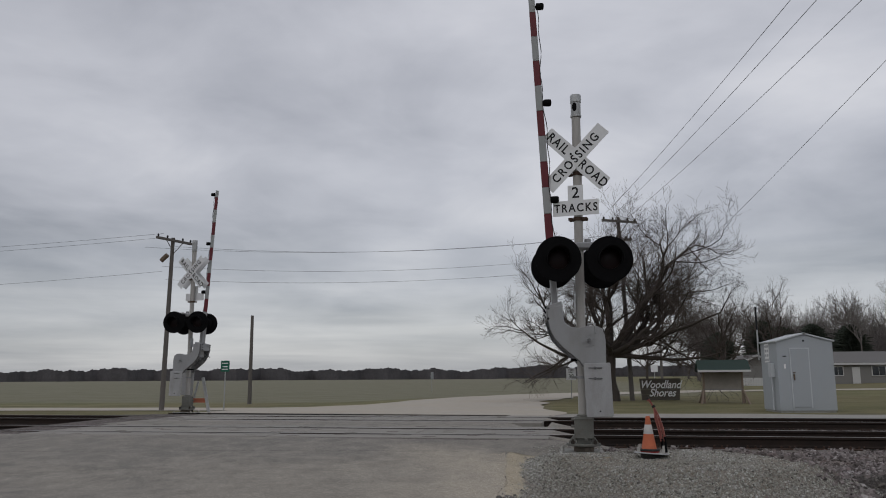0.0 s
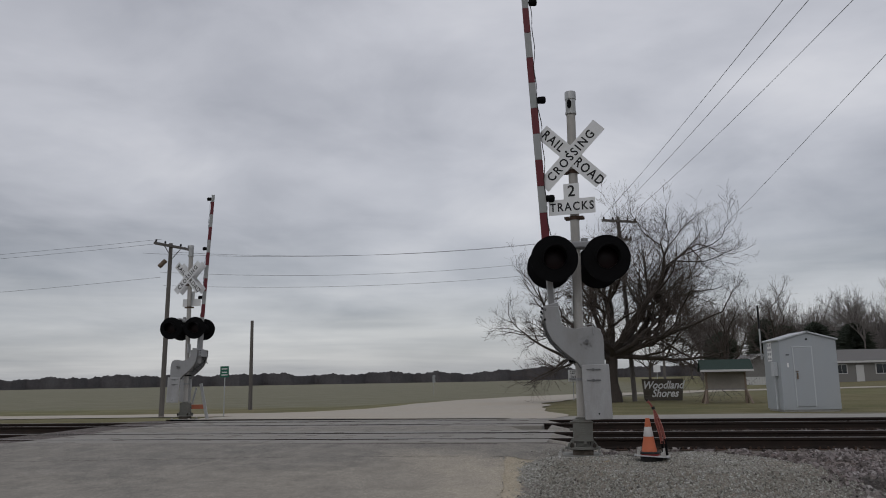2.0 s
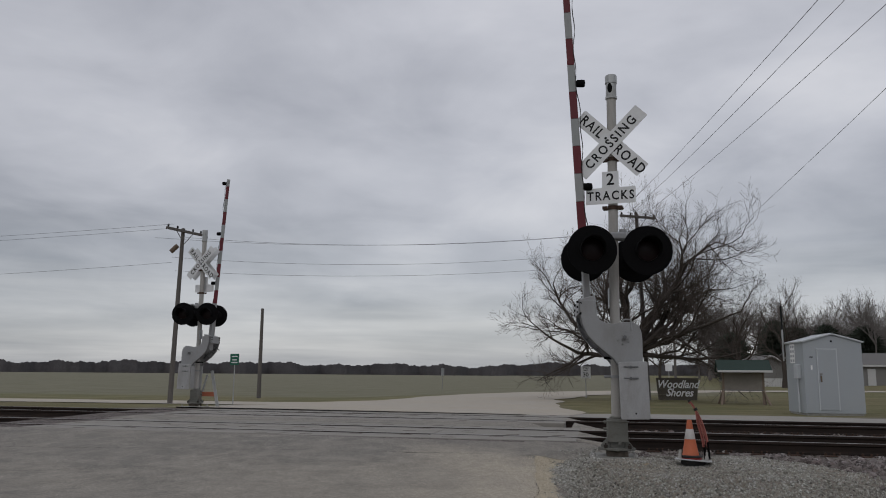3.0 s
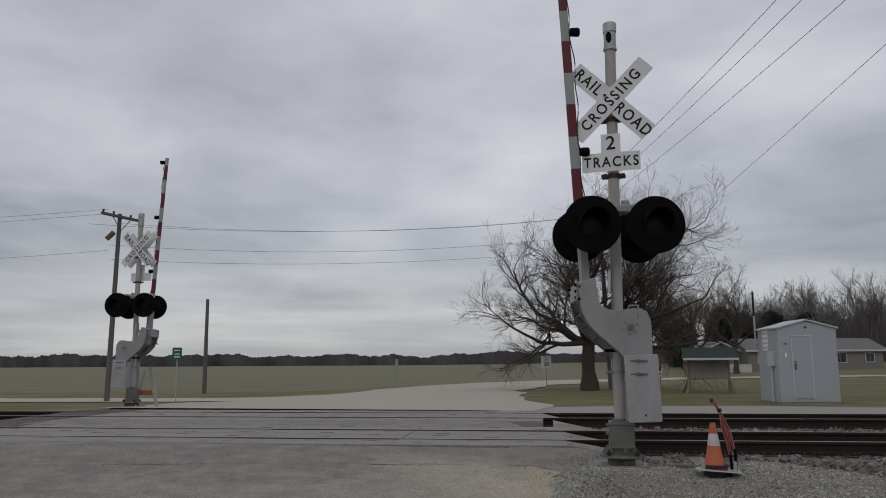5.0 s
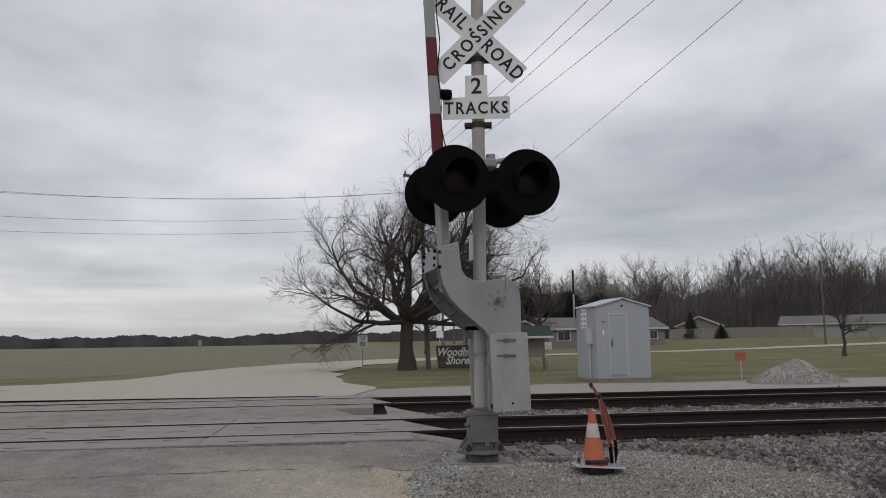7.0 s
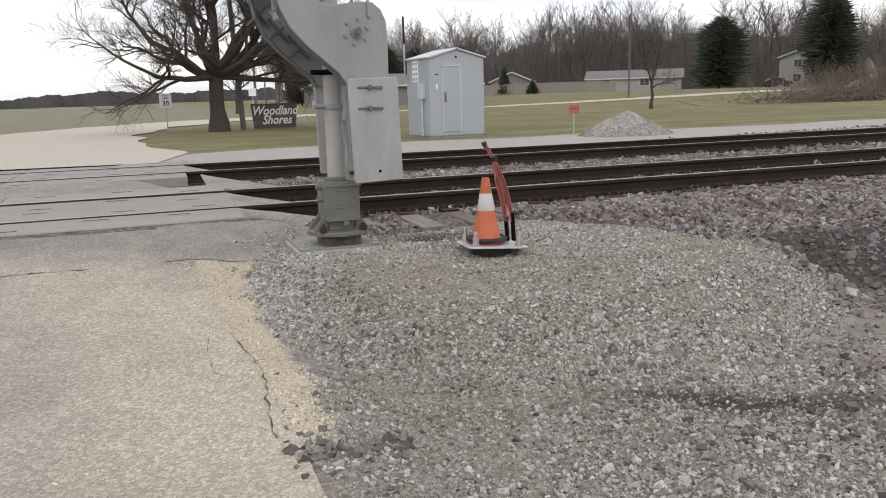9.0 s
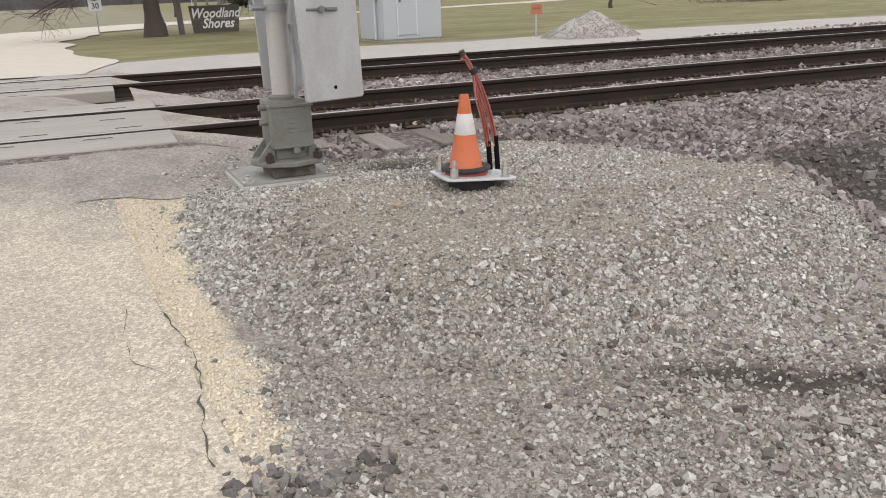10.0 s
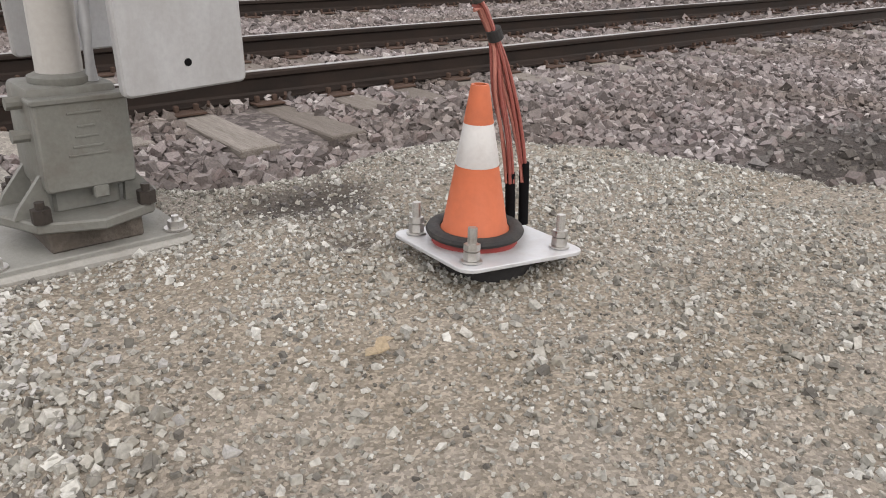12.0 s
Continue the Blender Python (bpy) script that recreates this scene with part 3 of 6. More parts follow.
def height(x, y):
    x, y = np.asarray(x, float), np.asarray(y, float)
    ty = track_y(x, y)
    road = np.interp(ty, (-40, -12, -6, -3, -1.5, -0.2, 1.1, 8.9, 12, 20), (-0.45, -0.32, -0.27, -0.21, -0.14, -0.04, 0.075, 0.075, -0.06, -0.14))
    side = np.interp(ty, (-40, -12, -3, -0.9, 0.3, 1.25, 1.7, 8.3, 9.2, 11, 20), (-0.5, -0.42, -0.33, -0.27, -0.20, -0.125, -0.112, -0.112, -0.15, -0.15, -0.12))
    edge = ROAD_R + 0.75 * smooth_step(y, -0.1, 0.7) * (1 - smooth_step(y, 1.2, 1.5))
    onroad = smooth_step(x, ROAD_L - 0.9, ROAD_L + 0.1) * (1 - smooth_step(x, edge - 0.15, edge + 0.75))
    z = side * (1 - onroad) + road * onroad
    z = z - 0.30 * smooth_step(-x, 3, 14) * smooth_step(y, 14, 26)
    z = z + 1.0 * smooth_step(x, 30, 80) * smooth_step(y, 25, 90)
    s = mound_share(x, y)
    top = 0.028 + 0.014 * wob(x, y, 2.3, 3) + 0.006 * wob(x, y, 9, 4)
    z = z * (1 - s) + np.maximum(top, z) * s
    # a small washed-out hollow between the mast and the cone
    z = z - 0.05 * np.exp(-(((x - 0.72) / 0.25) ** 2 + ((y + 0.24) / 0.14) ** 2)) - 0.04 * np.exp(-(((x - 0.56) / 0.10) ** 2 + ((y + 0.70) / 0.08) ** 2))
    z = z - 0.05 * np.exp(-(((x - 1.57) / 0.05) ** 2 + ((y + 2.3) / 0.035) ** 2))
    z = z - 0.075 * np.exp(-((((x + 0.03) / 0.55) ** 2 + ((y - 0.10) / 0.50) ** 2) ** 2)) * s
    near = np.exp(-((x / 9) ** 2 + ((y + 2) / 9) ** 2)) * (1 - onroad)
    return z + near * (0.012 * wob(x, y, 5.3, 5) + 0.006 * wob(x, y, 14, 6))


def axis(lo, hi, step, far, grow):
    mid_ = list(np.arange(lo, hi + step / 2, step))
    a, s = [hi], step
    while a[-1] < far:
        s *= grow
        a.append(a[-1] + s)
    b, s = [lo], step
    while b[-1] > -far:
        s *= grow
        b.append(b[-1] - s)
    return np.array(b[:0:-1] + mid_ + a[1:])


def build_ground():
    xs, ys = axis(-2.2, 5.6, 0.065, 4000, 1.07), axis(-5.0, 1.6, 0.065, 4000, 1.07)
    X, Y = np.meshgrid(xs, ys)
    Z = height(X, Y)
    nx, ny = len(xs), len(ys)
    i = np.arange(nx * ny).reshape(ny, nx)
    faces = np.stack((i[:-1, :-1], i[:-1, 1:], i[1:, 1:], i[1:, :-1]), -1).reshape(-1, 4)
    me = np_mesh("ground", np.stack((X, Y, Z), -1).reshape(-1, 3), faces, "ground")
    x, y = X.ravel(), Y.ravel()
    n1 = 0.12 * wob(x, y, 6.1, 7) + 0.05 * wob(x, y, 19, 8)
    grass = np.zeros_like(x)
    ty = track_y(x, y)
    edge_y = 14.3 + 0.5 * wob(x, y, 0.7, 2)
    grass = np.maximum(grass, smooth_step(ty, edge_y, edge_y + 1.0) * smooth_step(x, -1.0, 1.0))
    grass = np.maximum(grass, smooth_step(ty, 12.5, 13.7) * smooth_step(-x, 10, 12))
    grass = np.maximum(grass, smooth_step(y, 20.5, 22))
    grass = np.maximum(grass, smooth_step(-y, 9, 12) * smooth_step(x, 4, 7))
    grass = np.maximum(grass, smooth_step(-x, 13, 15) * np.maximum(smooth_step(-y, 0.5, 2.0), smooth_step(y, 10.5, 12)))
    mound = np.maximum(mound_share(x + n1, y + n1), 0.95 * smooth_step(-(y + n1), 2.2, 2.6) * smooth_step(x, -1.3, -0.7) * (1 - 0.6 * smooth_step(x, 1.2, 2.6)))
    ball = smooth_step(ty + n1 + 0.5 * smooth_step(x, 0.4, 2.6), 0.40, 0.66) * (1 - smooth_step(ty, 8.9, 9.4))
    ball = np.maximum(ball, smooth_step(x + n1, 2.25, 2.6) * smooth_step(y + n1, -2.6, -2.0) * (1 - smooth_step(ty, 8.9, 9.4)))
    ball = np.maximum(ball, 0.45 * smooth_step(-(y + n1), 2.75, 3.0) * smooth_step(x, 0.3, 1.4) * (1 - mound))
    ball = ball * (1 - 0.9 * mound * smooth_step(-y, -0.5, 0.2))
    wet = wet_share(x, y)
    for name, data in (("zone", np.stack((grass, mound, ball, np.ones_like(x)), -1)),):
        a = me.color_attributes.new(name, 'FLOAT_COLOR', 'POINT')
        a.data.foreach_set("color", data.astype(np.float32).ravel())
    a = me.attributes.new("stubble", 'FLOAT', 'POINT')
    a.data.foreach_set("value", (smooth_step(y - 0.16 * np.maximum(x, 0) + 1.2 * wob(x, y, 0.13, 2), 33.0, 38.0) * (1 - smooth_step(x - 0.1 * y, 4, 14))).astype(np.float32))
    a = me.attributes.new("tan", 'FLOAT', 'POINT')
    a.data.foreach_set("value", tan_share(x, y).astype(np.float32))
    a = me.attributes.new("wet", 'FLOAT', 'POINT')
    a.data.foreach_set("value", wet.astype(np.float32))
    me.polygons.foreach_set("use_smooth", [True] * len(me.polygons))
    return tagged(new("ground", me), "flat farmland ground with grass, loose gravel and dirt", "ground", kind="structure")


build_ground()


def ribbon(name, pts, widths, material, dz, label, step=0.6, rag=0.15, kind="structure", dust=None, across=14, warp=None):
    """A road surface laid over the land along a line, with ragged edges."""
    P = np.array(pts, float)
    d = np.r_[0, np.cumsum(np.hypot(*np.diff(P, axis=0).T))]
    t = np.arange(0, d[-1], step)
    t = np.r_[t, d[-1]]
    # smooth the bends
    cx_, cy_ = np.interp(t, d, P[:, 0]), np.interp(t, d, P[:, 1])
    w = np.interp(t, d, widths)
    k = max(1, int(6 / step))
    if len(t) > 3 * k and len(pts) > 2:
        ker = np.hanning(2 * k + 1)
        ker /= ker.sum()
        pad = lambda a: np.r_[2 * a[0] - a[k:0:-1], a, 2 * a[-1] - a[-2:-k - 2:-1]]
        cx_, cy_, w = (np.convolve(pad(a), ker, 'valid') for a in (cx_, cy_, w))
    tx, ty = np.gradient(cx_), np.gradient(cy_)
    ln = np.hypot(tx, ty)
    nx_, ny_ = ty / ln, -tx / ln
    u = np.linspace(-0.5, 0.5, across + 1)
    off = u[None, :] * w[:, None]
    off = off + rag * (2 * u[None, :]) ** 5 * (wob(t[:, None] * 1.0, u[None, :] * 3, 0.7 if step > 0.3 else 1.9, 3) + 0.5 * wob(t[:, None], u[None, :] * 5, 1.3 if step > 0.3 else 6.3, 4))
    X, Y = cx_[:, None] + off * nx_[:, None], cy_[:, None] + off * ny_[:, None]
    if warp:
        Y = warp(X, Y)
    Z = height(X, Y) + dz
    i = np.arange(X.size).reshape(X.shape)
    faces = np.stack((i[:-1, :-1], i[:-1, 1:], i[1:, 1:], i[1:, :-1]), -1).reshape(-1, 4)
    me = np_mesh(name, np.stack((X, Y, Z), -1).reshape(-1, 3), faces[:, ::-1], material)
    if dust is not None:
        a = me.attributes.new("dust", 'FLOAT', 'POINT')
        a.data.foreach_set("value", dust(X.ravel(), Y.ravel()).astype(np.float32))
    me.polygons.foreach_set("use_smooth", [True] * len(me.polygons))
    ob = new(name, me)
    me.update()
    return tagged(ob, label, name.replace("_", " "), kind=kind)


def road_dust(x, y):
    # dusty tan gravel carried over the edge of the carriageway beside the mound
    y = y + 0.35 * wob(x, y, 2.2, 3) + 0.15 * wob(x, y, 6.0, 1)
    xr = x + 0.25 * wob(x, y, 1.7, 5)
    a = smooth_step(xr, -3.2, -1.7) * smooth_step(-y - 0.35 * (x + 1.2), -0.50, 0.55) * (1 - 0.22 * smooth_step(-xr, 1.3, 2.0)) * (1 - 0.45 * smooth_step(-y, 3.0, 9))
    a = np.maximum(a, 0.45 * np.exp(-((xr + 2.35) / 0.4) ** 2) * smooth_step(-y, -1.1, -0.4))
    a = np.maximum(a, 0.40 * smooth_step(x, -7.5, -2.6) * smooth_step(-y, -0.3, 0.8))
    a = np.maximum(a, 0.18 * smooth_step(-y, -0.2, 1.2))
    return 1.0 * a


ROAD_C, ROAD_W = (ROAD_L + ROAD_R) / 2 - 0.1, ROAD_R - ROAD_L
ribbon("road", [(ROAD_C - 0.22, -60), (ROAD_C - 0.11, -4), (ROAD_C + 0.05, 1.14)], (ROAD_W, ROAD_W, ROAD_W), "asphalt", 0.006, "worn grey asphalt road with dusty tan gravel edge", 0.06, 0.035, dust=road_dust, across=60,
       warp=lambda x, y: y + math.tan(TRACK_ANGLE) * x * smooth_step(y, -2.5, 1.0))
ribbon("road_shoulder", [(-1.25, 0.62), (0.05, 0.54)], (1.16, 0.95), "asphalt", 0.010, "dark asphalt shoulder sloping off beside the signal base", 0.1, 0.10, dust=lambda x, y: np.maximum(0.05, road_dust(x, y)), across=16)
ribbon("road_between_tracks", [tuple((TRACK @ Vector((x, 4.89, 0)))[:2]) for x in (ROAD_L + 0.6, -0.75)], (1.40, 1.40), "asphalt", 0.006, "worn asphalt between the two tracks", 0.2, 0.1, dust=lambda x, y: 0.1 + 0 * x, across=8)
ribbon("gravel_road", [(ROAD_C + 0.2, 8.76), (ROAD_C + 0.6, 14), (ROAD_C + 2.2, 24), (-0.6, 35), (5, 43.5), (16, 52), (36, 59), (80, 63), (220, 66)],
       (ROAD_W + 0.2, ROAD_W + 3.0, 9.0, 7.0, 6.0, 5.0, 4.6, 4.6, 5), "gravel_road", 0.035, "pale limestone gravel road curving away past the field", 0.4, 0.5,
       warp=lambda x, y: y + math.tan(TRACK_ANGLE) * np.clip(x, -30, 8) * (1 - smooth_step(y, 9.5, 15)))
ribbon("side_road", [(-3, 22.5), (-14, 25.2), (-40, 26.4), (-220, 27)], (7, 4.6, 4.2, 4.5), "gravel_road", 0.03, "pale gravel side road beside the field", 0.8, 0.25)
ribbon("gravel_verge", [tuple((TRACK @ Vector((x, 11.7, 0)))[:2]) for x in (-1.6, 6, 14, 80)], (5.0, 5.2, 5.4, 4.6), "pad_gravel", 0.02, "grey gravel strip along the far track", 0.35, 0.65)


# ---------------------------------------------------------------- tracks and crossing
def rail_profile():
    h = 0.171
    half = [(0.070, 0), (0.070, 0.011), (0.018, 0.030), (0.009, 0.045), (0.009, 0.118), (0.020, 0.130), (0.0365, 0.136), (0.0365, 0.160), (0.030, 0.170), (0.0, h)]
    return half + [(-a, b) for a, b in reversed(half[:-1])]


def build_rail(parent, y, x0, x1):
    bm = B()
    prof = rail_profile()
    z0 = RAIL_Z - 0.171
    ends = [[bm.verts.new((x, y + a, z0 + b)) for a, b in prof] for x in (x0, x1)]
    k = len(prof)
    for i in range(k):
        bm.faces.new((ends[0][i], ends[0][(i + 1) % k], ends[1][(i + 1) % k], ends[1][i]))
    bm.faces.new(ends[0]), bm.faces.new(list(reversed(ends[1])))
    bmesh.ops.recalc_face_normals(bm, faces=bm.faces)
    rail = part("rail", bm, "rail", parent, "rust-brown steel rail")
    bm = B()
    box(bm, ((x0 + x1) / 2, y, RAIL_Z + 0.0012), (x1 - x0, 0.050, 0.003))
    part("running_surface", bm, "rail_top", rail, "polished steel running surface")
    return rail


TIE_TOP = RAIL_Z - 0.171 - 0.016


def build_tie_mesh(reach=0.0):
    bm = B()
    box(bm, (0, -reach / 2, -0.09), (0.225, 2.62 + reach, 0.18), None, 0.008)
    me = bpy.data.meshes.new("tie")
    bm.to_mesh(me), bm.free()
    me.materials.append(M["tie"])
    return me


def build_plate_mesh():
    """A tie plate with its spikes and a rail anchor."""
    bm = B()
    box(bm, (0, 0, 0.007), (0.19, 0.36, 0.014), None, 0.003)
    for sx, sy in ((-0.06, -0.10), (0.06, -0.10), (-0.06, 0.10), (0.06, 0.10)):
        box(bm, (sx, sy, 0.032), (0.028, 0.034, 0.04), None, 0.005)
    for sy in (-1, 1):
        tube(bm, [(0.125, sy * 0.02, -0.005), (0.13, sy * 0.085, 0.0), (0.135, sy * 0.105, 0.035), (0.15, sy * 0.075, 0.045)], 0.012, 6)
    me = bpy.data.meshes.new("tie_plate")
    bm.to_mesh(me), bm.free()
    me.materials.append(M["rust"])
    return me


TIE_ME, LONG_TIE_ME, PLATE_ME = build_tie_mesh(), build_tie_mesh(0.40), build_plate_mesh()
rnd = random.Random(5)


def build_track(ya, yb, label):
    tr = thing("railway_track", TRACK, label, "railway track", "tracks of the crossing", "structure")
    for y in (ya, yb):
        build_rail(tr, y, -260, 900)
    xs = [0.07 + 0.51 * i for i in range(60)] + [-11.6 - 0.51 * i for i in range(14)]
    for x in xs:
        # two longer ties stand bare beside the mast
        tie = new("tie", LONG_TIE_ME if ya < 2 and 0.8 < x < 1.8 else TIE_ME)
        tie.parent = tr
        tie.matrix_basis = pose(x + rnd.uniform(-0.03, 0.03), (ya + yb) / 2 + rnd.uniform(-0.04, 0.04), TIE_TOP + rnd.uniform(-0.012, 0.0), 0, rnd.uniform(-1, 1), rnd.uniform(-1.6, 1.6))
        if -1 < x < 16:
            for y in (ya, yb):
                pl = new("tie_plate", PLATE_ME)
                pl.parent = tie
                pl.matrix_basis = tie.matrix_basis.inverted() @ pose(x, y, TIE_TOP + 0.001)
    return tr


near_track = build_track(RAILS[0], RAILS[1], "railway track of rusty rails on weathered wooden ties")
far_track = build_track(RAILS[2], RAILS[3], "second railway track with rust-brown rails on ballast")


def panel_mesh(lx, ly):
    bm = B()
    box(bm, (0, 0, -0.07), (lx, ly, 0.14), None, 0.009)
    me = bpy.data.meshes.new("panel")
    bm.to_mesh(me), bm.free()
    me.materials.append(M["panel"])
    return me


def build_crossing(ya, yb, x1, label):
    cr = thing("crossing_surface", TRACK, label, "crossing surface", "crossing surfaces", "structure")
    gauge = yb - ya
    strips = ((ya - 0.42, 0.68), (ya + 0.13 + (gauge / 2 - 0.13) / 2, gauge / 2 - 0.14), (yb - 0.13 - (gauge / 2 - 0.13) / 2, gauge / 2 - 0.14), (yb + 0.42, 0.68))
    slot = B()
    box(slot, (0, 0, 0), (0.22, 0.022, 0.004))
    slot_me = bpy.data.meshes.new("lifting_slot")
    slot.to_mesh(slot_me), slot.free()
    slot_me.materials.append(M["rust"])
    n, L = 4, 2.40
    for cy_, w in strips:
        me = panel_mesh(L - 0.012, w)
        for i in range(n):
            x = x1 - L * (i + 0.5)
            p = new("panel", me)
            p.parent = cr
            p.matrix_basis = pose(x, cy_, RAIL_Z - 0.004 + rnd.uniform(-0.006, 0.003), rnd.uniform(-0.25, 0.25), rnd.uniform(-0.1, 0.1), 0)
            for k in (-0.33, 0.0, 0.33):
                s = new("lifting_slot", slot_me)
                s.parent = p
                s.matrix_basis = pose(k * L + rnd.uniform(-0.2, 0.2), rnd.choice((-0.25, 0.25)) * w, 0.001)
    return cr


build_crossing(RAILS[0], RAILS[1], -0.57, "worn grey crossing panels set between and beside the rails")
build_crossing(RAILS[2], RAILS[3], -0.93, "worn crossing panels over the second track")


def asphalt_apron(name, cx_, cy_, rx, ry, z_hi, sgn=1, feather=False):
    """A tongue of asphalt spilling down from the end of the panels."""
    n, m_ = 22, 8
    vs, fs = [], []
    for j in range(m_ + 1):
        v = -1 + 2 * j / m_
        for i in range(n + 1):
            t = i / n
            reach = rx * (1 - 0.75 * abs(v) ** 2.2 * (0.6 + 0.4 * v)) * (1 + 0.06 * math.sin(7 * v))
            x = cx_ + sgn * t * reach
            y = cy_ + v * ry
            x, y = (TRACK @ Vector((x, y, 0)))[:2]
            drop = 1 - (t * t * (3 - 2 * t))
            if feather:
                e = min(1.0, (v + 1) / 1.4)
                drop *= e * e * (3 - 2 * e)
            z = float(height(x, y)) - 0.03 + (z_hi - float(height(x, y)) + 0.03) * drop
            vs.append((x, y, z))
    for j in range(m_):
        for i in range(n):
            a = j * (n + 1) + i
            fs.append((a, a + 1, a + n + 2, a + n + 1))
    me = np_mesh(name, vs, fs, "asphalt")
    a = me.attributes.new("dust", 'FLOAT', 'POINT')
    a.data.foreach_set("value", np.full(len(vs), 0.18, np.float32))
    me.polygons.foreach_set("use_smooth", [True] * len(me.polygons))
    return tagged(new(name, me), "sloping asphalt apron at the end of the crossing panels", "asphalt apron", "asphalt aprons", "structure")


for yc, ry, rx, xe in ((1.50, 0.42, 1.6, -0.6), (2.70, 0.64, 1.35, -0.6), (4.89, 1.02, 1.5, -0.75), (7.19, 0.64, 1.1, -0.96), (8.6, 0.50, 1.2, -0.96)):
    asphalt_apron("asphalt_apron", xe, yc, rx, ry, RAIL_Z - 0.012, 1, yc < 2)
for yc, ry, rx, xe in ((2.70, 0.66, 1.1, -10.14), (4.89, 1.1, 1.3, -10.14), (7.19, 0.66, 1.1, -10.5)):
    asphalt_apron("asphalt_apron", xe, yc, rx, ry, RAIL_Z - 0.012, -1)


# ---------------------------------------------------------------- loose stone
CUBE = np.array([(x, y, z) for x in (-1, 1) for y in (-1, 1) for z in (-1, 1)], float)
CUBE_F = np.array([(0, 1, 3), (0, 3, 2), (4, 6, 7), (4, 7, 5), (0, 4, 5), (0, 5, 1), (2, 3, 7), (2, 7, 6), (0, 2, 6), (0, 6, 4), (1, 5, 7), (1, 7, 3)])


def stones(name, pts, sizes, material, label, sink=0.25, seed=1, flat=0.7):
    """Angular crushed stones, each its own little hull, resting on the land."""
    r = np.random.RandomState(seed)
    n = len(pts)
    v = CUBE[None] * (1 + r.uniform(-0.42, 0.28, (n, 8, 3)))
    v = v * np.stack((r.uniform(0.7, 1.25, n), r.uniform(0.55, 1.0, n), r.uniform(0.4, 0.8, n) * flat / 0.7), -1)[:, None, :]
    q = r.normal(size=(n, 4))
    q[:, 1:3] *= 0.55
    q /= np.linalg.norm(q, axis=1)[:, None]
    w, x, y, z = q.T
    R = np.stack((1 - 2 * (y * y + z * z), 2 * (x * y - z * w), 2 * (x * z + y * w), 2 * (x * y + z * w), 1 - 2 * (x * x + z * z), 2 * (y * z - x * w), 2 * (x * z - y * w), 2 * (y * z + x * w), 1 - 2 * (x * x + y * y)), -1).reshape(n, 3, 3)
    v = np.einsum('nij,nkj->nki', R, v) * (np.asarray(sizes) / 2)[:, None, None]
    base = np.stack((pts[:, 0], pts[:, 1], pts[:, 2] + np.asarray(sizes) * (0.5 - sink) * 0.5), -1)
    v = v + base[:, None, :]
    f = CUBE_F[None] + 8 * np.arange(n)[:, None, None]
    me = np_mesh(name, v.reshape(-1, 3), f.reshape(-1, 3), material)
    me.polygons.foreach_set("use_smooth", [False] * len(me.polygons))
    ob = new(name, me)
    return tagged(ob, label, "gravel", kind="stuff")


def spread(n, x0, x1, y0, y1, keep, seed):
    r = np.random.RandomState(seed)
    x, y = r.uniform(x0, x1, n), r.uniform(y0, y1, n)
    ok = r.uniform(size=n) < keep(x, y)
    x, y = x[ok], y[ok]
    return np.stack((x, y, height(x, y)), -1)


def mound_keep(x, y):
    s = mound_share(x, y)
    rim = s * (1 - s) * 4
    worn = smooth_step(wob(x, y, 2.1, 9) + 0.6 * wob(x, y, 5.7, 4), -0.5, 0.5)
    return np.clip((s > 0.03) * (0.30 + 0.45 * worn + 0.8 * rim), 0, 1) * (1 - 0.75 * wet_share(x, y)) * (1 - 0.93 * tan_share(x, y))


mp = spread(148000, -1.3, 4.0, -3.0, 1.1, mound_keep, 11)
r_ = np.random.RandomState(3)
rimness = mound_share(mp[:, 0], mp[:, 1])
slope = np.clip(rimness * (1 - rimness) * 4 + 0.8 * smooth_step(-mp[:, 1], 1.7, 2.5) + 0.8 * smooth_step(-mp[:, 0], 0.0, 0.6), 0, 1)
sz = np.exp(r_.normal(math.log(0.0086), 0.43, len(mp))) * (1 + 0.38 * slope)
stones("gravel_mound_stones", mp, np.clip(sz, 0.005, 0.030), "stone_mound", "loose pale grey crushed limestone covering the mound", 0.3, 2)
cp = spread(15000, -1.1, 1.9, -3.1, 0.2, lambda x, y: (1 - 0.97 * tan_share(x, y)) * (1 - wet_share(x, y)) * smooth_step(mound_share(x, y), 0.0, 0.2) * np.clip(0.7 * smooth_step(-x, 0.10, 0.75) + 0.5 * smooth_step(-y, 2.1, 2.6) * (1 - 0.8 * smooth_step(x, 0.5, 1.7)), 0, 1) * smooth_step(wob(x, y, 4.2, 6), -0.7, 0.3), 41)
stones("coarse_pale_stones", cp, np.clip(np.exp(r_.normal(math.log(0.0140), 0.32, len(cp))), 0.007, 0.028), "stone_pale", "coarse pale limestone on the slope of the mound", 0.2, 21)
gp = spread(44000, -1.15, 2.2, -4.6, -2.1, lambda x, y: (mound_share(x, y) < 0.55) * smooth_step(x, -1.20, -1.0) * (1 - 0.93 * tan_share(x, y)) * (1 - 0.75 * smooth_step(x + 0.3 * wob(x, y, 3, 1), 0.7, 2.2)) * (0.5 + 0.5 * smooth_step(wob(x, y, 2.6, 5), -0.5, 0.4)) * (1 - 0.85 * wet_share(x, y)), 18)
stones("mound_foot_stones", gp, np.clip(np.exp(r_.normal(math.log(0.0118), 0.42, len(gp))), 0.005, 0.042), "stone_mound", "loose pale gravel at the foot of the mound", 0.3, 9)
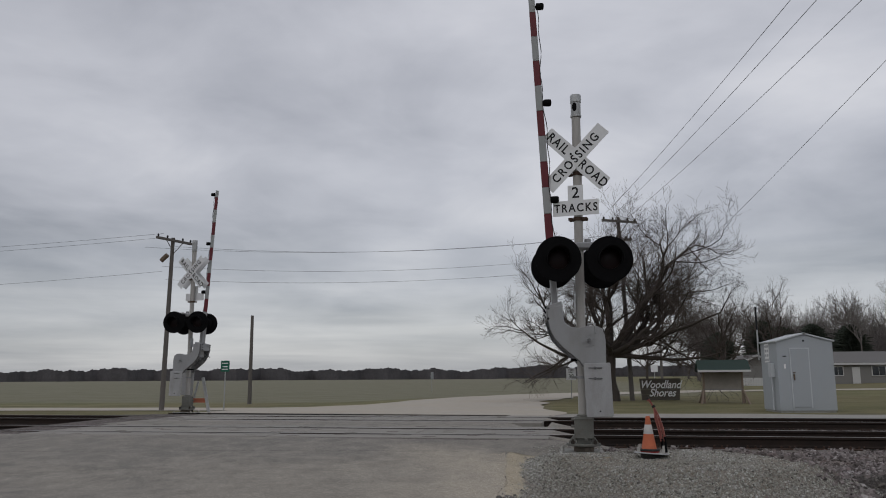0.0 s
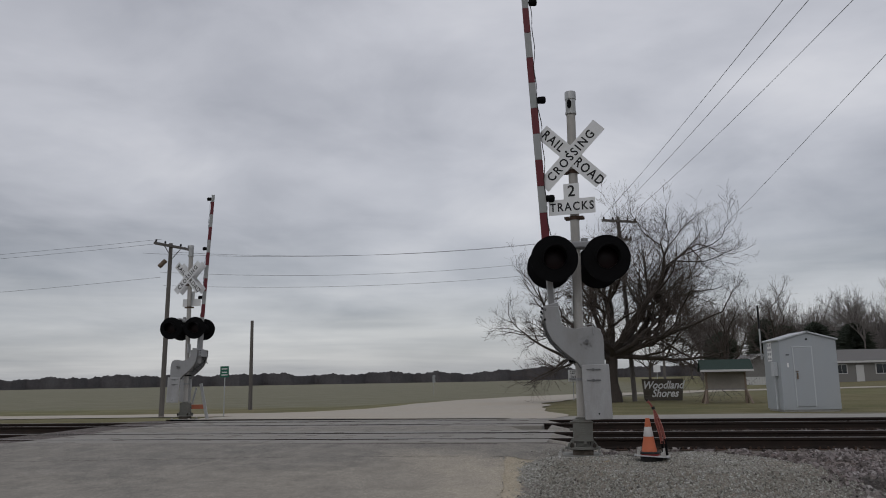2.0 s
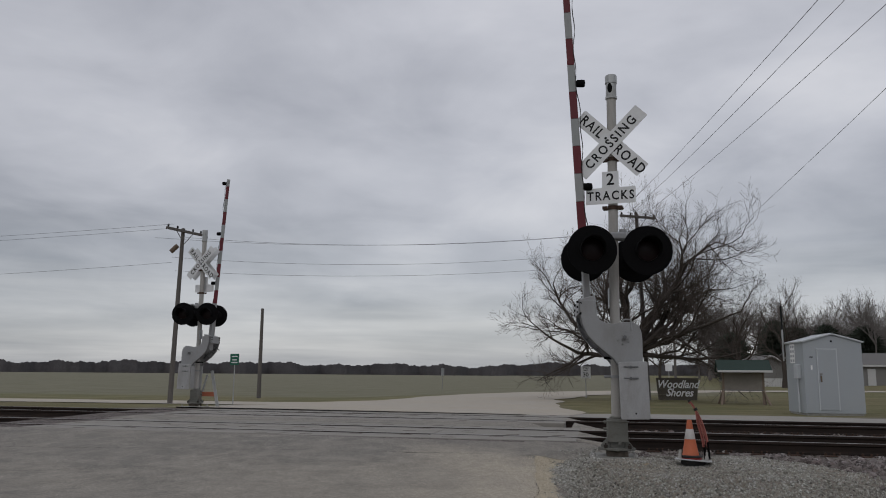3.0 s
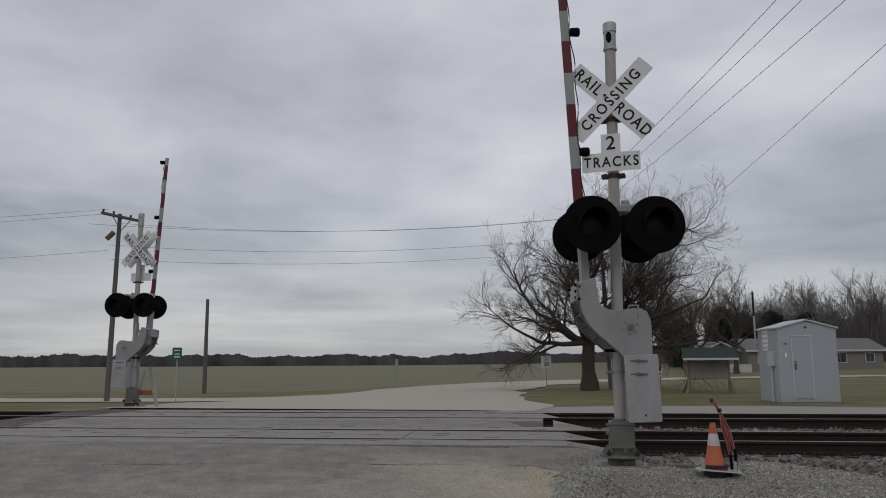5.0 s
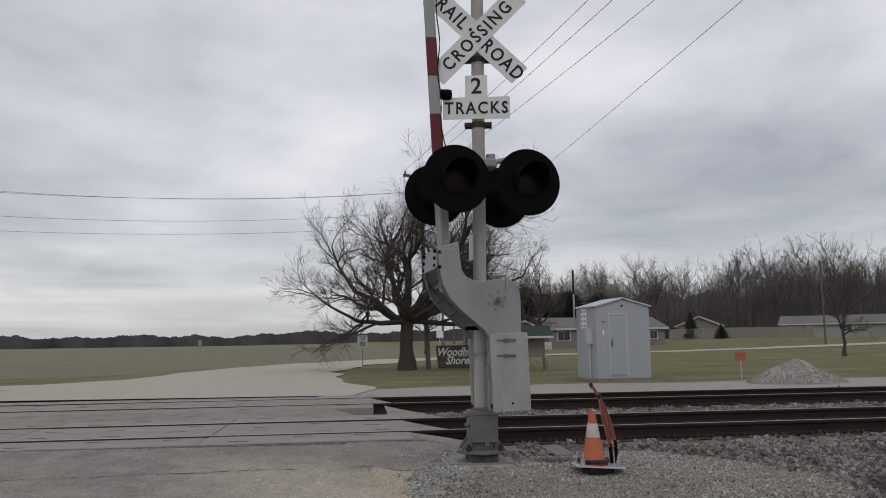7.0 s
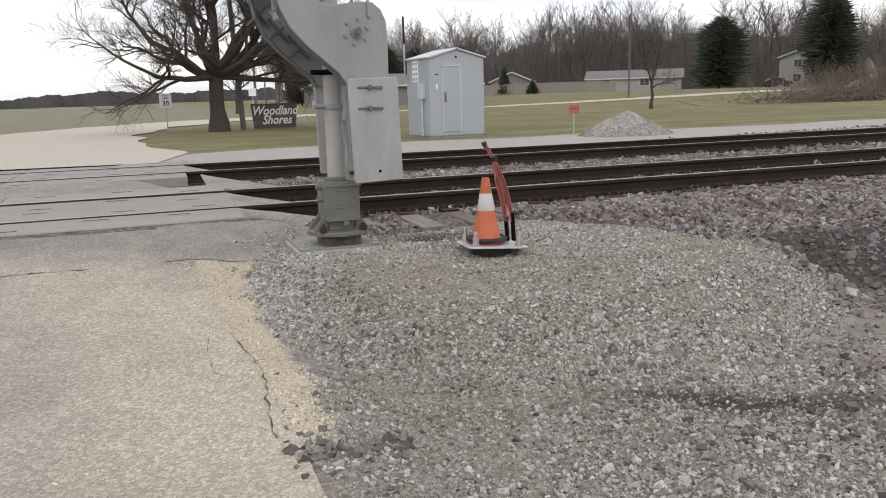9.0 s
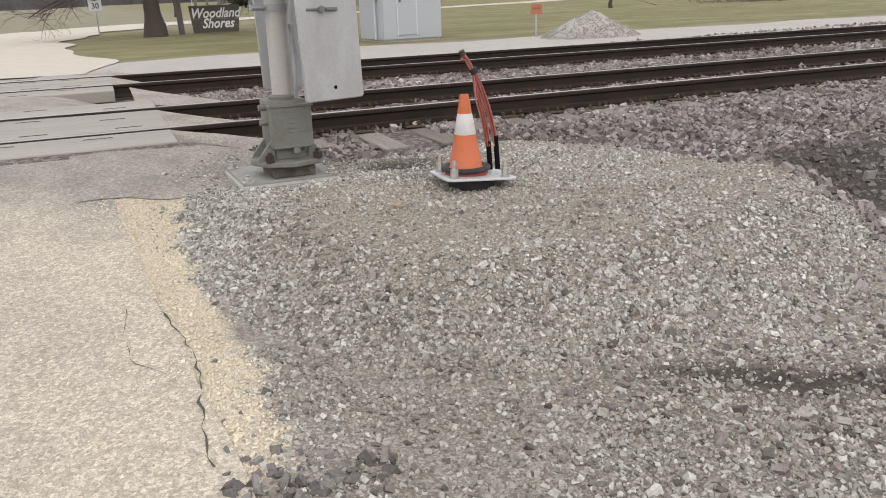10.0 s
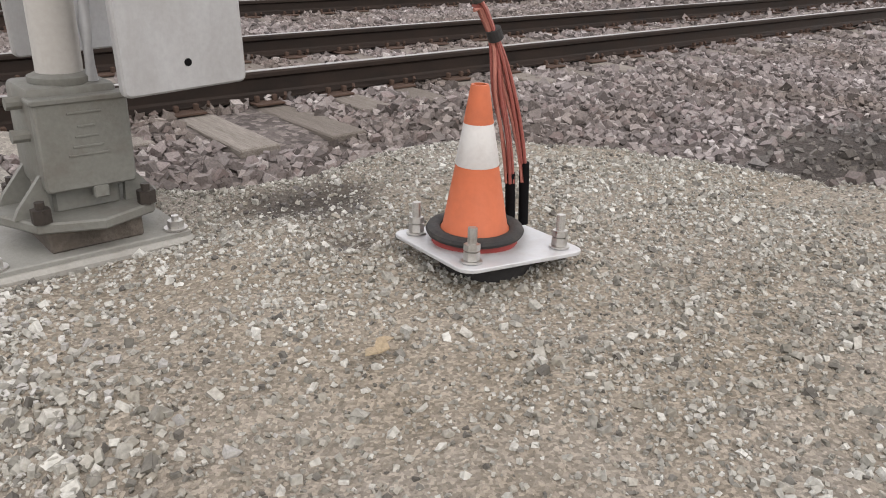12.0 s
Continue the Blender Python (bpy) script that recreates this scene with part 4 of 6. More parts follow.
fp = spread(20000, -1.1, 5.5, -6.0, -2.5, lambda x, y: (1 - wet_share(x, y)) * (mound_share(x, y) < 0.25) * smooth_step(x, -0.2, 1.0) * (1 - smooth_step(x, 3.6, 5.4)) * smooth_step(y, -5.9, -4.2) * 0.9 * (0.35 + 0.65 * smooth_step(wob(x, y, 3.3, 2), -0.6, 0.4)) * (1 - 0.8 * wet_share(x, y)), 12)
stones("foreground_gravel", fp, np.clip(np.exp(r_.normal(math.log(0.021), 0.42, len(fp))), 0.008, 0.07), "stone_ballast", "scattered coarse gravel on dirt beside the road", 0.35, 4)


wp = spread(26000, 0.2, 5.4, -3.9, 0.6, lambda x, y: smooth_step(wet_share(x, y), 0.25, 0.6) * np.where(x > 2.3, 0.22, 0.8), 31)
stones("wet_dark_stones", wp, np.clip(np.exp(r_.normal(math.log(0.020), 0.45, len(wp))), 0.008, 0.06) * np.where(wp[:, 0] > 2.6, 1.4, 0.55), "stone_dark", "wet dark stones lying in muddy hollows", 0.4, 14)


def ballast_keep(x, y):
    ty = track_y(x, y)
    k = smooth_step(ty + 0.5 * smooth_step(x, 0.4, 2.6) + 0.05 * wob(x, y, 5, 2), 0.32, 0.55) * (1 - smooth_step(ty, 8.8, 9.5))
    k = np.maximum(k, smooth_step(x, 2.3, 2.7) * smooth_step(y, -2.9, -2.1) * 0.85)
    k = k * np.where(x > -0.55 + 1.2 * np.exp(-((ty - 4.89) / 1.1) ** 2), 1, 0)
    return k * np.clip(1 - 1.2 * wet_share(x, y), 0, 1)


bp_ = spread(62000, 0.1, 8.5, -2.9, 9.4, ballast_keep, 13)
bs = np.clip(np.exp(r_.normal(math.log(0.040), 0.30, len(bp_))), 0.018, 0.08)
def off_ties(p):
    # leave the tops of the tie ends mostly bare
    tx, ty = track_x(p[:, 0], p[:, 1]), track_y(p[:, 0], p[:, 1])
    t = np.abs(((tx - 0.07 + 0.255) % 0.51) - 0.255) < 0.11
    inside = ((ty > 1.38) & (ty < 4.02)) | ((ty > 5.87) & (ty < 8.5))
    return ~(t & inside) | (np.random.RandomState(2).uniform(size=len(p)) < 0.04)


ok = off_ties(bp_)
bp_, bs = bp_[ok], bs[ok]
# two ties by the mast stand clear of the ballast
bare = (np.abs(track_x(bp_[:, 0], bp_[:, 1]) - 1.33) < 0.38) & (np.abs(track_y(bp_[:, 0], bp_[:, 1]) - 1.35) < 0.42)
bp_, bs = bp_[~bare], bs[~bare]
stones("ballast_stones", bp_, bs, "stone_ballast", "pinkish grey crushed ballast round the ties", 0.2, 5, 0.85)
bp2 = spread(16000, 8.5, 34, -2.5, 9.4, ballast_keep, 14)
stones("ballast_stones", bp2, np.clip(np.exp(r_.normal(math.log(0.066), 0.25, len(bp2))), 0.03, 0.12), "stone_ballast", "pinkish grey crushed ballast along the tracks", 0.2, 6, 0.85)
tp = spread(62000, -2.6, -0.4, -3.1, 0.5, lambda x, y: tan_share(x, y) * (0.9 * smooth_step(x + 0.08 * wob(x, y, 7, 3), -1.25, -1.08) + 0.06 + 0.5 * np.exp(-((y + 0.15 + 0.3 * wob(x, y, 2, 4)) / 0.3) ** 2) * smooth_step(x, -1.9, -1.1)), 15)
stones("road_edge_gravel", tp, np.clip(np.exp(r_.normal(math.log(0.0085), 0.32, len(tp))), 0.005, 0.024), "stone_tan", "tan gravel spilled along the crumbling road edge", 0.3, 7)


# ---------------------------------------------------------------- crossing signal
def signal_light(root, x, y, z, face):
    """One flashing light: round backing disc, hooded visor and dark lens. face: -1 towards -y."""
    m = Matrix.Translation((x, y, z)) @ Matrix.Rotation(radians(90 if face < 0 else -90), 4, 'X')
    bm = B()
    lathe(bm, [(0.20, 0.0), (0.322, 0.0), (0.332, 0.006), (0.332, 0.012), (0.16, 0.016)], 40, m)
    unit = part("light_unit", bm, "black", root, "flashing light with round black backing disc", True)
    bm = B()
    lathe(bm, [(0.06, -0.16), (0.12, -0.15), (0.165, -0.06), (0.17, -0.002)], 28, m)
    part("housing", bm, "black", unit, smooth=True)
    bm = B()
    n = 26
    rows_ = []
    for r0, extra in ((0.165, 0.0), (0.159, 0.0)):
        a_, b_ = [], []
        for i in range(n + 1):
            th = radians(-25 + 230 * i / n)
            reach = 0.06 + 0.20 * (0.5 + 0.5 * math.sin(th))
            u, w = math.cos(th), math.sin(th)
            a_.append(bm.verts.new((x + r0 * u, y + face * 0.012, z + r0 * w)))
            b_.append(bm.verts.new((x + r0 * u, y + face * (0.012 + reach), z + r0 * w - 0.02 * reach)))
        rows_.append((a_, b_))
    (oa, ob_), (ia, ib) = rows_
    for i in range(n):
        bm.faces.new((oa[i], oa[i + 1], ob_[i + 1], ob_[i]))
        bm.faces.new((ia[i], ib[i], ib[i + 1], ia[i + 1]))
        bm.faces.new((ob_[i], ob_[i + 1], ib[i + 1], ib[i]))
    bmesh.ops.recalc_face_normals(bm, faces=bm.faces)
    part("visor", bm, "black", unit, "black metal visor", True)
    bm = B()
    lathe(bm, [(0.150, 0.017), (0.148, 0.026), (0.09, 0.042), (0.0008, 0.048)], 28, m)
    part("lens", bm, "lens", unit, "dark red unlit lens", True)
    return unit


def hexnut(bm, c, r, h, axis_='Z'):
    m = Matrix.Translation(c)
    if axis_ == 'Y':
        m = m @ Matrix.Rotation(radians(90), 4, 'X')
    bmesh.ops.create_cone(bm, cap_ends=True, segments=6, radius1=r, radius2=r, depth=h, matrix=m)
    return bm


GATE_TURN = Matrix.Rotation(radians(3), 4, 'Z')
SIGN_TURN = Matrix.Rotation(radians(-12.5), 4, 'Z')
LIGHT_TURN = Matrix.Rotation(radians(6), 4, 'Z')
HUB = (0.075, 1.565)


def bracket_outline():
    pts = [(-0.58, 0.49), (-0.565, 0.30), (-0.535, 0.15), (-0.47, 0.02), (-0.36, -0.10), (-0.24, -0.20), (-0.13, -0.29), (-0.085, -0.36), (0.235, -0.36),
           (0.235, -0.02), (0.225, 0.08), (0.19, 0.155), (0.13, 0.20), (0.05, 0.205), (-0.03, 0.195), (-0.14, 0.175), (-0.24, 0.19), (-0.31, 0.225), (-0.345, 0.28), (-0.36, 0.35), (-0.37, 0.49)]
    return [(HUB[0] + u, HUB[1] + w) for u, w in pts]


def crossbuck(root, y, face):
    """Two white crossed blades with black lettering."""
    zc = 4.30
    flip = Matrix.Identity(4) if face < 0 else Matrix.Rotation(radians(180), 4, 'Z')
    cb = None
    for ang, dy, words in ((-45, 0.0, (("RAIL", -0.365), ("ROAD", 0.365))), (45, -0.012, (("CROSSING", 0.0),))):
        m = SIGN_TURN @ flip @ Matrix.Translation((0, -abs(y) + dy, zc)) @ Matrix.Rotation(radians(-ang), 4, 'Y')
        bm = slab(B(), rounded(-0.61, 0.61, -0.114, 0.114, 0.012, 2), 0.006, m)
        blade = part("crossbuck_blade", bm, "sign_white", root, "white crossbuck blade with black capital letters")
        for word, at in words:
            lm = m @ Matrix.Translation((at, -0.0045, -0.004))
            lettering("letters", word, 0.195 if word != "CROSSING" else 0.186, lm, "ink", blade, spacing=1.22 if word != "CROSSING" else 1.30, squeeze=0.86, bold=0.0035)
        bm = B()
        for u in (0.0,):
            hexnut(bm, m @ Vector((u, -0.008, 0.095 if ang > 0 else -0.095)), 0.018, 0.012, 'Y')
        part("bolt", bm, "ink", blade)


def build_signal(both_faces=False):
    root = thing("crossing_signal", Matrix.Identity(4), "silver railroad crossing signal with raised gate, twin lights and crossbuck", "crossing signal", "crossing signals")
    # concrete pad and base plate
    bm = box(B(), (-0.03, 0.10, -0.075), (0.64, 0.62, 0.14), None, 0.012)
    part("foundation_pad", bm, "concrete", root, "concrete foundation pad")
    bm = box(B(), (-0.03, 0.10, 0.0), (0.61, 0.575, 0.022), None, 0.004)
    plate = part("base_plate", bm, "plate_grey", root, "steel base plate")
    for sx in (-0.30, 0.24):
        for sy in (-0.15, 0.35):
            bm = B()
            rod(bm, (sx, sy, 0.012), (sx, sy, 0.018), 0.038, n=16)
            hexnut(bm, (sx, sy, 0.030), 0.026, 0.024)
            rod(bm, (sx, sy, 0.03), (sx, sy, 0.058), 0.012, n=10)
            part("anchor_bolt", bm, "bolt", plate)
    bm = box(B(), (0, 0, 0.045), (0.28, 0.28, 0.07), None, 0.006)
    part("grout_block", bm, "grout", root, "rust-stained packing block under the flange")
    # flanged casting with gussets and junction box
    fl = [(0.21 * math.cos(a) * (1.0 if i % 2 else 1.08), 0.21 * math.sin(a) * (1.0 if i % 2 else 1.08)) for i, a in enumerate(radians(22.5 * k) for k in range(16))]
    m_flat = Matrix.Translation((0, 0, 0.105)) @ Matrix.Rotation(radians(90), 4, 'X')
    bm = slab(B(), [(a * 1.08, b * 1.02) for a, b in fl], 0.034, m_flat, 0.006)
    flange = part("flange", bm, "casting", root, "grey-green cast iron flange")
    for sx in (-0.155, 0.155):
        for sy in (-0.155, 0.155):
            bm = B()
            hexnut(bm, (sx, sy, 0.143), 0.029, 0.042)
            rod(bm, (sx, sy, 0.11), (sx, sy, 0.185), 0.014, n=10)
            part("flange_bolt", bm, "dark_nut", flange, "rusty flange nut")
    for sx in (-1, 1):
        for k in (-1, 1):
            bm = slab(B(), [(sx * 0.11, 0.12), (sx * 0.215, 0.12), (sx * 0.20, 0.15), (sx * 0.12, 0.25)], 0.022, Matrix.Translation((0, k * 0.085, 0)))
            part("gusset", bm, "casting", flange)
    bm = box(B(), (0, 0.01, 0.16), (0.20, 0.20, 0.09), None, 0.01)
    part("neck", bm, "casting", root)
    bm = box(B(), (0, 0.015, 0.345), (0.255, 0.225, 0.305), None, 0.018, 2)
    jb = part("junction_box", bm, "casting", root, "grey-green cast junction box at the mast foot", True)
    bm = slab(B(), rounded(-0.125, 0.14, 0.195, 0.465, 0.016, 3), 0.05, Matrix.Translation((0, -0.115, 0)), 0.006)
    door = part("cover", bm, "casting", jb, "cast cover with worn raised markings", True)
    for zz, w in ((0.425, 0.10), (0.385, 0.05), (0.355, 0.07), (0.325, 0.09), (0.30, 0.12)):
        bm = box(B(), (0.01, -0.1415, zz), (w, 0.004, 0.007), None, 0.0015)
        part("raised_bar", bm, "casting", door)
    bm = slab(B(), rounded(-0.135, 0.15, 0.455, 0.472, 0.006, 2), 0.075, Matrix.Translation((0, -0.11, 0)), 0.003)
    part("hood", bm, "casting", jb)
    bm = box(B(), (0.03, -0.125, 0.18), (0.045, 0.03, 0.04), None, 0.004)
    part("hasp", bm, "casting", jb)
    for c in ((-0.135, -0.03, 0.45), (-0.14, -0.06, 0.36)):
        part("plug", rod(B(), (c[0] - 0.035, c[1], c[2]), (c[0] + 0.02, c[1], c[2]), 0.02, n=10), "casting", jb)
    # mast, cap, conduit
    bm = lathe(B(), [(0.066, 0.49), (0.066, 5.03)], 28)
    part("mast", bm, "mast_paint", root, "round silver-painted mast", True)
    bm = lathe(B(), [(0.085, 0.485), (0.092, 0.495), (0.092, 0.515), (0.07, 0.525)], 28)
    part("collar", bm, "casting", root, smooth=True)
    bm = lathe(B(), [(0.078, 4.97), (0.083, 4.975), (0.083, 5.005), (0.075, 5.01), (0.075, 5.20), (0.083, 5.205), (0.083, 5.315), (0.078, 5.325), (0.01, 5.33)], 28)
    cap = part("mast_cap", bm, "galv", root, "galvanised mast cap with a round hole", True)
    bm = B()
    lathe(bm, [(0.001, 0.0), (0.034, 0.0), (0.034, 0.004), (0.001, 0.005)], 20, Matrix.Translation((-0.022, -0.0735, 5.12)) @ Matrix.Rotation(radians(90), 4, 'X') @ Matrix.Diagonal((1.0, 2.1, 1, 1)))
    part("hole", bm, "black", cap)
    bm = tube(B(), [(0.070, -0.065, 0.50), (0.068, -0.070, 0.66), (0.082, -0.072, 0.80), (0.066, -0.074, 0.95), (0.085, -0.07, 1.10), (0.075, -0.06, 1.25), (0.10, 0.0, 1.5)], 0.018, 10)
    part("conduit", bm, "silver_light", root, "pale cable conduit beside the mast", True)
    for z in (1.05, 1.30):
        bm = B()
        rod(bm, (0, 0, z - 0.02), (0, 0, z + 0.02), 0.078, n=24)
        box(bm, (-0.11, 0, z), (0.09, 0.05, 0.035), None, 0.004)
        for s in (-0.035, 0.035):
            rod(bm, (-0.15, s, z), (-0.06, s, z), 0.010, n=8)
        part("clamp", bm, "black" if z > 1.25 else "silver", root)
    # crossbucks and number of tracks plate
    crossbuck(root, 0.105, -1)
    if both_faces:
        crossbuck(root, 0.105, 1)
    tm = SIGN_TURN @ Matrix.Translation((-0.015, -0.10, 0))
    bm = slab(B(), [(-0.343, 3.425), (0.343, 3.425), (0.343, 3.655), (0.115, 3.655), (0.115, 3.885), (-0.115, 3.885), (-0.115, 3.655), (-0.343, 3.655)], 0.006, tm)
    ts = part("track_count_sign", bm, "sign_white", root, "white plate with black letters and figure under the crossbuck")
    lettering("letters", "TRACKS", 0.175, tm @ Matrix.Translation((0, -0.0045, 3.535)), "ink", ts, spacing=1.25, squeeze=0.86, bold=0.0035)
    lettering("letters", "2", 0.235, tm @ Matrix.Translation((0, -0.0045, 3.765)), "ink", ts, bold=0.0035)
    for z in (3.38, 4.08):
        bm = B()
        rod(bm, (0, 0, z - 0.028), (0, 0, z + 0.028), 0.075, n=24)
        for s in (-1, 1):
            box(bm, SIGN_TURN @ Vector((s * 0.105, -0.05, z)), (0.07, 0.02, 0.045), SIGN_TURN.to_3x3(), 0.004)
            box(bm, SIGN_TURN @ Vector((s * 0.105, 0.03, z)), (0.07, 0.02, 0.045), SIGN_TURN.to_3x3(), 0.004)
        part("sign_clamp", bm, "rust", root, "dark sign clamp")
    # light arm and lights
    LZ = 2.72
    bm = B()
    tube(bm, [(-0.38, 0, LZ + 0.30), (-0.30, 0, LZ + 0.31), (-0.16, 0, LZ + 0.28), (0.0, -0.0, LZ + 0.26), (0.16, 0, LZ + 0.28), (0.26, 0, LZ + 0.31), (0.40, 0, LZ + 0.30)], 0.028, 10)
    box(bm, (0.05, -0.02, LZ + 0.25), (0.24, 0.19, 0.10), None, 0.02)
    rod(bm, (0.13, 0, LZ + 0.22), (0.13, 0, LZ + 0.36), 0.05, n=14)
    bm.transform(LIGHT_TURN)
    part("light_crossarm", bm, "silver", root, "grey cast crossarm carrying the lights", True)
    for s, dx in ((-1, -0.355), (1, 0.375)):
        for face in (-1, 1):
            u = signal_light(root, dx, face * 0.42, LZ, face)
            for o in (u, *u.children_recursive):
                o.data.transform(LIGHT_TURN)
        bm = B()
        rod(bm, (dx, -0.30, LZ + 0.04), (dx, 0.30, LZ + 0.04), 0.045, n=12)
        rod(bm, (dx, 0, LZ), (dx, 0, LZ + 0.31), 0.034, n=12)
        bm.transform(LIGHT_TURN)
        part("light_bracket", bm, "black", root)
    bm = box(B(), (-0.075, 0.05, 2.12), (0.012, 0.20, 0.27), None, 0.003)
    part("tag_plate", bm, "zinc_plate", root, "small pale metal tag plate")
    # gate mechanism: two cheek plates with counterweights
    for y, front in ((-0.36, True), (0.44, False)):
        bm = slab(B(), bracket_outline(), 0.03, Matrix.Translation((0, y, 0)), 0.006)
        bm.transform(GATE_TURN)
        br = part("gate_bracket", bm, "silver", root, "silver painted S-shaped gate bracket", True)
        bm = B()
        outl = bracket_outline()
        inner = 1 if front else -1
        for a, b in zip(outl[:8], outl[1:8]):
            mid_ = Vector(((a[0] + b[0]) / 2, y + inner * 0.05, (a[1] + b[1]) / 2))
            d = Vector((b[0] - a[0], 0, b[1] - a[1]))
            ang = math.atan2(d.z, d.x)
            box(bm, mid_, (d.length + 0.01, 0.09, 0.016), Matrix.Rotation(-ang, 3, 'Y'))
        for k in range(3):
            u = HUB[0] - 0.50 + 0.15 * k
            w = HUB[1] + 0.18 - 0.12 * k
            box(bm, (u, y + inner * 0.03, w), (0.24, 0.05, 0.014), Matrix.Rotation(radians(50), 3, 'Y'))
            box(bm, (u, y + inner * 0.03, w), (0.24, 0.05, 0.014), Matrix.Rotation(radians(-40), 3, 'Y'))
        bm.transform(GATE_TURN)
        # ribs coloured darker than the bracket to stand for the shade inside it
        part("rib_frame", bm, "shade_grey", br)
        out = -1 if front else 1
        bm = B()
        rod(bm, (HUB[0], y, HUB[1]), (HUB[0], y + out * 0.055, HUB[1]), 0.032, n=16)
        rod(bm, (HUB[0], y, HUB[1]), (HUB[0], y + out * 0.03, HUB[1]), 0.045, n=16)
        for k in range(6):
            a = radians(60 * k + 20)
            hexnut(bm, (HUB[0] + 0.085 * math.cos(a), y + out * 0.024, HUB[1] + 0.085 * math.sin(a)), 0.013, 0.016, 'Y')
        bm.transform(GATE_TURN)
        part("hub", bm, "silver", br, "bolted pivot hub")
        bm = hexnut(B(), (HUB[0], y + out * 0.066, HUB[1]), 0.026, 0.022, 'Y')
        bm.transform(GATE_TURN)
        part("pivot_nut", bm, "shade_grey", br, "dark pivot nut")
        bm = slab(B(), rounded(HUB[0] - 0.095, HUB[0] + 0.275, HUB[1] - 1.06, HUB[1] - 0.32, 0.02, 3), 0.034, Matrix.Translation((0, y + out * 0.036, 0)) @ Matrix.Translation((HUB[0], 0, HUB[1])) @ Matrix.Rotation(radians(-2), 4, 'Y') @ Matrix.Translation((-HUB[0], 0, -HUB[1])), 0.006)
        bm.transform(GATE_TURN)
        cw = part("counterweight", bm, "silver_light", root, "pale grey steel counterweight plate", True)
        for zz in (0.385, 0.53):
            bm = B()
            box(bm, (HUB[0] + 0.075, y + out * 0.056, HUB[1] - zz), (0.19, 0.012, 0.014), None, 0.002)
            hexnut(bm, (HUB[0] + 0.07, y + out * 0.066, HUB[1] - zz), 0.02, 0.022, 'Y')
            box(bm, (HUB[0] + 0.13, y + out * 0.060, HUB[1] - zz), (0.07, 0.02, 0.02), None, 0.003)
            bm.transform(GATE_TURN)
            part("strap_bolt", bm, "shade_grey", cw, "dark grey strap bolt")
        bm = rod(B(), (HUB[0] + 0.13, y + out * 0.052, HUB[1] - 0.98), (HUB[0] + 0.13, y + out * 0.0545, HUB[1] - 0.98), 0.011, n=14)
        bm.transform(GATE_TURN)
        part("weep_hole", bm, "black", cw)
    bm = box(B(), (HUB[0] + 0.03, -0.01, HUB[1] + 0.03), (0.36, 0.64, 0.30), None, 0.03, 2)
    bm.transform(GATE_TURN)
    mech = part("gate_mechanism", bm, "silver", root, "silver gate mechanism housing behind the bracket", True)
    bm = tube(B(), [(HUB[0] - 0.02, -0.30, HUB[1] + 0.18), (HUB[0] + 0.0, -0.34, HUB[1] + 0.235), (HUB[0] + 0.09, -0.38, HUB[1] + 0.235), (HUB[0] + 0.095, -0.385, HUB[1] + 0.10)], 0.012, 8)
    bm.transform(GATE_TURN)
    part("cable_hose", bm, "silver", mech)
    # gate arm, leaning away from the mast
    a0, a1 = Vector((HUB[0] - 0.43, -0.02, HUB[1] + 0.18)), Vector((-0.65, -0.02, 6.93))
    lean = math.atan2(a1.x - a0.x, a1.z - a0.z)
    rot = Matrix.Rotation(lean, 3, 'Y')
    length = (a1 - a0).length
    along = (a1 - a0).normalized()
    bm = box(B(), a0 + along * 0.42, (0.085, 0.26, 1.0), rot, 0.01)
    bm.transform(GATE_TURN)
    part("arm_socket", bm, "silver", root, "tapered silver socket holding the gate arm")
    bm = slab(B(), [(HUB[0] - 0.60, HUB[1] + 0.30), (HUB[0] - 0.34, HUB[1] + 0.30), (HUB[0] - 0.37, HUB[1] + 0.56), (HUB[0] - 0.58, HUB[1] + 0.50)], 0.66, Matrix.Translation((0, -0.01, 0)), 0.01)
    bm.transform(GATE_TURN)
    clamp = part("arm_clamp", bm, "silver", root)
    for dz in (0.33, 0.40, 0.47):
        for yy in (-0.30, 0.28):
            bm = B()
            rod(bm, (HUB[0] - 0.61, yy, HUB[1] + dz), (HUB[0] - 0.58, yy, HUB[1] + dz), 0.016, n=8)
            bm.transform(GATE_TURN)
            part("clamp_bolt", bm, "black", clamp, "black clamp bolt")
    for dz in (0.31, 0.45):
        bm = B()
        rod(bm, (HUB[0] - 0.56, -0.375, HUB[1] + dz), (HUB[0] - 0.56, -0.33, HUB[1] + dz), 0.018, n=8)
        bm.transform(GATE_TURN)
        part("clamp_bolt", bm, "black", clamp, "black clamp bolt")
    s0, stripe, k = 0.92, 0.405, 0
    arm = None
    while s0 < length - 0.01:
        s1 = min(length, s0 + stripe)
        w = 0.125 - 0.03 * (s0 / length)
        bm = box(B(), a0 + along * (s0 + s1) / 2, (w, 0.03, s1 - s0 - 0.001), rot, 0.004)
        bm.transform(GATE_TURN)
        if arm is None:
            arm = part("gate_arm", bm, "arm_white", root, "raised gate arm with red and white stripes")
        else:
            part("stripe", bm, "arm_red" if k % 2 else "arm_white", arm, "faded red stripe" if k % 2 else "weathered white stripe")
        s0, k = s1, k + 1
    for s in (length - 0.13, length - 1.72, length - 3.25):
        c = a0 + along * s
        bm = B()
        lathe(bm, [(0.03, -0.06), (0.052, -0.05), (0.056, 0.03), (0.05, 0.06), (0.02, 0.07)], 16, Matrix.Translation(c + Vector((0.115, 0, 0))) @ Matrix.Rotation(radians(90), 4, 'Y'))
        rod(bm, c, c + Vector((0.10, 0, -0.0)), 0.014, n=8)
        bm.transform(GATE_TURN)
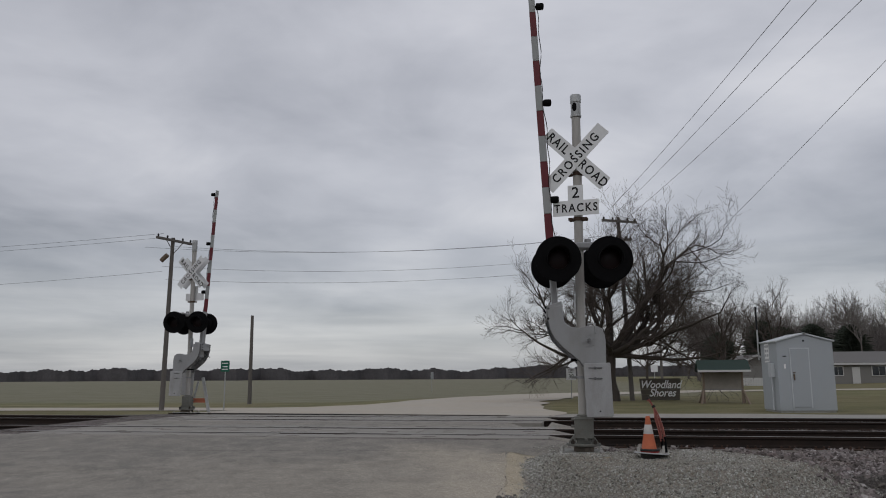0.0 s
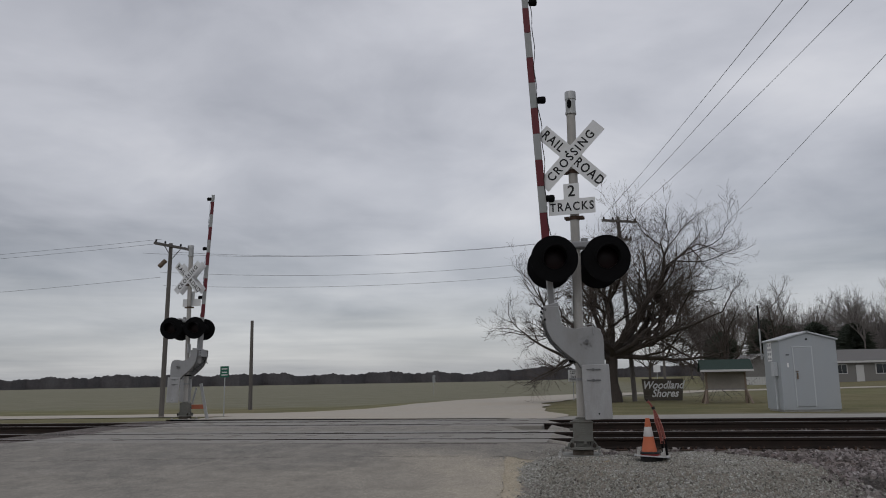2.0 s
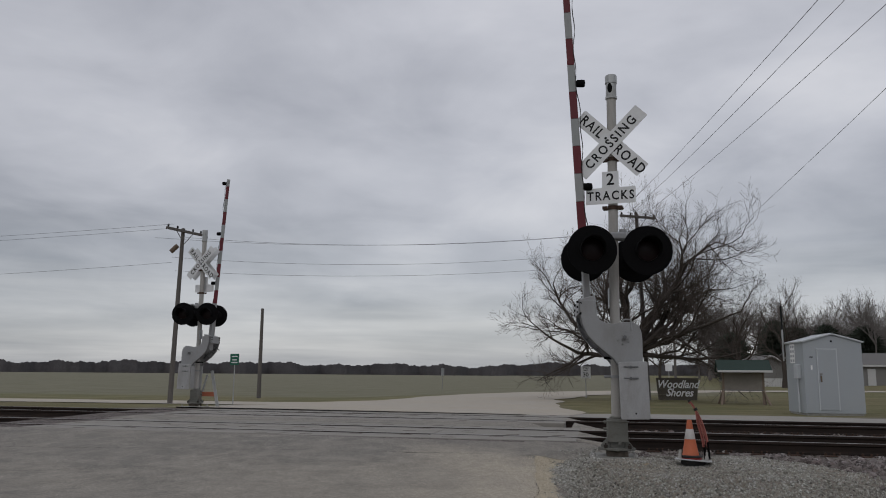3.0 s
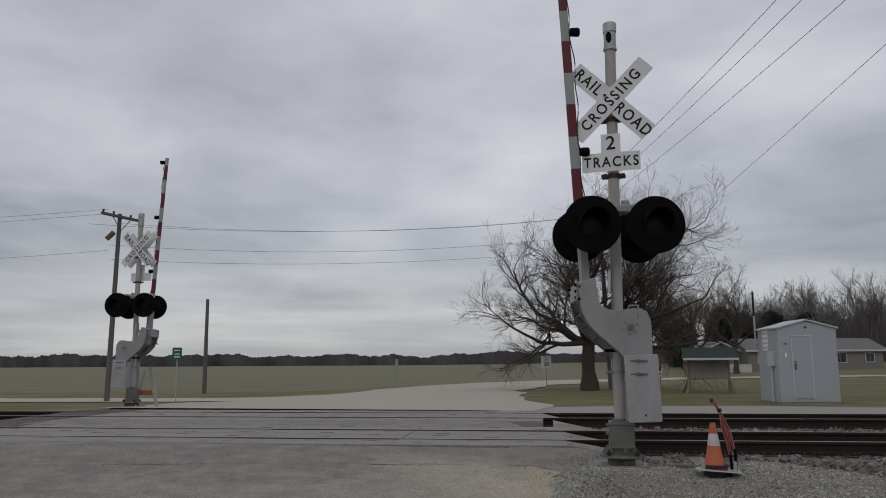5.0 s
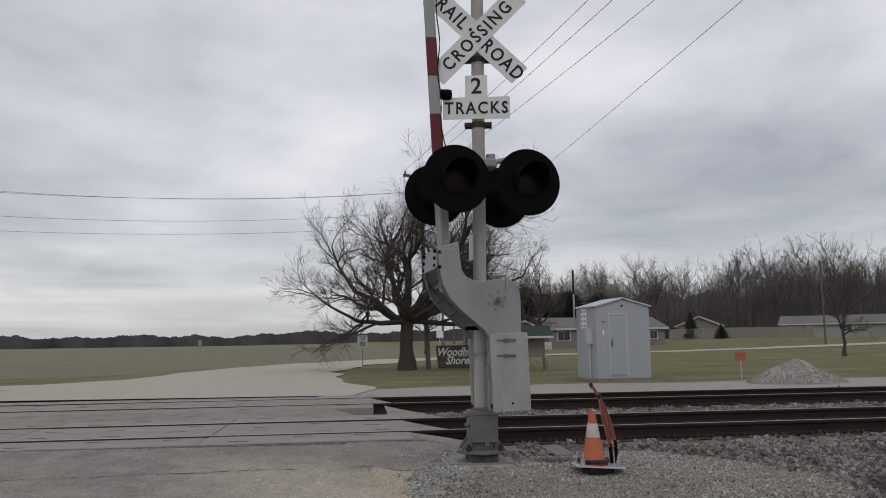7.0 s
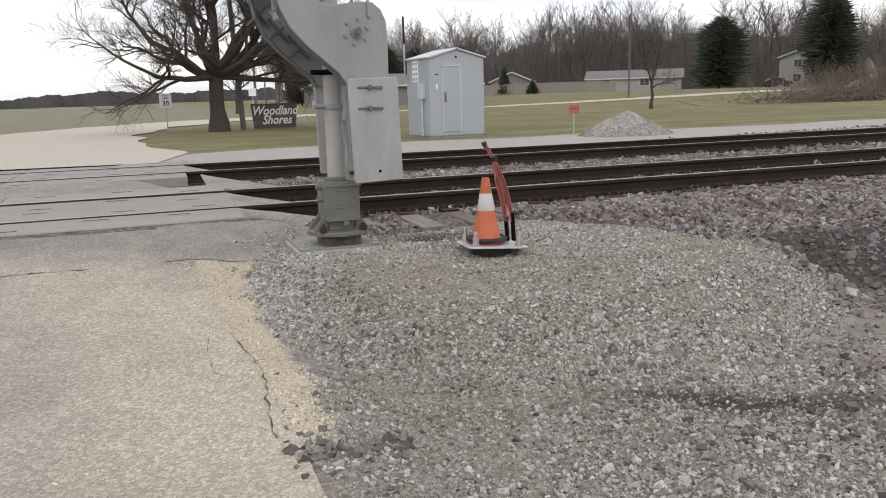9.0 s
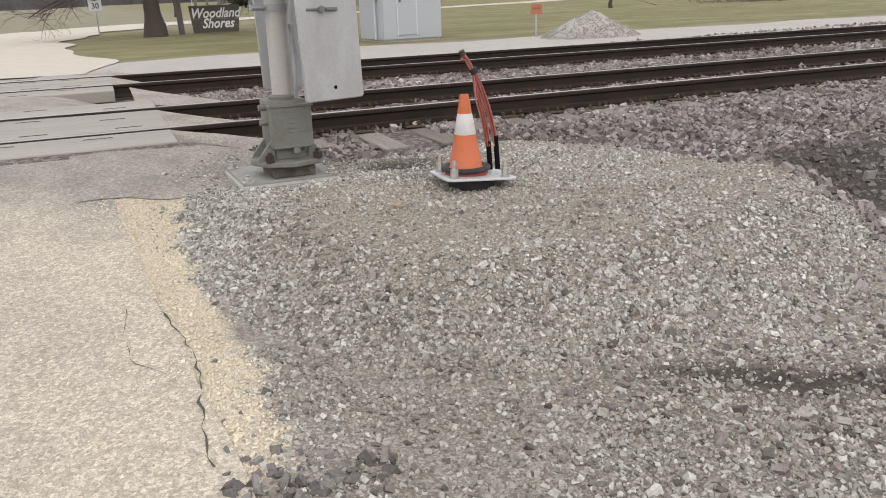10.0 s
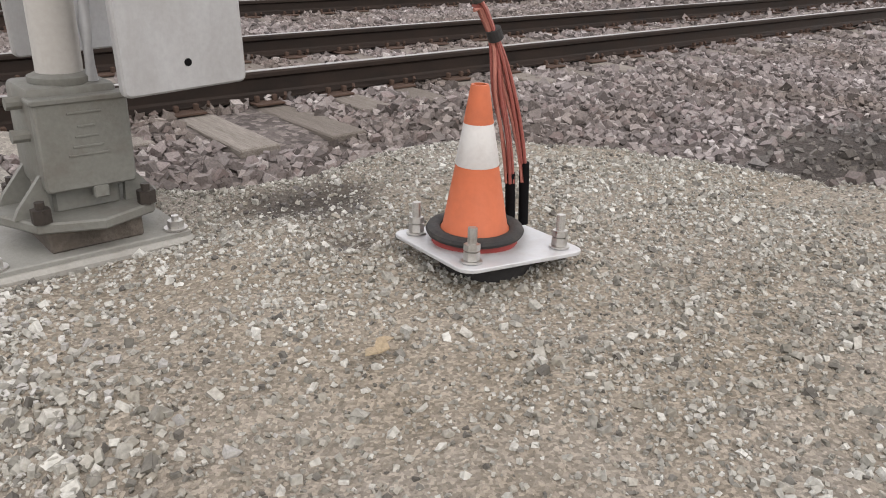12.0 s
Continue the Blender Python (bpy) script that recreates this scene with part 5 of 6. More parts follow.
        part("arm_lamp", bm, "black", arm, "small black arm lamp", True)
    pts = []
    for i in range(40):
        s = length - 0.15 - (length - 1.1) * i / 39
        pts.append(a0 + along * s + Vector((0.068 + 0.012 * math.sin(i * 1.1) + 0.015 * math.sin(i * 0.37), -0.02, 0)))
    bm = tube(B(), pts, 0.007, 6)
    bm.transform(GATE_TURN)
    part("arm_cable", bm, "ink", arm, "slack black lamp cable along the arm")
    return root


signal = build_signal()
signal.matrix_world = pose(-0.005, -0.04, 0, 0, 0.55, -4)
far_signal = build_signal(True)
far_signal.matrix_world = pose(-11.35, 13.3, -0.02, 0, 0, 176) @ Matrix.Scale(1.06, 4)
tagged(far_signal, "second crossing signal with raised gate across the tracks")


# ---------------------------------------------------------------- cone, mounting plate and cables
CX, CY = 0.728, -1.073
PLATE_Z = float(height(CX, CY)) + 0.058
PT = Matrix.Translation((CX + 0.026, CY - 0.024, PLATE_Z)) @ Matrix.Rotation(radians(0), 4, 'Z')


def build_plate():
    p = thing("mounting_plate", PT @ Matrix.Rotation(radians(-14), 4, 'Z') @ Matrix.Rotation(radians(-4), 4, 'X') @ Matrix.Rotation(radians(3), 4, 'Y'), "bright galvanised mounting plate with threaded bolts on the gravel", "mounting plate")
    bm = slab(B(), rounded(-0.21, 0.21, -0.21, 0.21, 0.045, 4), 0.012, Matrix.Rotation(radians(90), 4, 'X'), 0.002)
    part("plate", bm, "zinc_plate", p, "square zinc plate with rounded corners")
    bm = lathe(B(), [(0.14, -0.17), (0.14, -0.010)], 24)
    part("foundation_tube", bm, "rubber", p, "dark foundation tube below the plate", True)
    for sx in (-0.152, 0.152):
        for sy in (-0.152, 0.152):
            bm = B()
            rod(bm, (sx, sy, 0.008), (sx, sy, 0.013), 0.030, n=18)
            hexnut(bm, (sx, sy, 0.026), 0.023, 0.024)
            hexnut(bm, (sx, sy, 0.050), 0.023, 0.018)
            rod(bm, (sx, sy, 0.0), (sx, sy, 0.105), 0.0125, n=12)
            for i in range(7):
                rod(bm, (sx, sy, 0.062 + 0.006 * i), (sx, sy, 0.065 + 0.006 * i), 0.0135, n=12)
            part("bolt", bm, "bolt", p, "zinc plated threaded bolt with nuts")
    return p


def build_cone():
    c = thing("traffic_cone", PT @ Matrix.Translation((-0.026, 0.024, 0.009)), "orange traffic cone with scuffed white collar on a metal plate", "traffic cone")
    bm = lathe(B(), [(0.122, 0.004), (0.112, 0.03), (0.096, 0.046), (0.0595, 0.245), (0.058, 0.246), (0.0565, 0.25)], 36)
    part("body", bm, "cone_orange", c, "orange plastic body", True)
    bm = lathe(B(), [(0.0615, 0.232), (0.0635, 0.236), (0.0415, 0.357), (0.040, 0.358)], 36)
    part("collar", bm, "cone_white", c, "scuffed white reflective collar", True)
    bm = lathe(B(), [(0.0425, 0.352), (0.0265, 0.452), (0.0245, 0.458), (0.018, 0.458), (0.017, 0.40)], 36)
    part("tip", bm, "cone_orange", c, "orange tip", True)
    bm = B()
    n, k = 40, 10
    vs = [[bm.verts.new(((0.122 + 0.023 * math.cos(2 * math.pi * j / k)) * math.cos(2 * math.pi * i / n), (0.122 + 0.023 * math.cos(2 * math.pi * j / k)) * math.sin(2 * math.pi * i / n), 0.036 + 0.015 * math.sin(2 * math.pi * j / k))) for j in range(k)] for i in range(n)]
    for i in range(n):
        for j in range(k):
            bm.faces.new((vs[i][j], vs[(i + 1) % n][j], vs[(i + 1) % n][(j + 1) % k], vs[i][(j + 1) % k]))
    part("weight_ring", bm, "rubber", c, "black rubber weight ring", True)
    bm = lathe(B(), [(0.125, 0.0), (0.128, 0.004), (0.122, 0.028), (0.10, 0.03)], 30)
    part("foot", bm, "cone_red", c, "red foot showing under the ring", True)
    return c


def build_cables():
    w = thing("cable_bundle", PT @ Matrix.Translation((0.205, 0.015, 0.008)), "bundle of red-brown cables rising bent beside the cone", "cables")
    r = random.Random(8)
    for b, (bx, by) in enumerate(((-0.055, 0.02), (-0.015, 0.0))):
        bm = tube(B(), [(bx, by, 0), (bx - 0.004, by, 0.07), (bx - 0.012, by, 0.17 + 0.03 * b)], 0.0155, 10)
        part("sleeve", bm, "black", w, "black rubber sleeve", True)
        for k in range(6):
            a = 2 * math.pi * k / 6 + b
            o = Vector((math.cos(a), math.sin(a), 0)) * 0.0095
            pts = []
            for i in range(15):
                t = i / 14
                z = 0.14 + 0.555 * t
                lean = -0.012 - 0.03 * t - 0.165 * t * t
                pinch = 1.0 - 0.45 * math.exp(-((t - 0.80) / 0.08) ** 2)
                cx_ = bx * (1 - smooth_step(t, 0.45, 0.8)) - 0.01 * smooth_step(t, 0.45, 0.8)
                pts.append((cx_ + lean + o.x * pinch * 1.25 + 0.004 * math.sin(5 * t + k), by * (1 - t) + 0.05 * t + o.y * pinch + 0.004 * math.cos(4 * t + 2 * k), z - 0.05 * r.random() * (i == 14)))
            part("cable", tube(B(), pts, 0.0055, 6), "wire_red" if (k + b) % 3 else "wire_light", w, smooth=True)
    bm = rod(B(), (-0.138, 0.038, 0.568), (-0.152, 0.04, 0.597), 0.0225, n=14)
    part("tie_band", bm, "rubber", w, "black band round the cables")
    bm = rod(B(), (-0.210, 0.045, 0.672), (-0.222, 0.046, 0.698), 0.017, n=12)
    part("end_tape", bm, "rubber", w, "black taped cable ends")
    return w


build_plate(), build_cone(), build_cables()


def build_leaf():
    bm = B()
    pts = [(-0.05, 0), (-0.02, 0.018), (0.0, 0.010), (0.015, 0.028), (0.03, 0.012), (0.055, 0.016), (0.05, -0.004), (0.03, -0.016), (0.01, -0.010), (-0.01, -0.022)]
    slab(bm, pts, 0.003, Matrix.Rotation(radians(90), 4, 'X'))
    for v in bm.verts:
        v.co.z += 0.018 * abs(math.sin(40 * v.co.x)) + 0.006
    ob = part("dead_leaf", bm, "leaf")
    ob.matrix_world = pose(0.15, -1.30, float(height(0.15, -1.30)) + 0.008, 0, 0, 20)
    return tagged(ob, "curled dry brown leaf lying on the gravel", "leaf")


def build_scrap():
    bm = B()
    bmesh.ops.create_icosphere(bm, subdivisions=3, radius=0.05)
    for v in bm.verts:
        k = noise.noise(v.co * 40) * 0.5 + 1
        v.co = Vector((v.co.x * 1.5 * k, v.co.y * 0.8 * k, max(0, v.co.z * 0.6 * k)))
    ob = part("plastic_scrap", bm, "mint")
    ob.matrix_world = pose(2.12, -0.25, float(height(2.12, -0.25)) + 0.02, 0, 0, 15)
    return tagged(ob, "crumpled mint green plastic scrap on the ballast", "litter")


build_leaf(), build_scrap()


def road_line(name, pts, width, label, dz=0.010):
    """A narrow dark crack or tar seam following the road surface."""
    r = random.Random(len(pts) + int(abs(pts[0][1]) * 10))
    dense = []
    for (xa, ya), (xb, yb) in zip(pts, pts[1:]):
        n = max(2, int(math.hypot(xb - xa, yb - ya) / 0.05))
        dense += [(xa + (xb - xa) * i / n, ya + (yb - ya) * i / n) for i in range(n)]
    vs, fs = [], []
    for i, (x, y) in enumerate(dense):
        xa, ya = dense[max(0, i - 1)]
        xb, yb = dense[min(len(dense) - 1, i + 1)]
        L = math.hypot(xb - xa, yb - ya) or 1
        nx_, ny_ = (yb - ya) / L, -(xb - xa) / L
        j = 0.015 * math.sin(i * 0.35) + r.uniform(-0.010, 0.010)
        w = width * r.choice((0.12, 0.3, 0.6, 1.0, 1.5)) * r.uniform(0.6, 1.2)
        for s in (-1, 1):
            px, py = x + nx_ * (j + s * w / 2), y + ny_ * (j + s * w / 2)
            vs.append((px, py, float(height(px, py)) + dz))
        if i:
            a = 2 * i
            fs.append((a - 2, a - 1, a + 1, a))
    me = np_mesh(name, vs, fs, "crack")
    return tagged(new(name, me), label, "road crack", "road cracks", "structure")


road_line("road_crack", [(-1.13, -1.50), (-1.11, -1.85), (-1.12, -2.06), (-1.17, -2.56), (-1.23, -2.90)], 0.009, "dark crack along the crumbling road edge")
road_line("road_crack", [(-1.26, -1.55), (-1.30, -1.78), (-1.32, -2.07), (-1.20, -2.26)], 0.004, "thin branching crack near the road edge")
road_line("tar_seam", [(-11.0, 0.42), (-6.0, 0.40), (-4.2, 0.36), (-1.7, 0.16)], 0.016, "dark tar seam across the asphalt")
road_line("road_crack", [(-10.8, -2.6), (-7.5, -1.4), (-5.8, -0.9), (-5.2, 0.3)], 0.008, "thin wandering crack across the asphalt")

dk = spread(420, -1.22, -0.72, -3.3, -2.65, lambda x, y: np.exp(-((y + 2.95 + 0.15 * wob(x, y, 4, 3)) / 0.13) ** 2) * 0.6, 23)
stones("broken_asphalt", dk, np.clip(np.exp(r_.normal(math.log(0.032), 0.35, len(dk))), 0.015, 0.06), "stone_dark", "dark broken asphalt lumps at the road edge", 0.35, 12, 0.5)


# ---------------------------------------------------------------- equipment hut
def build_hut():
    x0, x1, y0, y1 = 7.83, 9.62, 14.92, 16.49
    zb = float(height(8.7, 15.5)) + 0.02
    root = thing("equipment_hut", Matrix.Translation(((x0 + x1) / 2, y0, zb)), "pale grey steel equipment hut with shallow gabled roof beside the track", "equipment hut")
    w, d, h, ridge = x1 - x0, y1 - y0, 2.28, 2.52
    bm = B()
    slab(bm, [(-w / 2, 0.05), (w / 2, 0.05), (w / 2, h), (0, ridge - 0.03), (-w / 2, h)], d, Matrix.Translation((0, d / 2, 0)))
    part("wall_shell", bm, "hut", root, "pale grey steel wall sheets")
    bm = box(B(), (0, d / 2, 0.0), (w - 0.06, d - 0.06, 0.12))
    part("plinth", bm, "concrete", root, "concrete plinth")
    for s in (-1, 1):
        L = math.hypot(w / 2 + 0.05, ridge - h)
        bm = box(B(), (s * (w / 4 + 0.01), d / 2, (h + ridge) / 2 + 0.012), (L + 0.05, d + 0.12, 0.045), Matrix.Rotation(s * math.atan2(ridge - h, w / 2), 3, 'Y'), 0.005)
        part("roof_sheet", bm, "hut_trim", root, "pale metal roof sheet")
    bm = slab(B(), [(-0.44, 0.16), (0.12, 0.16), (0.12, 2.02), (-0.44, 2.02)], 0.03, Matrix.Translation((-0.02, -0.012, 0)), 0.004)
    door = part("door", bm, "hut", root, "closed pale grey steel door")
    bm = B()
    for a, b in (((-0.475, 1.09), (0.035, 1.92)), ((0.115, 1.09), (0.035, 1.92)), ((-0.18, 2.05), (0.64, 0.04))):
        box(bm, (a[0], -0.008, a[1]), (b[0], 0.03, b[1]), None, 0.003)
    part("door_frame", bm, "hut_trim", door)
    bm = B()
    box(bm, (-0.40, -0.045, 1.12), (0.04, 0.05, 0.20), None, 0.008)
    rod(bm, (-0.44, -0.06, 1.27), (-0.36, -0.06, 1.27), 0.014, n=8)
    part("handle", bm, "post", door, "dark door handle and hasp")
    bm = box(B(), (-0.66, -0.004, 1.47), (0.05, 0.01, 0.14))
    part("label_plate", bm, "paper", root, "small white label")
    bm = box(B(), (-0.655, -0.004, 1.80), (0.11, 0.012, 0.03))
    part("label_bar", bm, "ink", root)
    bm = lathe(B(), [(0.035, 0), (0.03, 0.02), (0.01, 0.03)], 14, Matrix.Translation((-0.02, 0.0, 2.30)) @ Matrix.Rotation(radians(90), 4, 'X'))
    part("vent_plug", bm, "ink", root)
    # side wall: meter box, conduit, notices and antenna
    bm = box(B(), (-w / 2 - 0.06, 0.42, 1.35), (0.13, 0.30, 0.46), None, 0.012)
    part("meter_box", bm, "hut_trim", root, "pale grey meter box")
    bm = rod(B(), (-w / 2 - 0.06, 0.42, 0.05), (-w / 2 - 0.06, 0.42, 1.15), 0.025, n=10)
    part("conduit", bm, "hut_trim", root)
    nb = box(B(), (-w / 2 - 0.004, 0.95, 1.93), (0.008, 0.42, 0.62))
    nt = part("notice", nb, "paper", root, "white notice sheets on the side wall")
    for k in range(4):
        for s in (-0.1, 0.1):
            bm = box(B(), (-w / 2 - 0.010, 0.95 + s, 1.70 + 0.15 * k), (0.004, 0.14, 0.08))
            part("notice_panel", bm, "notice_grey", nt)
    bm = B()
    rod(bm, (-w / 2 - 0.10, 1.50, 1.70), (-w / 2 - 0.10, 1.50, 2.75), 0.028, n=10)
    box(bm, (-w / 2 - 0.05, 1.50, 1.80), (0.12, 0.05, 0.05))
    ant = part("antenna_mast", bm, "galv", root, "pale antenna mast on the wall")
    bm = rod(B(), (-w / 2 - 0.10, 1.50, 2.75), (-w / 2 - 0.10, 1.50, 3.55), 0.032, n=10)
    part("antenna", bm, "ink", ant, "black whip antenna")
    return root


build_hut()


# ---------------------------------------------------------------- trees
def grow(seed, trunk_h, trunk_r, limbs, spread_, top, levels=4, twigs=1.0, low=0.1, droop=0.0, dirs=()):
    """Tapered branches as (start, end, radius, radius) for one leafless tree."""
    r = random.Random(seed)
    thick, thin = [], []

    def branch(p, d, length, rad, level):
        n = max(3, int(length / (0.42 if level < 2 else 0.26)))
        n = min(n, 11 if level < 2 else 6)
        step = length / n
        pts = [p.copy()]
        rr = [rad]
        for i in range(n):
            wander = 0.30 if level == 1 else 0.26
            d = (d + Vector((r.gauss(0, wander), r.gauss(0, wander), r.gauss(0, wander * 0.8))) * 0.75 + Vector((0, 0, 0.07 - droop * (level <= 2) * (i < n * 0.6)))).normalized()
            p = p + d * step
            pts.append(p.copy())
            rr.append(max(0.004, rad * (1 - 0.78 * (i + 1) / n)))
        dest = thick if level <= 2 else thin
        for i in range(n):
            dest.append((pts[i], pts[i + 1], rr[i], rr[i + 1]))
        if level >= levels:
            return
        kids = {1: 9, 2: 7, 3: 5}[level]
        kids = max(2, int(kids * (twigs if level >= 2 else 1)))
        for k in range(kids):
            t = r.uniform(0.22, 1.0) if k else 1.0
            i = min(n - 1, int(t * n))
            base = pts[i] + (pts[i + 1] - pts[i]) * (t * n - i if t < 1 else 1)
            dirn = (pts[i + 1] - pts[i]).normalized()
            side = dirn.cross(Vector((r.gauss(0, 1), r.gauss(0, 1), r.gauss(0, 1)))).normalized()
            nd = (dirn * r.uniform(0.45, 1.0) + side * r.uniform(0.5, 1.0) + Vector((0, 0, 0.12))).normalized()
            branch(base, nd, length * r.uniform(0.36, 0.62) * (1.15 - 0.4 * t), rr[i] * r.uniform(0.45, 0.7), level + 1)

    # trunk with a flare
    segs = 6
    p = Vector((0, 0, -0.15))
    for i in range(segs):
        q = Vector((0.03 * math.sin(i * 1.3 + seed), 0.03 * math.cos(i * 1.7), trunk_h * (i + 1) / segs))
        f0, f1 = 1 + 0.55 * max(0, 1 - i / 2.0), 1 + 0.55 * max(0, 1 - (i + 1) / 2.0)
        thick.append((p, q, trunk_r * f0 * (1 - 0.12 * i / segs), trunk_r * f1 * (1 - 0.12 * (i + 1) / segs)))
        p = q
    for *way, length in dirs:
        branch(p - Vector((0, 0, trunk_h * r.uniform(0.0, 0.15))), Vector(way).normalized(), length, trunk_r * (0.24 + 0.042 * length), 1)
    for k in range(0 if dirs else limbs):
        a = 2 * math.pi * (k + r.uniform(-0.25, 0.25)) / limbs + seed
        rise = low + (top - low) * ((k * 0.618) % 1.0)
        d = Vector((math.cos(a) * (1.15 - rise), math.sin(a) * (1.15 - rise), rise)).normalized()
        branch(p - Vector((0, 0, trunk_h * r.uniform(0.0, 0.22))), d, spread_ * r.uniform(0.8, 1.1) * (0.85 + 0.25 * rise), trunk_r * r.uniform(0.42, 0.62), 1)
    return thick, thin


def branches_mesh(name, segs, sides, material):
    n = len(segs)
    a = np.array([s[0] for s in segs])
    b = np.array([s[1] for s in segs])
    ra, rb = np.array([s[2] for s in segs]), np.array([s[3] for s in segs])
    d = b - a
    d /= np.maximum(np.linalg.norm(d, axis=1), 1e-6)[:, None]
    ref = np.where(np.abs(d[:, 2:3]) > 0.9, np.array([[1.0, 0, 0]]), np.array([[0, 0, 1.0]]))
    u = np.cross(d, ref)
    u /= np.linalg.norm(u, axis=1)[:, None]
    v = np.cross(d, u)
    an = 2 * np.pi * np.arange(sides) / sides
    ring = np.cos(an)[None, :, None] * u[:, None, :] + np.sin(an)[None, :, None] * v[:, None, :]
    va = a[:, None, :] + ring * ra[:, None, None]
    vb = (b + d * (rb * 0.3)[:, None])[:, None, :] + ring * rb[:, None, None]
    verts = np.concatenate((va, vb), 1).reshape(-1, 3)
    k = np.arange(sides)
    f = np.stack((k, (k + 1) % sides, (k + 1) % sides + sides, k + sides), -1)
    faces = (f[None] + (2 * sides) * np.arange(n)[:, None, None]).reshape(-1, 4)
    me = np_mesh(name, verts, faces, material)
    me.polygons.foreach_set("use_smooth", [True] * len(me.polygons))
    return me


def tree_from(segs, place, label, group="", mats=("bark", "twig"), sides=(9, 4), name="bare_tree"):
    root = thing(name, place, label, "tree", group)
    t = new("trunk", branches_mesh("trunk", segs[0], sides[0], mats[0]))
    t.parent = root
    c = new("crown", branches_mesh("crown", segs[1], sides[1], mats[1]))
    c.parent = root
    return root


OAK_LIMBS = [(0.55, 0.1, 0.75, 7.8), (1.0, 0.2, 0.12, 6.4), (-1.0, 0.1, 0.26, 5.2), (-1.0, -0.15, 0.10, 4.2), (-0.2, 0.0, 1.0, 6.2), (-0.6, -0.2, 0.75, 6.0),
             (0.1, -1.0, 0.55, 4.2), (-0.1, 1.0, 0.35, 4.6), (0.9, -0.3, 0.30, 5.6), (-0.7, 0.7, 0.20, 4.8), (0.25, 0.3, 0.95, 6.4), (-0.85, -0.3, 0.50, 5.6), (1.0, -0.1, 0.05, 5.6), (0.85, 0.35, 0.55, 6.6), (0.80, -0.55, 0.45, 5.0), (0.40, -0.15, 0.95, 7.0), (0.75, 0.1, 0.62, 6.6), (0.95, 0.1, 0.30, 6.0)]
oak = tree_from(grow(21, 2.6, 0.33, 0, 0, 0, 4, 1.75, 0.0, 0.01, OAK_LIMBS), pose(4.05, 27.3, float(height(4.05, 27.3)), 0, 0, 0) @ Matrix.Diagonal((0.96, 0.96, 0.90, 1)),
                "large spreading leafless oak on the grass island", sides=(8, 3))


# belt of bare woodland behind the houses
woods = []
for i, (h, rr, nl, sp, seed) in enumerate(((7.0, 0.26, 7, 7.2, 31), (8.5, 0.24, 6, 6.4, 32), (6.0, 0.28, 8, 7.8, 33), (9.0, 0.22, 6, 6.8, 34))):
    segs = grow(seed, h, rr, nl, sp, 1.3, 3, 1.0, 0.6)
    segs = ([(a, b, c * 0.9 + 0.008, d * 0.9 + 0.006) for a, b, c, d in segs[0]], [(a, b, c * 0.8 + 0.010, d * 0.8 + 0.006) for a, b, c, d in segs[1]])
    woods.append(segs)
masters = []
WOOD_LABEL = "tall leafless woodland tree behind the houses"
r2 = random.Random(77)
CAM0 = (-1.9, -6.0)
for i in range(124):
    az = radians(r2.uniform(13, 62))
    if i < 12:
        az = radians(r2.uniform(15, 25))
    dist = r2.uniform(182, 255) if i >= 12 else r2.uniform(150, 180)
    x, y = CAM0[0] + dist * math.sin(az), CAM0[1] + dist * math.cos(az)
    m = pose(x, y, float(height(x, y)) - 0.1, 0, 0, r2.uniform(0, 360))
    s = r2.uniform(0.95, 1.32) if i >= 12 else r2.uniform(0.6, 0.75)
    if len(masters) < 4:
        az = radians(40 + 3 * len(masters))
        x, y = CAM0[0] + 190 * math.sin(az), CAM0[1] + 190 * math.cos(az)
        m = pose(x, y, float(height(x, y)) - 0.1, 0, 0, 40)
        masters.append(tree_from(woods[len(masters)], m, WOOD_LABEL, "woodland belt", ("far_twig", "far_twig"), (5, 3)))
    else:
        t = copy_thing(masters[i % 4], m)
        t.scale = (s, s, s * r2.uniform(0.92, 1.1))


def undergrowth():
    """Thin upright brush filling the woodland floor."""
    r = np.random.RandomState(4)
    n = 46000
    az, d = np.radians(r.uniform(18, 64, n)), r.uniform(178, 265, n)
    x, y = CAM0[0] + d * np.sin(az), CAM0[1] + d * np.cos(az)
    z = height(x, y) - 0.1
    foot = np.where(r.uniform(size=n) < 0.45, 0.0, r.uniform(0.5, 11.0, n))
    h = r.uniform(1.5, 6.5, n)
    a = np.stack((x, y, z + foot), -1)
    b = a + np.stack((r.normal(0, 1.7, n), r.normal(0, 1.7, n), h), -1)
    rad = r.uniform(0.025, 0.07, n)
    segs = list(zip(a, b, rad, rad * 0.3))
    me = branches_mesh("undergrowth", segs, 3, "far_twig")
    return tagged(new("undergrowth", me), "tangled grey-brown brush under the bare woodland", "undergrowth", kind="stuff")


undergrowth()


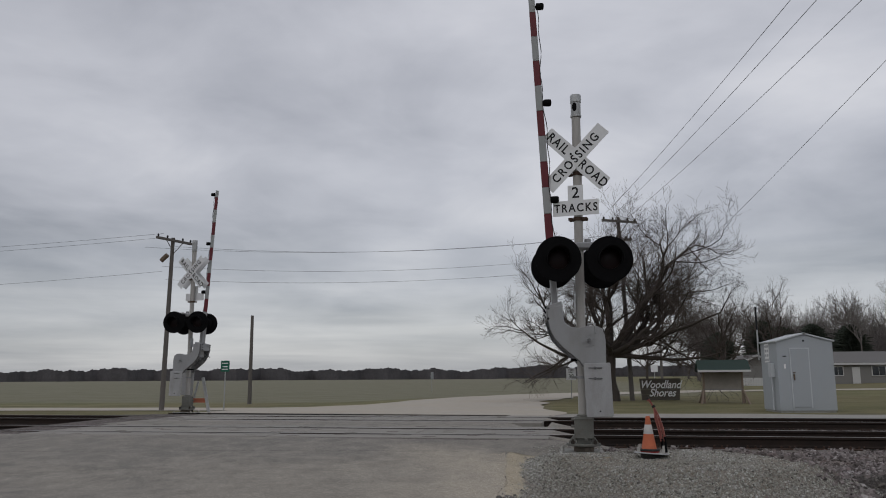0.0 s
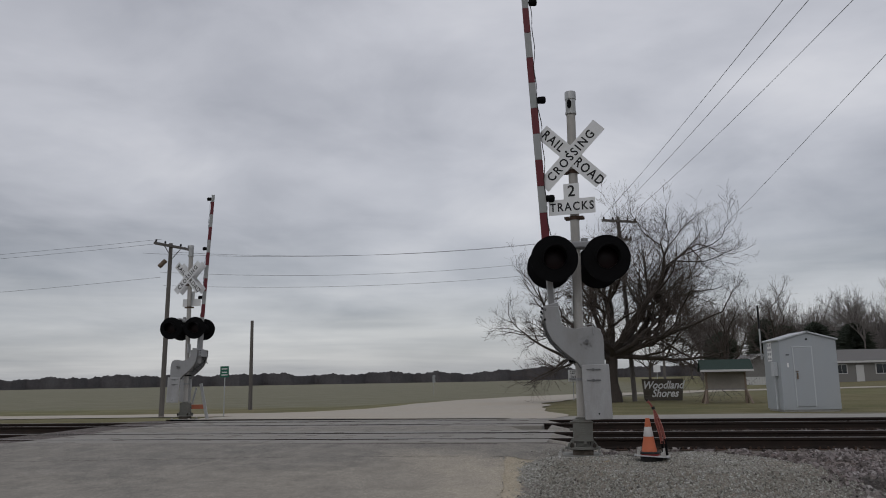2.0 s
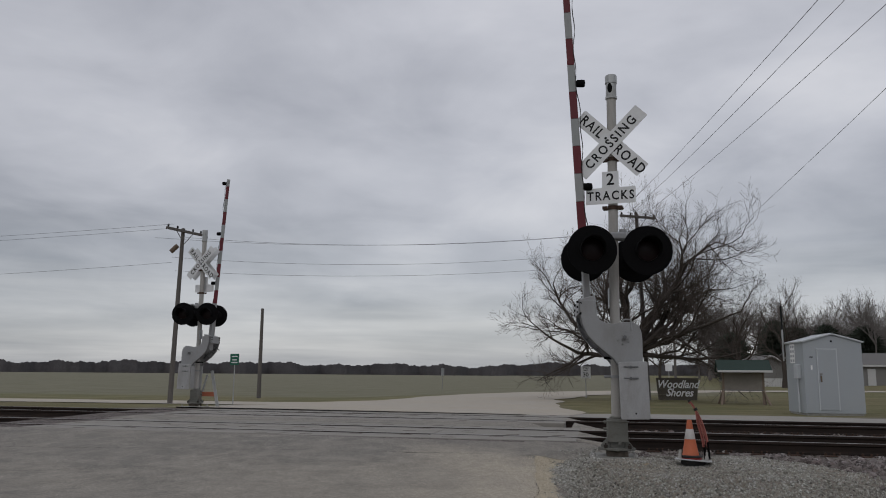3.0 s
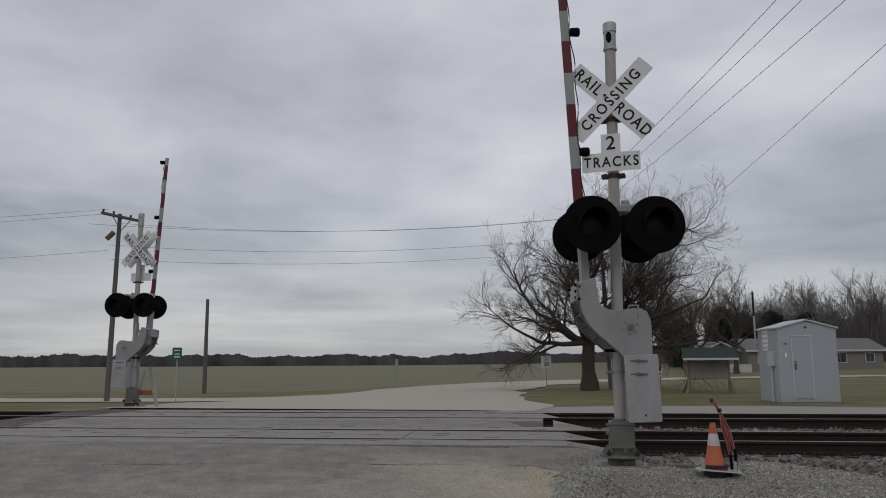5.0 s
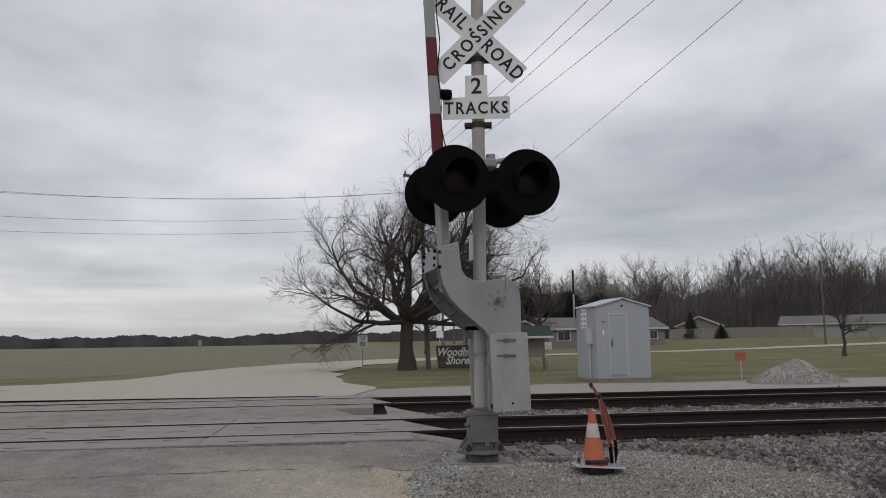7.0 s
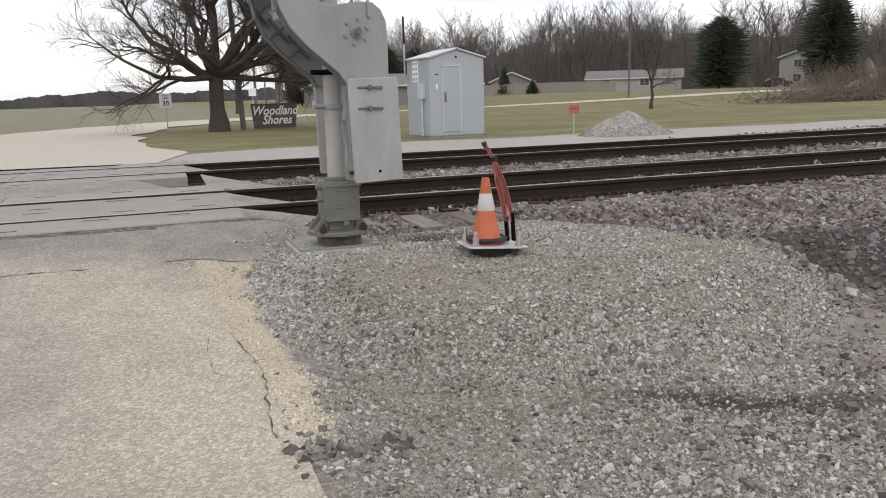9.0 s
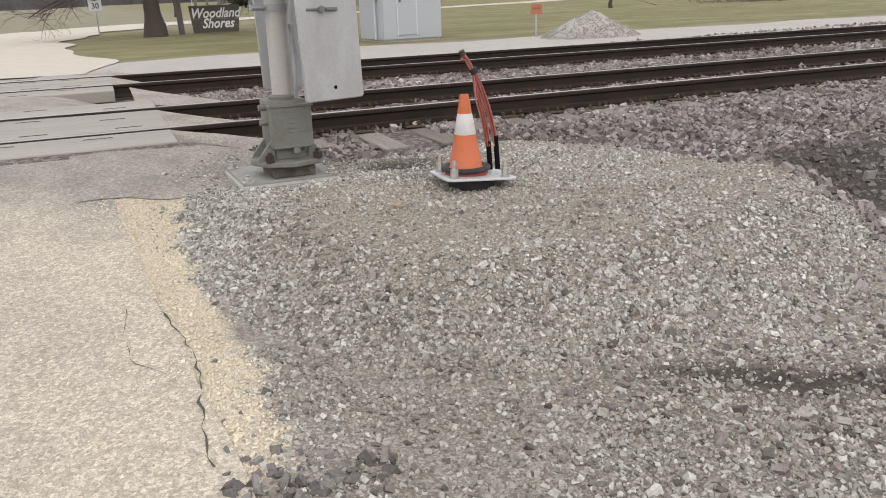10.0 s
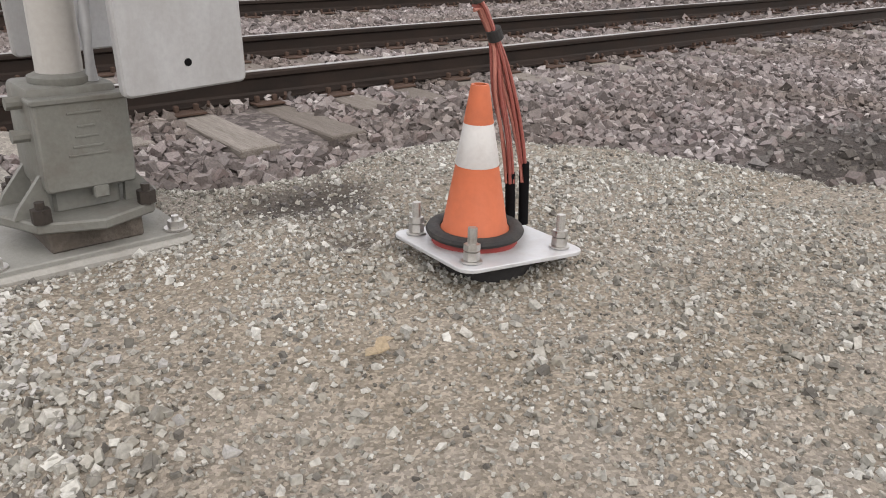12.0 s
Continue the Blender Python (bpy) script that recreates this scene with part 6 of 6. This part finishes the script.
def wood_edge(az0, az1, dist, low, rise, seed, step, foot):
    """A ragged stand of bare trees seen as one mass, following a bearing at a distance."""
    r = np.random.RandomState(seed)
    az = np.radians(np.arange(az0, az1, step))
    t = az * 57.3
    h = np.zeros_like(t)
    for k, amp in ((0.21, 1.0), (0.53, 0.8), (1.3, 0.55), (3.1, 0.35), (7.7, 0.22)):
        h += amp * np.sin(t * k * 2.1 + r.uniform(0, 6)) * np.sin(t * k + r.uniform(0, 6))
    h = low + rise * np.clip(0.45 + 0.32 * h, 0, 1.4) + np.convolve(np.abs(r.normal(0, 0.16 * rise, len(t))), np.ones(13) / 13, "same") + np.abs(r.normal(0, 0.008 * rise, len(t)))
    d = dist * (1 + 0.02 * np.sin(t * 1.7) + 0.004 * np.sin(t * 5.3))
    x, y = CAM0[0] + d * np.sin(az), CAM0[1] + d * np.cos(az)
    z = height(x, y) + foot
    n = len(t)
    v = np.concatenate((np.stack((x, y, z), -1), np.stack((x, y, z + h), -1)))
    i = np.arange(n - 1)
    f = np.stack((i, i + 1, i + 1 + n, i + n), -1)
    return v, f


def woods_mass(name, layers, label):
    vs, fs, k = [], [], 0
    for layer in layers:
        v, f = wood_edge(*layer)
        vs.append(v), fs.append(f + k)
        k += len(v)
    me = np_mesh(name, np.concatenate(vs), np.concatenate(fs), "far_wood")
    me.polygons.foreach_set("use_smooth", [True] * len(me.polygons))
    return tagged(new(name, me), label, "woods", kind="stuff")


woods_mass("distant_woods", [(-82, 30, 600, 4.6, 2.6, 1, 0.02, -0.8), (-82, 30, 640, 5.4, 4.0, 2, 0.02, -0.8), (-82, 30, 700, 6.2, 5.6, 3, 0.03, -0.8)],
           "distant dark line of bare woods across the field")
woods_mass("woodland_interior", [(18.5, 66, 262, 8.5, 6.0, 4, 0.03, -0.5), (19, 66, 275, 12.0, 6.5, 5, 0.025, -0.5)],
           "dense grey-brown mass of bare woodland behind the trees")


def conifer(place, h, w, seed, label, group="", full=0.75):
    root = thing("conifer", place, label, "conifer", group)
    bm = rod(B(), (0, 0, -0.2), (0, 0, h * 0.95), 0.18, 0.03, 8)
    part("trunk", bm, "bark", root)
    r = np.random.RandomState(seed)
    n = int(2600 + 260 * h)
    t = r.uniform(0.04, 1.0, n) ** 0.9
    ang = r.uniform(0, 2 * np.pi, n)
    shape = (1 - t) ** full if full > 0.5 else np.clip(3.6 * (t + 0.12) * (1.02 - t), 0, 1) ** 0.6
    # whole boughs reach further out or fall short, so that the outline is uneven
    bough = 0.82 + 0.16 * np.sin(3 * ang + 5.1 * t + seed) + 0.14 * np.sin(7 * ang - 9.0 * t + 2 * seed) + 0.08 * np.sin(17 * t + 5 * ang)
    rad = w / 2 * shape * bough * r.uniform(0.35, 1.12, n)
    a = np.stack((np.cos(ang) * rad * 0.55, np.sin(ang) * rad * 0.55, t * h), -1)
    b = a + np.stack((np.cos(ang) * rad * 0.5, np.sin(ang) * rad * 0.5, 0 * t), -1) + r.normal(0, 0.028 * h, (n, 3))
    th = (0.013 * h * (1 - 0.5 * t) + 0.03) * r.uniform(0.5, 1.2, n)
    me = branches_mesh("foliage", list(zip(a, b, th, th * 0.15)), 4, "conifer")
    ob = new("foliage", me)
    ob.parent = root
    return root


def on(x, y, dz=0.0, rz=0.0):
    return pose(x, y, float(height(x, y)) + dz, 0, 0, rz)


conifer(on(97, 92), 11.2, 8.6, 1, "dark dense conifer beside the far houses", "far conifers", 0.38)
conifer(on(70, 116), 4.6, 3.6, 2, "small dark conifer at the fence", "far conifers")
conifer(on(74, 113), 2.4, 3.0, 3, "low rounded evergreen shrub at the fence", "far conifers")
conifer(on(113, 84), 14.5, 9, 4, "tall pine at the edge of the woods", "far conifers", 0.4)
for i, (x, y, h) in enumerate(((45, 132, 10.5), (50, 136, 9.5), (57, 140, 10), (37, 130, 8.5), (63, 138, 9.5))):
    conifer(on(x, y), h, 7.0, 10 + i, "dark pine among the bare woodland trees", "far conifers", 0.45)
small = grow(55, 1.6, 0.10, 6, 2.3, 1.3, 4, 0.8, 0.5)
tree_from(small, on(32.4, 33.8), "small leafless tree on the far lawn", "", ("bark", "twig"), (6, 3))
tree_from(grow(56, 2.6, 0.22, 7, 4.6, 1.2, 4, 0.9, 0.4), on(19.0, 62), "leafless tree beyond the notice board", "trees by the gravel road", ("bark", "twig"), (6, 3))
tree_from(grow(57, 3.2, 0.24, 7, 5.0, 1.2, 4, 0.9, 0.4), on(27.0, 74), "leafless tree near the grey house", "trees by the gravel road", ("bark", "twig"), (6, 3))
tree_from(grow(58, 2.2, 0.16, 6, 3.2, 1.2, 4, 0.9, 0.4), on(13.5, 70), "young leafless tree by the gravel road", "trees by the gravel road", ("bark", "twig"), (6, 3))


# ---------------------------------------------------------------- poles and wires
def utility_pole(place, h, arm_z, arm_turn, label, arms=1, drum=False):
    p = thing("utility_pole", place, label, "utility pole", "utility poles")
    part("shaft", lathe(B(), [(0.125, -0.3), (0.12, 0.1), (0.085, h)], 14), "pole_wood", p, smooth=True)
    for k in range(arms):
        bm = box(B(), (0, -0.12, arm_z - 0.95 * k), (2.2 - 0.9 * k, 0.10, 0.12), None, 0.006)
        for s in (-1, 1):
            rod(bm, (s * 0.55, -0.13, arm_z - 0.95 * k), (0, -0.13, arm_z - 0.6 - 0.95 * k), 0.02, n=6)
        bm.transform(Matrix.Rotation(radians(arm_turn), 4, 'Z'))
        arm = part("crossarm", bm, "pole_wood", p)
        for s in (-1.0, -0.45, 0.5, 1.0):
            bm = lathe(B(), [(0.02, 0), (0.045, 0.05), (0.045, 0.10), (0.03, 0.14)], 10, Matrix.Rotation(radians(arm_turn), 4, 'Z') @ Matrix.Translation((s * (1 - 0.4 * k), -0.12, arm_z + 0.05 - 0.95 * k)))
            part("insulator", bm, "ink", arm)
    if drum:
        bm = rod(B(), (-0.45, -0.15, arm_z - 1.0), (-0.15, -0.15, arm_z - 0.7), 0.11, n=12)
        part("cutout", bm, "post", p)
    return p


utility_pole(pose(5.22, 28.2, float(height(5.22, 28.2)), 0, -2.0, 0), 9.3, 9.05, 30, "leaning wooden utility pole beside the oak", 2)
utility_pole(pose(-17.1, 24.3, float(height(-17.1, 24.3)), 0, 0.9, 0), 8.2, 8.05, 66, "wooden utility pole with crossarm beside the crossing", 1, True)
utility_pole(on(-15.9, 33.4), 5.15, 0, 0, "short bare wooden pole at the field edge", 0)
utility_pole(on(12.6, 58.0), 8.2, 8.0, 15, "wooden utility pole with crossarm along the gravel road", 1)
utility_pole(on(56.5, 65.5), 9.0, 8.6, 60, "wooden utility pole on the far lawn", 0)
utility_pole(on(5.2, -34), 9.3, 9.05, 0, "wooden utility pole behind the viewpoint", 1)


def overhead(a, b, sag, label):
    a, b = Vector(a), Vector(b)
    n = 28
    pts = [a + (b - a) * (i / n) - Vector((0, 0, 4 * sag * (i / n) * (1 - i / n))) for i in range(n + 1)]
    L = (b - a).length
    ob = part("overhead_wire", tube(B(), pts, 0.0068 if L < 95 else 0.0085, 5), "cable")
    return tagged(ob, label, "wire", "overhead wires")


for dx in (-1.0, -0.45, 0.5):
    overhead((4.89 + 0.86 * dx, 28.05 + 0.5 * dx, 9.1), (6.3 + dx, -34, 9.1), 0.9, "thin dark overhead power line crossing the tracks")
overhead((20.5, 90, 13.8), (3.3, -34, 7.9), 0.6, "thin dark overhead line beyond the oak")
for dz, dx in ((8.35, -0.9), (8.35, 0.6), (7.4, 0.0)):
    overhead((-17.4 + dx, 24.2, dz - 1.0), (4.8, 27.8, dz - 0.15), 0.55, "thin dark line strung between two utility poles")
overhead((-17.2, 24.2, 5.75), (4.8, 27.8, 6.6), 0.45, "thin dark telephone line strung between two poles")
for dz, ez in ((8.0, 7.2), (7.8, 6.9), (6.15, 5.3)):
    overhead((-17.4, 24.2, dz), (-70, 23, ez), 0.8, "thin dark line running off along the side road")


# ---------------------------------------------------------------- roadside signs
def post_sign(name, place, w, h, top, label, material="sign_white", post_r=0.022, back=False):
    p = thing(name, place, label, "road sign", "road signs")
    part("post", box(B(), (0, 0.02, top / 2 - 0.1), (post_r * 2, post_r * 1.6, top + 0.2), None, 0.004), "galv", p)
    s = part("panel", slab(B(), rounded(-w / 2, w / 2, top - h, top, 0.03, 3), 0.004, Matrix.Translation((0, -0.008, 0))), material, p)
    return p, s


p, s = post_sign("speed_limit_sign", pose(2.5, 31.2, float(height(2.5, 31.2)), 0, 0, 3), 0.52, 0.62, 1.62, "white speed limit sign on a thin steel post")
sm = Matrix.Translation((0, -0.0115, 0))
lettering("letters", "SPEED", 0.115, sm @ Matrix.Translation((0, 0, 1.535)), "ink", s, bold=0.001)
lettering("letters", "LIMIT", 0.115, sm @ Matrix.Translation((0, 0, 1.42)), "ink", s, bold=0.001)
lettering("letters", "30", 0.30, sm @ Matrix.Translation((0, 0, 1.19)), "ink", s, bold=0.004)
p, s = post_sign("street_name_sign", pose(-13.8, 23.4, float(height(-13.8, 23.4)), 0, 0, -14), 0.46, 0.50, 2.25, "green street sign with pale bars on a steel post", "green_sign")
for k, w in ((2.13, 0.30), (1.98, 0.26), (1.86, 0.32)):
    part("bar", box(B(), (0, -0.012, k), (w, 0.004, 0.045)), "sign_white", s)
p, s = post_sign("small_sign", on(-7.2, 55, 0, 72), 0.62, 0.62, 1.75, "small pale sign on a post in the field", "sign_back")
p, s = post_sign("marker_sign", on(11.44, 12.9, 0, -30), 0.30, 0.26, 0.88, "small faded orange marker on a rusty stake", "orange_sign")
part("bar", box(B(), (0, -0.012, 0.77), (0.2, 0.004, 0.05)), "post", s)
p, s = post_sign("small_sign", on(9.9, 47, 0, 0), 0.5, 0.5, 2.0, "small white sign by the gravel road", "sign_white")


def build_name_board():
    b = thing("name_board", pose(6.62, 28.3, float(height(6.62, 28.3)), 0, 0, -6), "dark wooden board with white script lettering on the grass", "sign board")
    for k in range(4):
        z0 = 0.02 + 0.265 * k
        t = z0 / 1.08
        w = 0.90 + 0.10 * t
        bm = slab(B(), [(-w, z0), (w, z0), (w + 0.025, z0 + 0.258), (-w - 0.025, z0 + 0.258)], 0.06, Matrix.Identity(4), 0.006)
        part("board", bm, "board_dark", b)
    for s in (-0.7, 0.7):
        part("post", box(B(), (s, 0.07, 0.5), (0.09, 0.09, 1.1), None, 0.006), "timber", b)
    lettering("letters", "Woodland", 0.53, Matrix.Translation((0.0, -0.036, 0.76)), "sign_white", b, shear=0.35, bold=0.011, squeeze=0.86)
    lettering("letters", "Shores", 0.53, Matrix.Translation((0.08, -0.036, 0.36)), "sign_white", b, shear=0.35, bold=0.011, squeeze=0.86)
    return b


build_name_board()


def build_kiosk():
    k = thing("notice_kiosk", pose(8.40, 23.6, float(height(8.40, 23.6)), 0, 0, -8), "roofed wooden notice board with green shingles on splayed legs", "notice board")
    part("panel", box(B(), (0, 0, 0.98), (1.55, 0.10, 0.78), None, 0.006), "fence", k, "weathered back panel")
    for z in (0.60, 1.36):
        part("rail", box(B(), (0, -0.03, z), (1.62, 0.12, 0.05), None, 0.004), "siding_grey", k)
    for s in (-0.80, 0.80):
        part("post", box(B(), (s, 0, 0.72), (0.09, 0.12, 1.5), None, 0.006), "timber", k)
        for d in (-1, 1):
            part("brace", rod(B(), (s, 0, 0.62), (s + 0.18 * (1 if s > 0 else -1), d * 0.62, -0.05), 0.045, n=6), "timber", k, "splayed wooden leg")
    for d in (-1, 1):
        bm = box(B(), (0, d * 0.34, 1.62), (2.15, 0.86, 0.05), Matrix.Rotation(radians(-d * 33), 3, 'X'), 0.005)
        part("roof_slope", bm, "shingle_green", k, "dark green shingled roof slope")
    part("fascia", box(B(), (0, -0.70, 1.39), (2.17, 0.03, 0.09), None, 0.003), "trim_white", k, "pale fascia board")
    for s in (-0.98, 0.98):
        part("gable", slab(B(), [(-0.62, 1.42), (0.62, 1.42), (0, 1.83)], 0.04, Matrix.Translation((s, 0, 0)) @ Matrix.Rotation(radians(90), 4, 'Z')), "siding_grey", k, "grey shingled gable")
    return k


build_kiosk()


def gravel_pile():
    bm = B()
    n = 34
    vs = []
    for j in range(n + 1):
        row = []
        for i in range(n + 1):
            u, v = -1 + 2 * i / n, -1 + 2 * j / n
            x, y = 1.45 * u, 1.1 * v
            r = math.hypot(u, v)
            z = 0.72 * max(0, 1 - r) ** 0.85 * (1 + 0.12 * noise.noise(Vector((x * 2, y * 2, 0)))) + 0.02 * noise.noise(Vector((x * 9, y * 9, 1)))
            row.append(bm.verts.new((x, y, z - 0.03)))
        vs.append(row)
    for j in range(n):
        for i in range(n):
            bm.faces.new((vs[j][i], vs[j][i + 1], vs[j + 1][i + 1], vs[j + 1][i]))
    ob = part("gravel_pile", bm, "pad_gravel", smooth=True)
    ob.matrix_world = on(12.5, 11.9)
    tagged(ob, "low heap of grey gravel beside the far track", "gravel heap", kind="stuff")
    r = np.random.RandomState(6)
    n = 2400
    a, rr = r.uniform(0, 2 * np.pi, n), np.sqrt(r.uniform(0, 1, n)) * 1.0
    x, y = 12.5 + 1.5 * rr * np.cos(a), 11.9 + 1.15 * rr * np.sin(a)
    z = height(x, y) + 0.70 * np.clip(1 - rr, 0, 1) ** 0.85 - 0.02
    stones("pile_stones", np.stack((x, y, z), -1), r.uniform(0.015, 0.034, n), "stone_pile", "loose grey stones on the gravel heap", 0.3, 8)


gravel_pile()


# ---------------------------------------------------------------- far houses
def house(place, w, d, h, roof_h, label, wall="siding_grey", gable_front=False, windows=(), doors=(), storeys=1):
    r = thing("house", place, label, "house", "far houses")
    part("wall", box(B(), (0, d / 2, h / 2 - 0.1), (w, d, h + 0.2)), wall, r)
    o = 0.45
    if gable_front:
        part("gable", slab(B(), [(-w / 2, h), (w / 2, h), (0, h + roof_h)], d, Matrix.Translation((0, d / 2, 0))), wall, r)
        for s in (-1, 1):
            L = math.hypot(w / 2 + o, roof_h * (1 + 2 * o / w))
            bm = box(B(), (s * (w / 4 + o / 2), d / 2, h + roof_h / 2 - roof_h * o / w + 0.1), (L, d + 2 * o, 0.16), Matrix.Rotation(s * math.atan2(roof_h, w / 2), 3, 'Y'))
            part("roof", bm, "roof_grey", r)
            bm = box(B(), (s * (w / 4 + o / 2), -o - 0.03, h + roof_h / 2 - roof_h * o / w + 0.06), (L, 0.06, 0.22), Matrix.Rotation(s * math.atan2(roof_h, w / 2), 3, 'Y'))
            part("bargeboard", bm, "trim_white", r)
    else:
        part("gable", slab(B(), [(0, h), (d, h), (d / 2, h + roof_h)], w - 0.02, Matrix.Rotation(radians(90), 4, 'Z')), wall, r)
        for s in (-1, 1):
            L = math.hypot(d / 2 + o, roof_h * (1 + 2 * o / d))
            bm = box(B(), (0, d / 2 + s * (d / 4 + o / 2), h + roof_h / 2 - roof_h * o / d + 0.1), (w + 2 * o, L, 0.16), Matrix.Rotation(-s * math.atan2(roof_h, d / 2), 3, 'X'))
            part("roof", bm, "roof_grey", r)
        part("fascia", box(B(), (0, -o, h - 0.12), (w + 2 * o, 0.08, 0.24)), "trim_white", r)
    for x, z, ww, hh in windows:
        f = part("window", box(B(), (x, -0.03, z), (ww + 0.2, 0.08, hh + 0.2)), "trim_white", r)
        for k in (-1, 1):
            part("pane", box(B(), (x + k * ww / 4, -0.08, z), (ww / 2 - 0.05, 0.03, hh)), "glass", f)
    for x, ww in doors:
        part("door", box(B(), (x, -0.05, 1.02), (ww, 0.08, 2.04)), "trim_white", r)
    return r


house(on(42.5, 90, 0, 2), 17, 8, 2.55, 1.35, "long grey single-storey house beyond the gravel road", windows=((-6.4, 1.55, 1.7, 1.2), (-2, 1.55, 1.2, 1.0), (3, 1.55, 1.6, 1.1), (6.8, 1.55, 1.0, 1.0)), doors=((0.2, 0.95),))
house(on(31.3, 92, 0, 2), 5.2, 7, 2.5, 1.2, "grey gabled garage beside the long house", gable_front=True)
house(on(94, 110, 0, -42), 17, 9, 2.4, 1.3, "pale ranch house with white trim behind a fence", "siding_pale", windows=((-5, 1.5, 1.6, 1.1), (2, 1.5, 1.6, 1.1)))
house(on(86, 140, 0, -36), 9, 8, 2.6, 1.9, "small grey house with gabled roof behind the fence", gable_front=True, windows=((0, 1.5, 1.4, 1.0),))
house(on(120, 92, 0, -50), 12, 9, 5.2, 2.2, "white two-storey house among the trees", "siding_pale", gable_front=True, windows=((-3, 1.5, 1.3, 1.3), (3, 1.5, 1.3, 1.3), (-3, 4.1, 1.2, 1.2), (3, 4.1, 1.2, 1.2)), doors=((0, 1.0),))
house(on(46, 150, 0, -16), 12, 9, 2.6, 1.8, "small far house with grey roof at the woods", windows=((-3, 1.5, 1.4, 1.0), (3, 1.5, 1.4, 1.0)))


def build_fence(x0, y0, x1, y1, h, label, gap=0.16, material="fence"):
    f = thing("fence", on(x0, y0), label, "fence", "fences")
    base = f.matrix_world.inverted()
    L = math.hypot(x1 - x0, y1 - y0)
    me = bpy.data.meshes.new("board")
    bm = box(B(), (0, 0, h / 2), (gap * 0.92, 0.03, h))
    bm.to_mesh(me), bm.free()
    me.materials.append(M[material])
    ang = math.degrees(math.atan2(y1 - y0, x1 - x0))
    n = int(L / gap)
    for i in range(n):
        x, y = x0 + (x1 - x0) * i / n, y0 + (y1 - y0) * i / n
        o = new("board", me)
        o.parent = f
        o.matrix_basis = base @ pose(x, y, float(height(x, y)) - 0.05, 0, 0, ang)
    return f


build_fence(66.5, 117, 87, 106, 1.9, "weathered grey board fence by the far houses", 0.30)
build_fence(25.3, 84.5, 32.5, 84.2, 1.0, "white porch railing by the grey garage", 0.30, "trim_white")


def build_car(place, label):
    c = thing("car", place, label, "car", "parked cars")
    body = [(-2.2, 0.35), (2.2, 0.35), (2.25, 0.75), (1.9, 0.92), (1.2, 1.0), (0.6, 1.45), (-1.2, 1.48), (-1.9, 1.0), (-2.25, 0.9)]
    part("body", slab(B(), body, 1.7, Matrix.Identity(4), 0.06), "car", c)
    part("side_window", slab(B(), [(1.0, 1.0), (0.5, 1.38), (-1.1, 1.4), (-1.6, 1.0)], 1.66, Matrix.Identity(4)), "glass", c)
    for x in (-1.4, 1.4):
        for y in (-0.8, 0.8):
            part("wheel", rod(B(), (x, y - 0.1, 0.33), (x, y + 0.1, 0.33), 0.33, n=16), "rubber", c)
    return c


build_car(on(106, 88, 0, -35), "dark parked car near the far houses")


def brush_heap(x0, y0, sx, sy, h, n, seed, label):
    r = np.random.RandomState(seed)
    x, y = x0 + r.normal(0, sx, n), y0 + r.normal(0, sy, n)
    z = height(x, y)
    a = np.stack((x, y, z + r.uniform(-0.1, h * 0.4, n)), -1)
    b = a + np.stack((r.normal(0, 0.9, n), r.normal(0, 0.9, n), np.abs(r.normal(h * 0.5, h * 0.3, n))), -1)
    rad = r.uniform(0.012, 0.035, n)
    me = branches_mesh("brush", list(zip(a, b, rad, rad * 0.3)), 3, "shrub")
    return tagged(new("brush", me), label, "brush", kind="stuff")


brush_heap(68, 43, 4.5, 2.5, 2.6, 2600, 1, "tangle of dry brush at the edge of the lawn")
brush_heap(52, 33, 5, 1.4, 1.0, 2200, 2, "strip of pale dry weeds along the far track")


def fallen_log():
    g = thing("fallen_tree", on(64, 42.5, 0, 15), "weathered fallen tree trunk with upturned stump", "fallen tree")
    part("trunk", tube(B(), [(-3.5, 0, 0.5), (-1, 0.2, 0.7), (1.5, 0, 1.1), (3.0, 0, 1.7)], [0.35, 0.45, 0.55, 0.5], 10), "timber", g, smooth=True)
    part("stump", tube(B(), [(2.6, 0, 0.0), (3.0, 0, 1.3), (2.6, 0.1, 2.4), (2.2, 0.1, 3.3)], [0.9, 0.7, 0.45, 0.12], 10), "timber", g, "pale upturned stump", True)
    return g


fallen_log()
# small marker posts beside the far rail
for x in (17.6, 21.0):
    o = thing("marker_post", on(x, 5.35), "small white marker post between the tracks", "marker post", "marker posts")
    part("post", rod(B(), (0, 0, -0.05), (0, 0, 0.26), 0.03, n=10), "sign_white", o)
o = thing("track_marker", on(22.6, 5.3), "low dull orange box between the tracks", "track marker")
part("box", box(B(), (0, 0, 0.12), (0.45, 0.25, 0.24), None, 0.02), "orange_sign", o)

# tripod barricade leaning beside the far signal
o = thing("barricade", on(-10.85, 13.6), "white leaning barricade board beside the far signal", "barricade")
part("board", box(B(), (0, 0, 0.55), (0.10, 0.04, 1.25), Matrix.Rotation(radians(-12), 3, 'Y'), 0.005), "galv", o)
part("leg", box(B(), (-0.45, 0.1, 0.5), (0.06, 0.04, 1.1), Matrix.Rotation(radians(14), 3, 'Y'), 0.005), "galv", o)
part("rail", box(B(), (-0.22, 0.02, 0.42), (0.5, 0.03, 0.14), None, 0.004), "orange_sign", o)
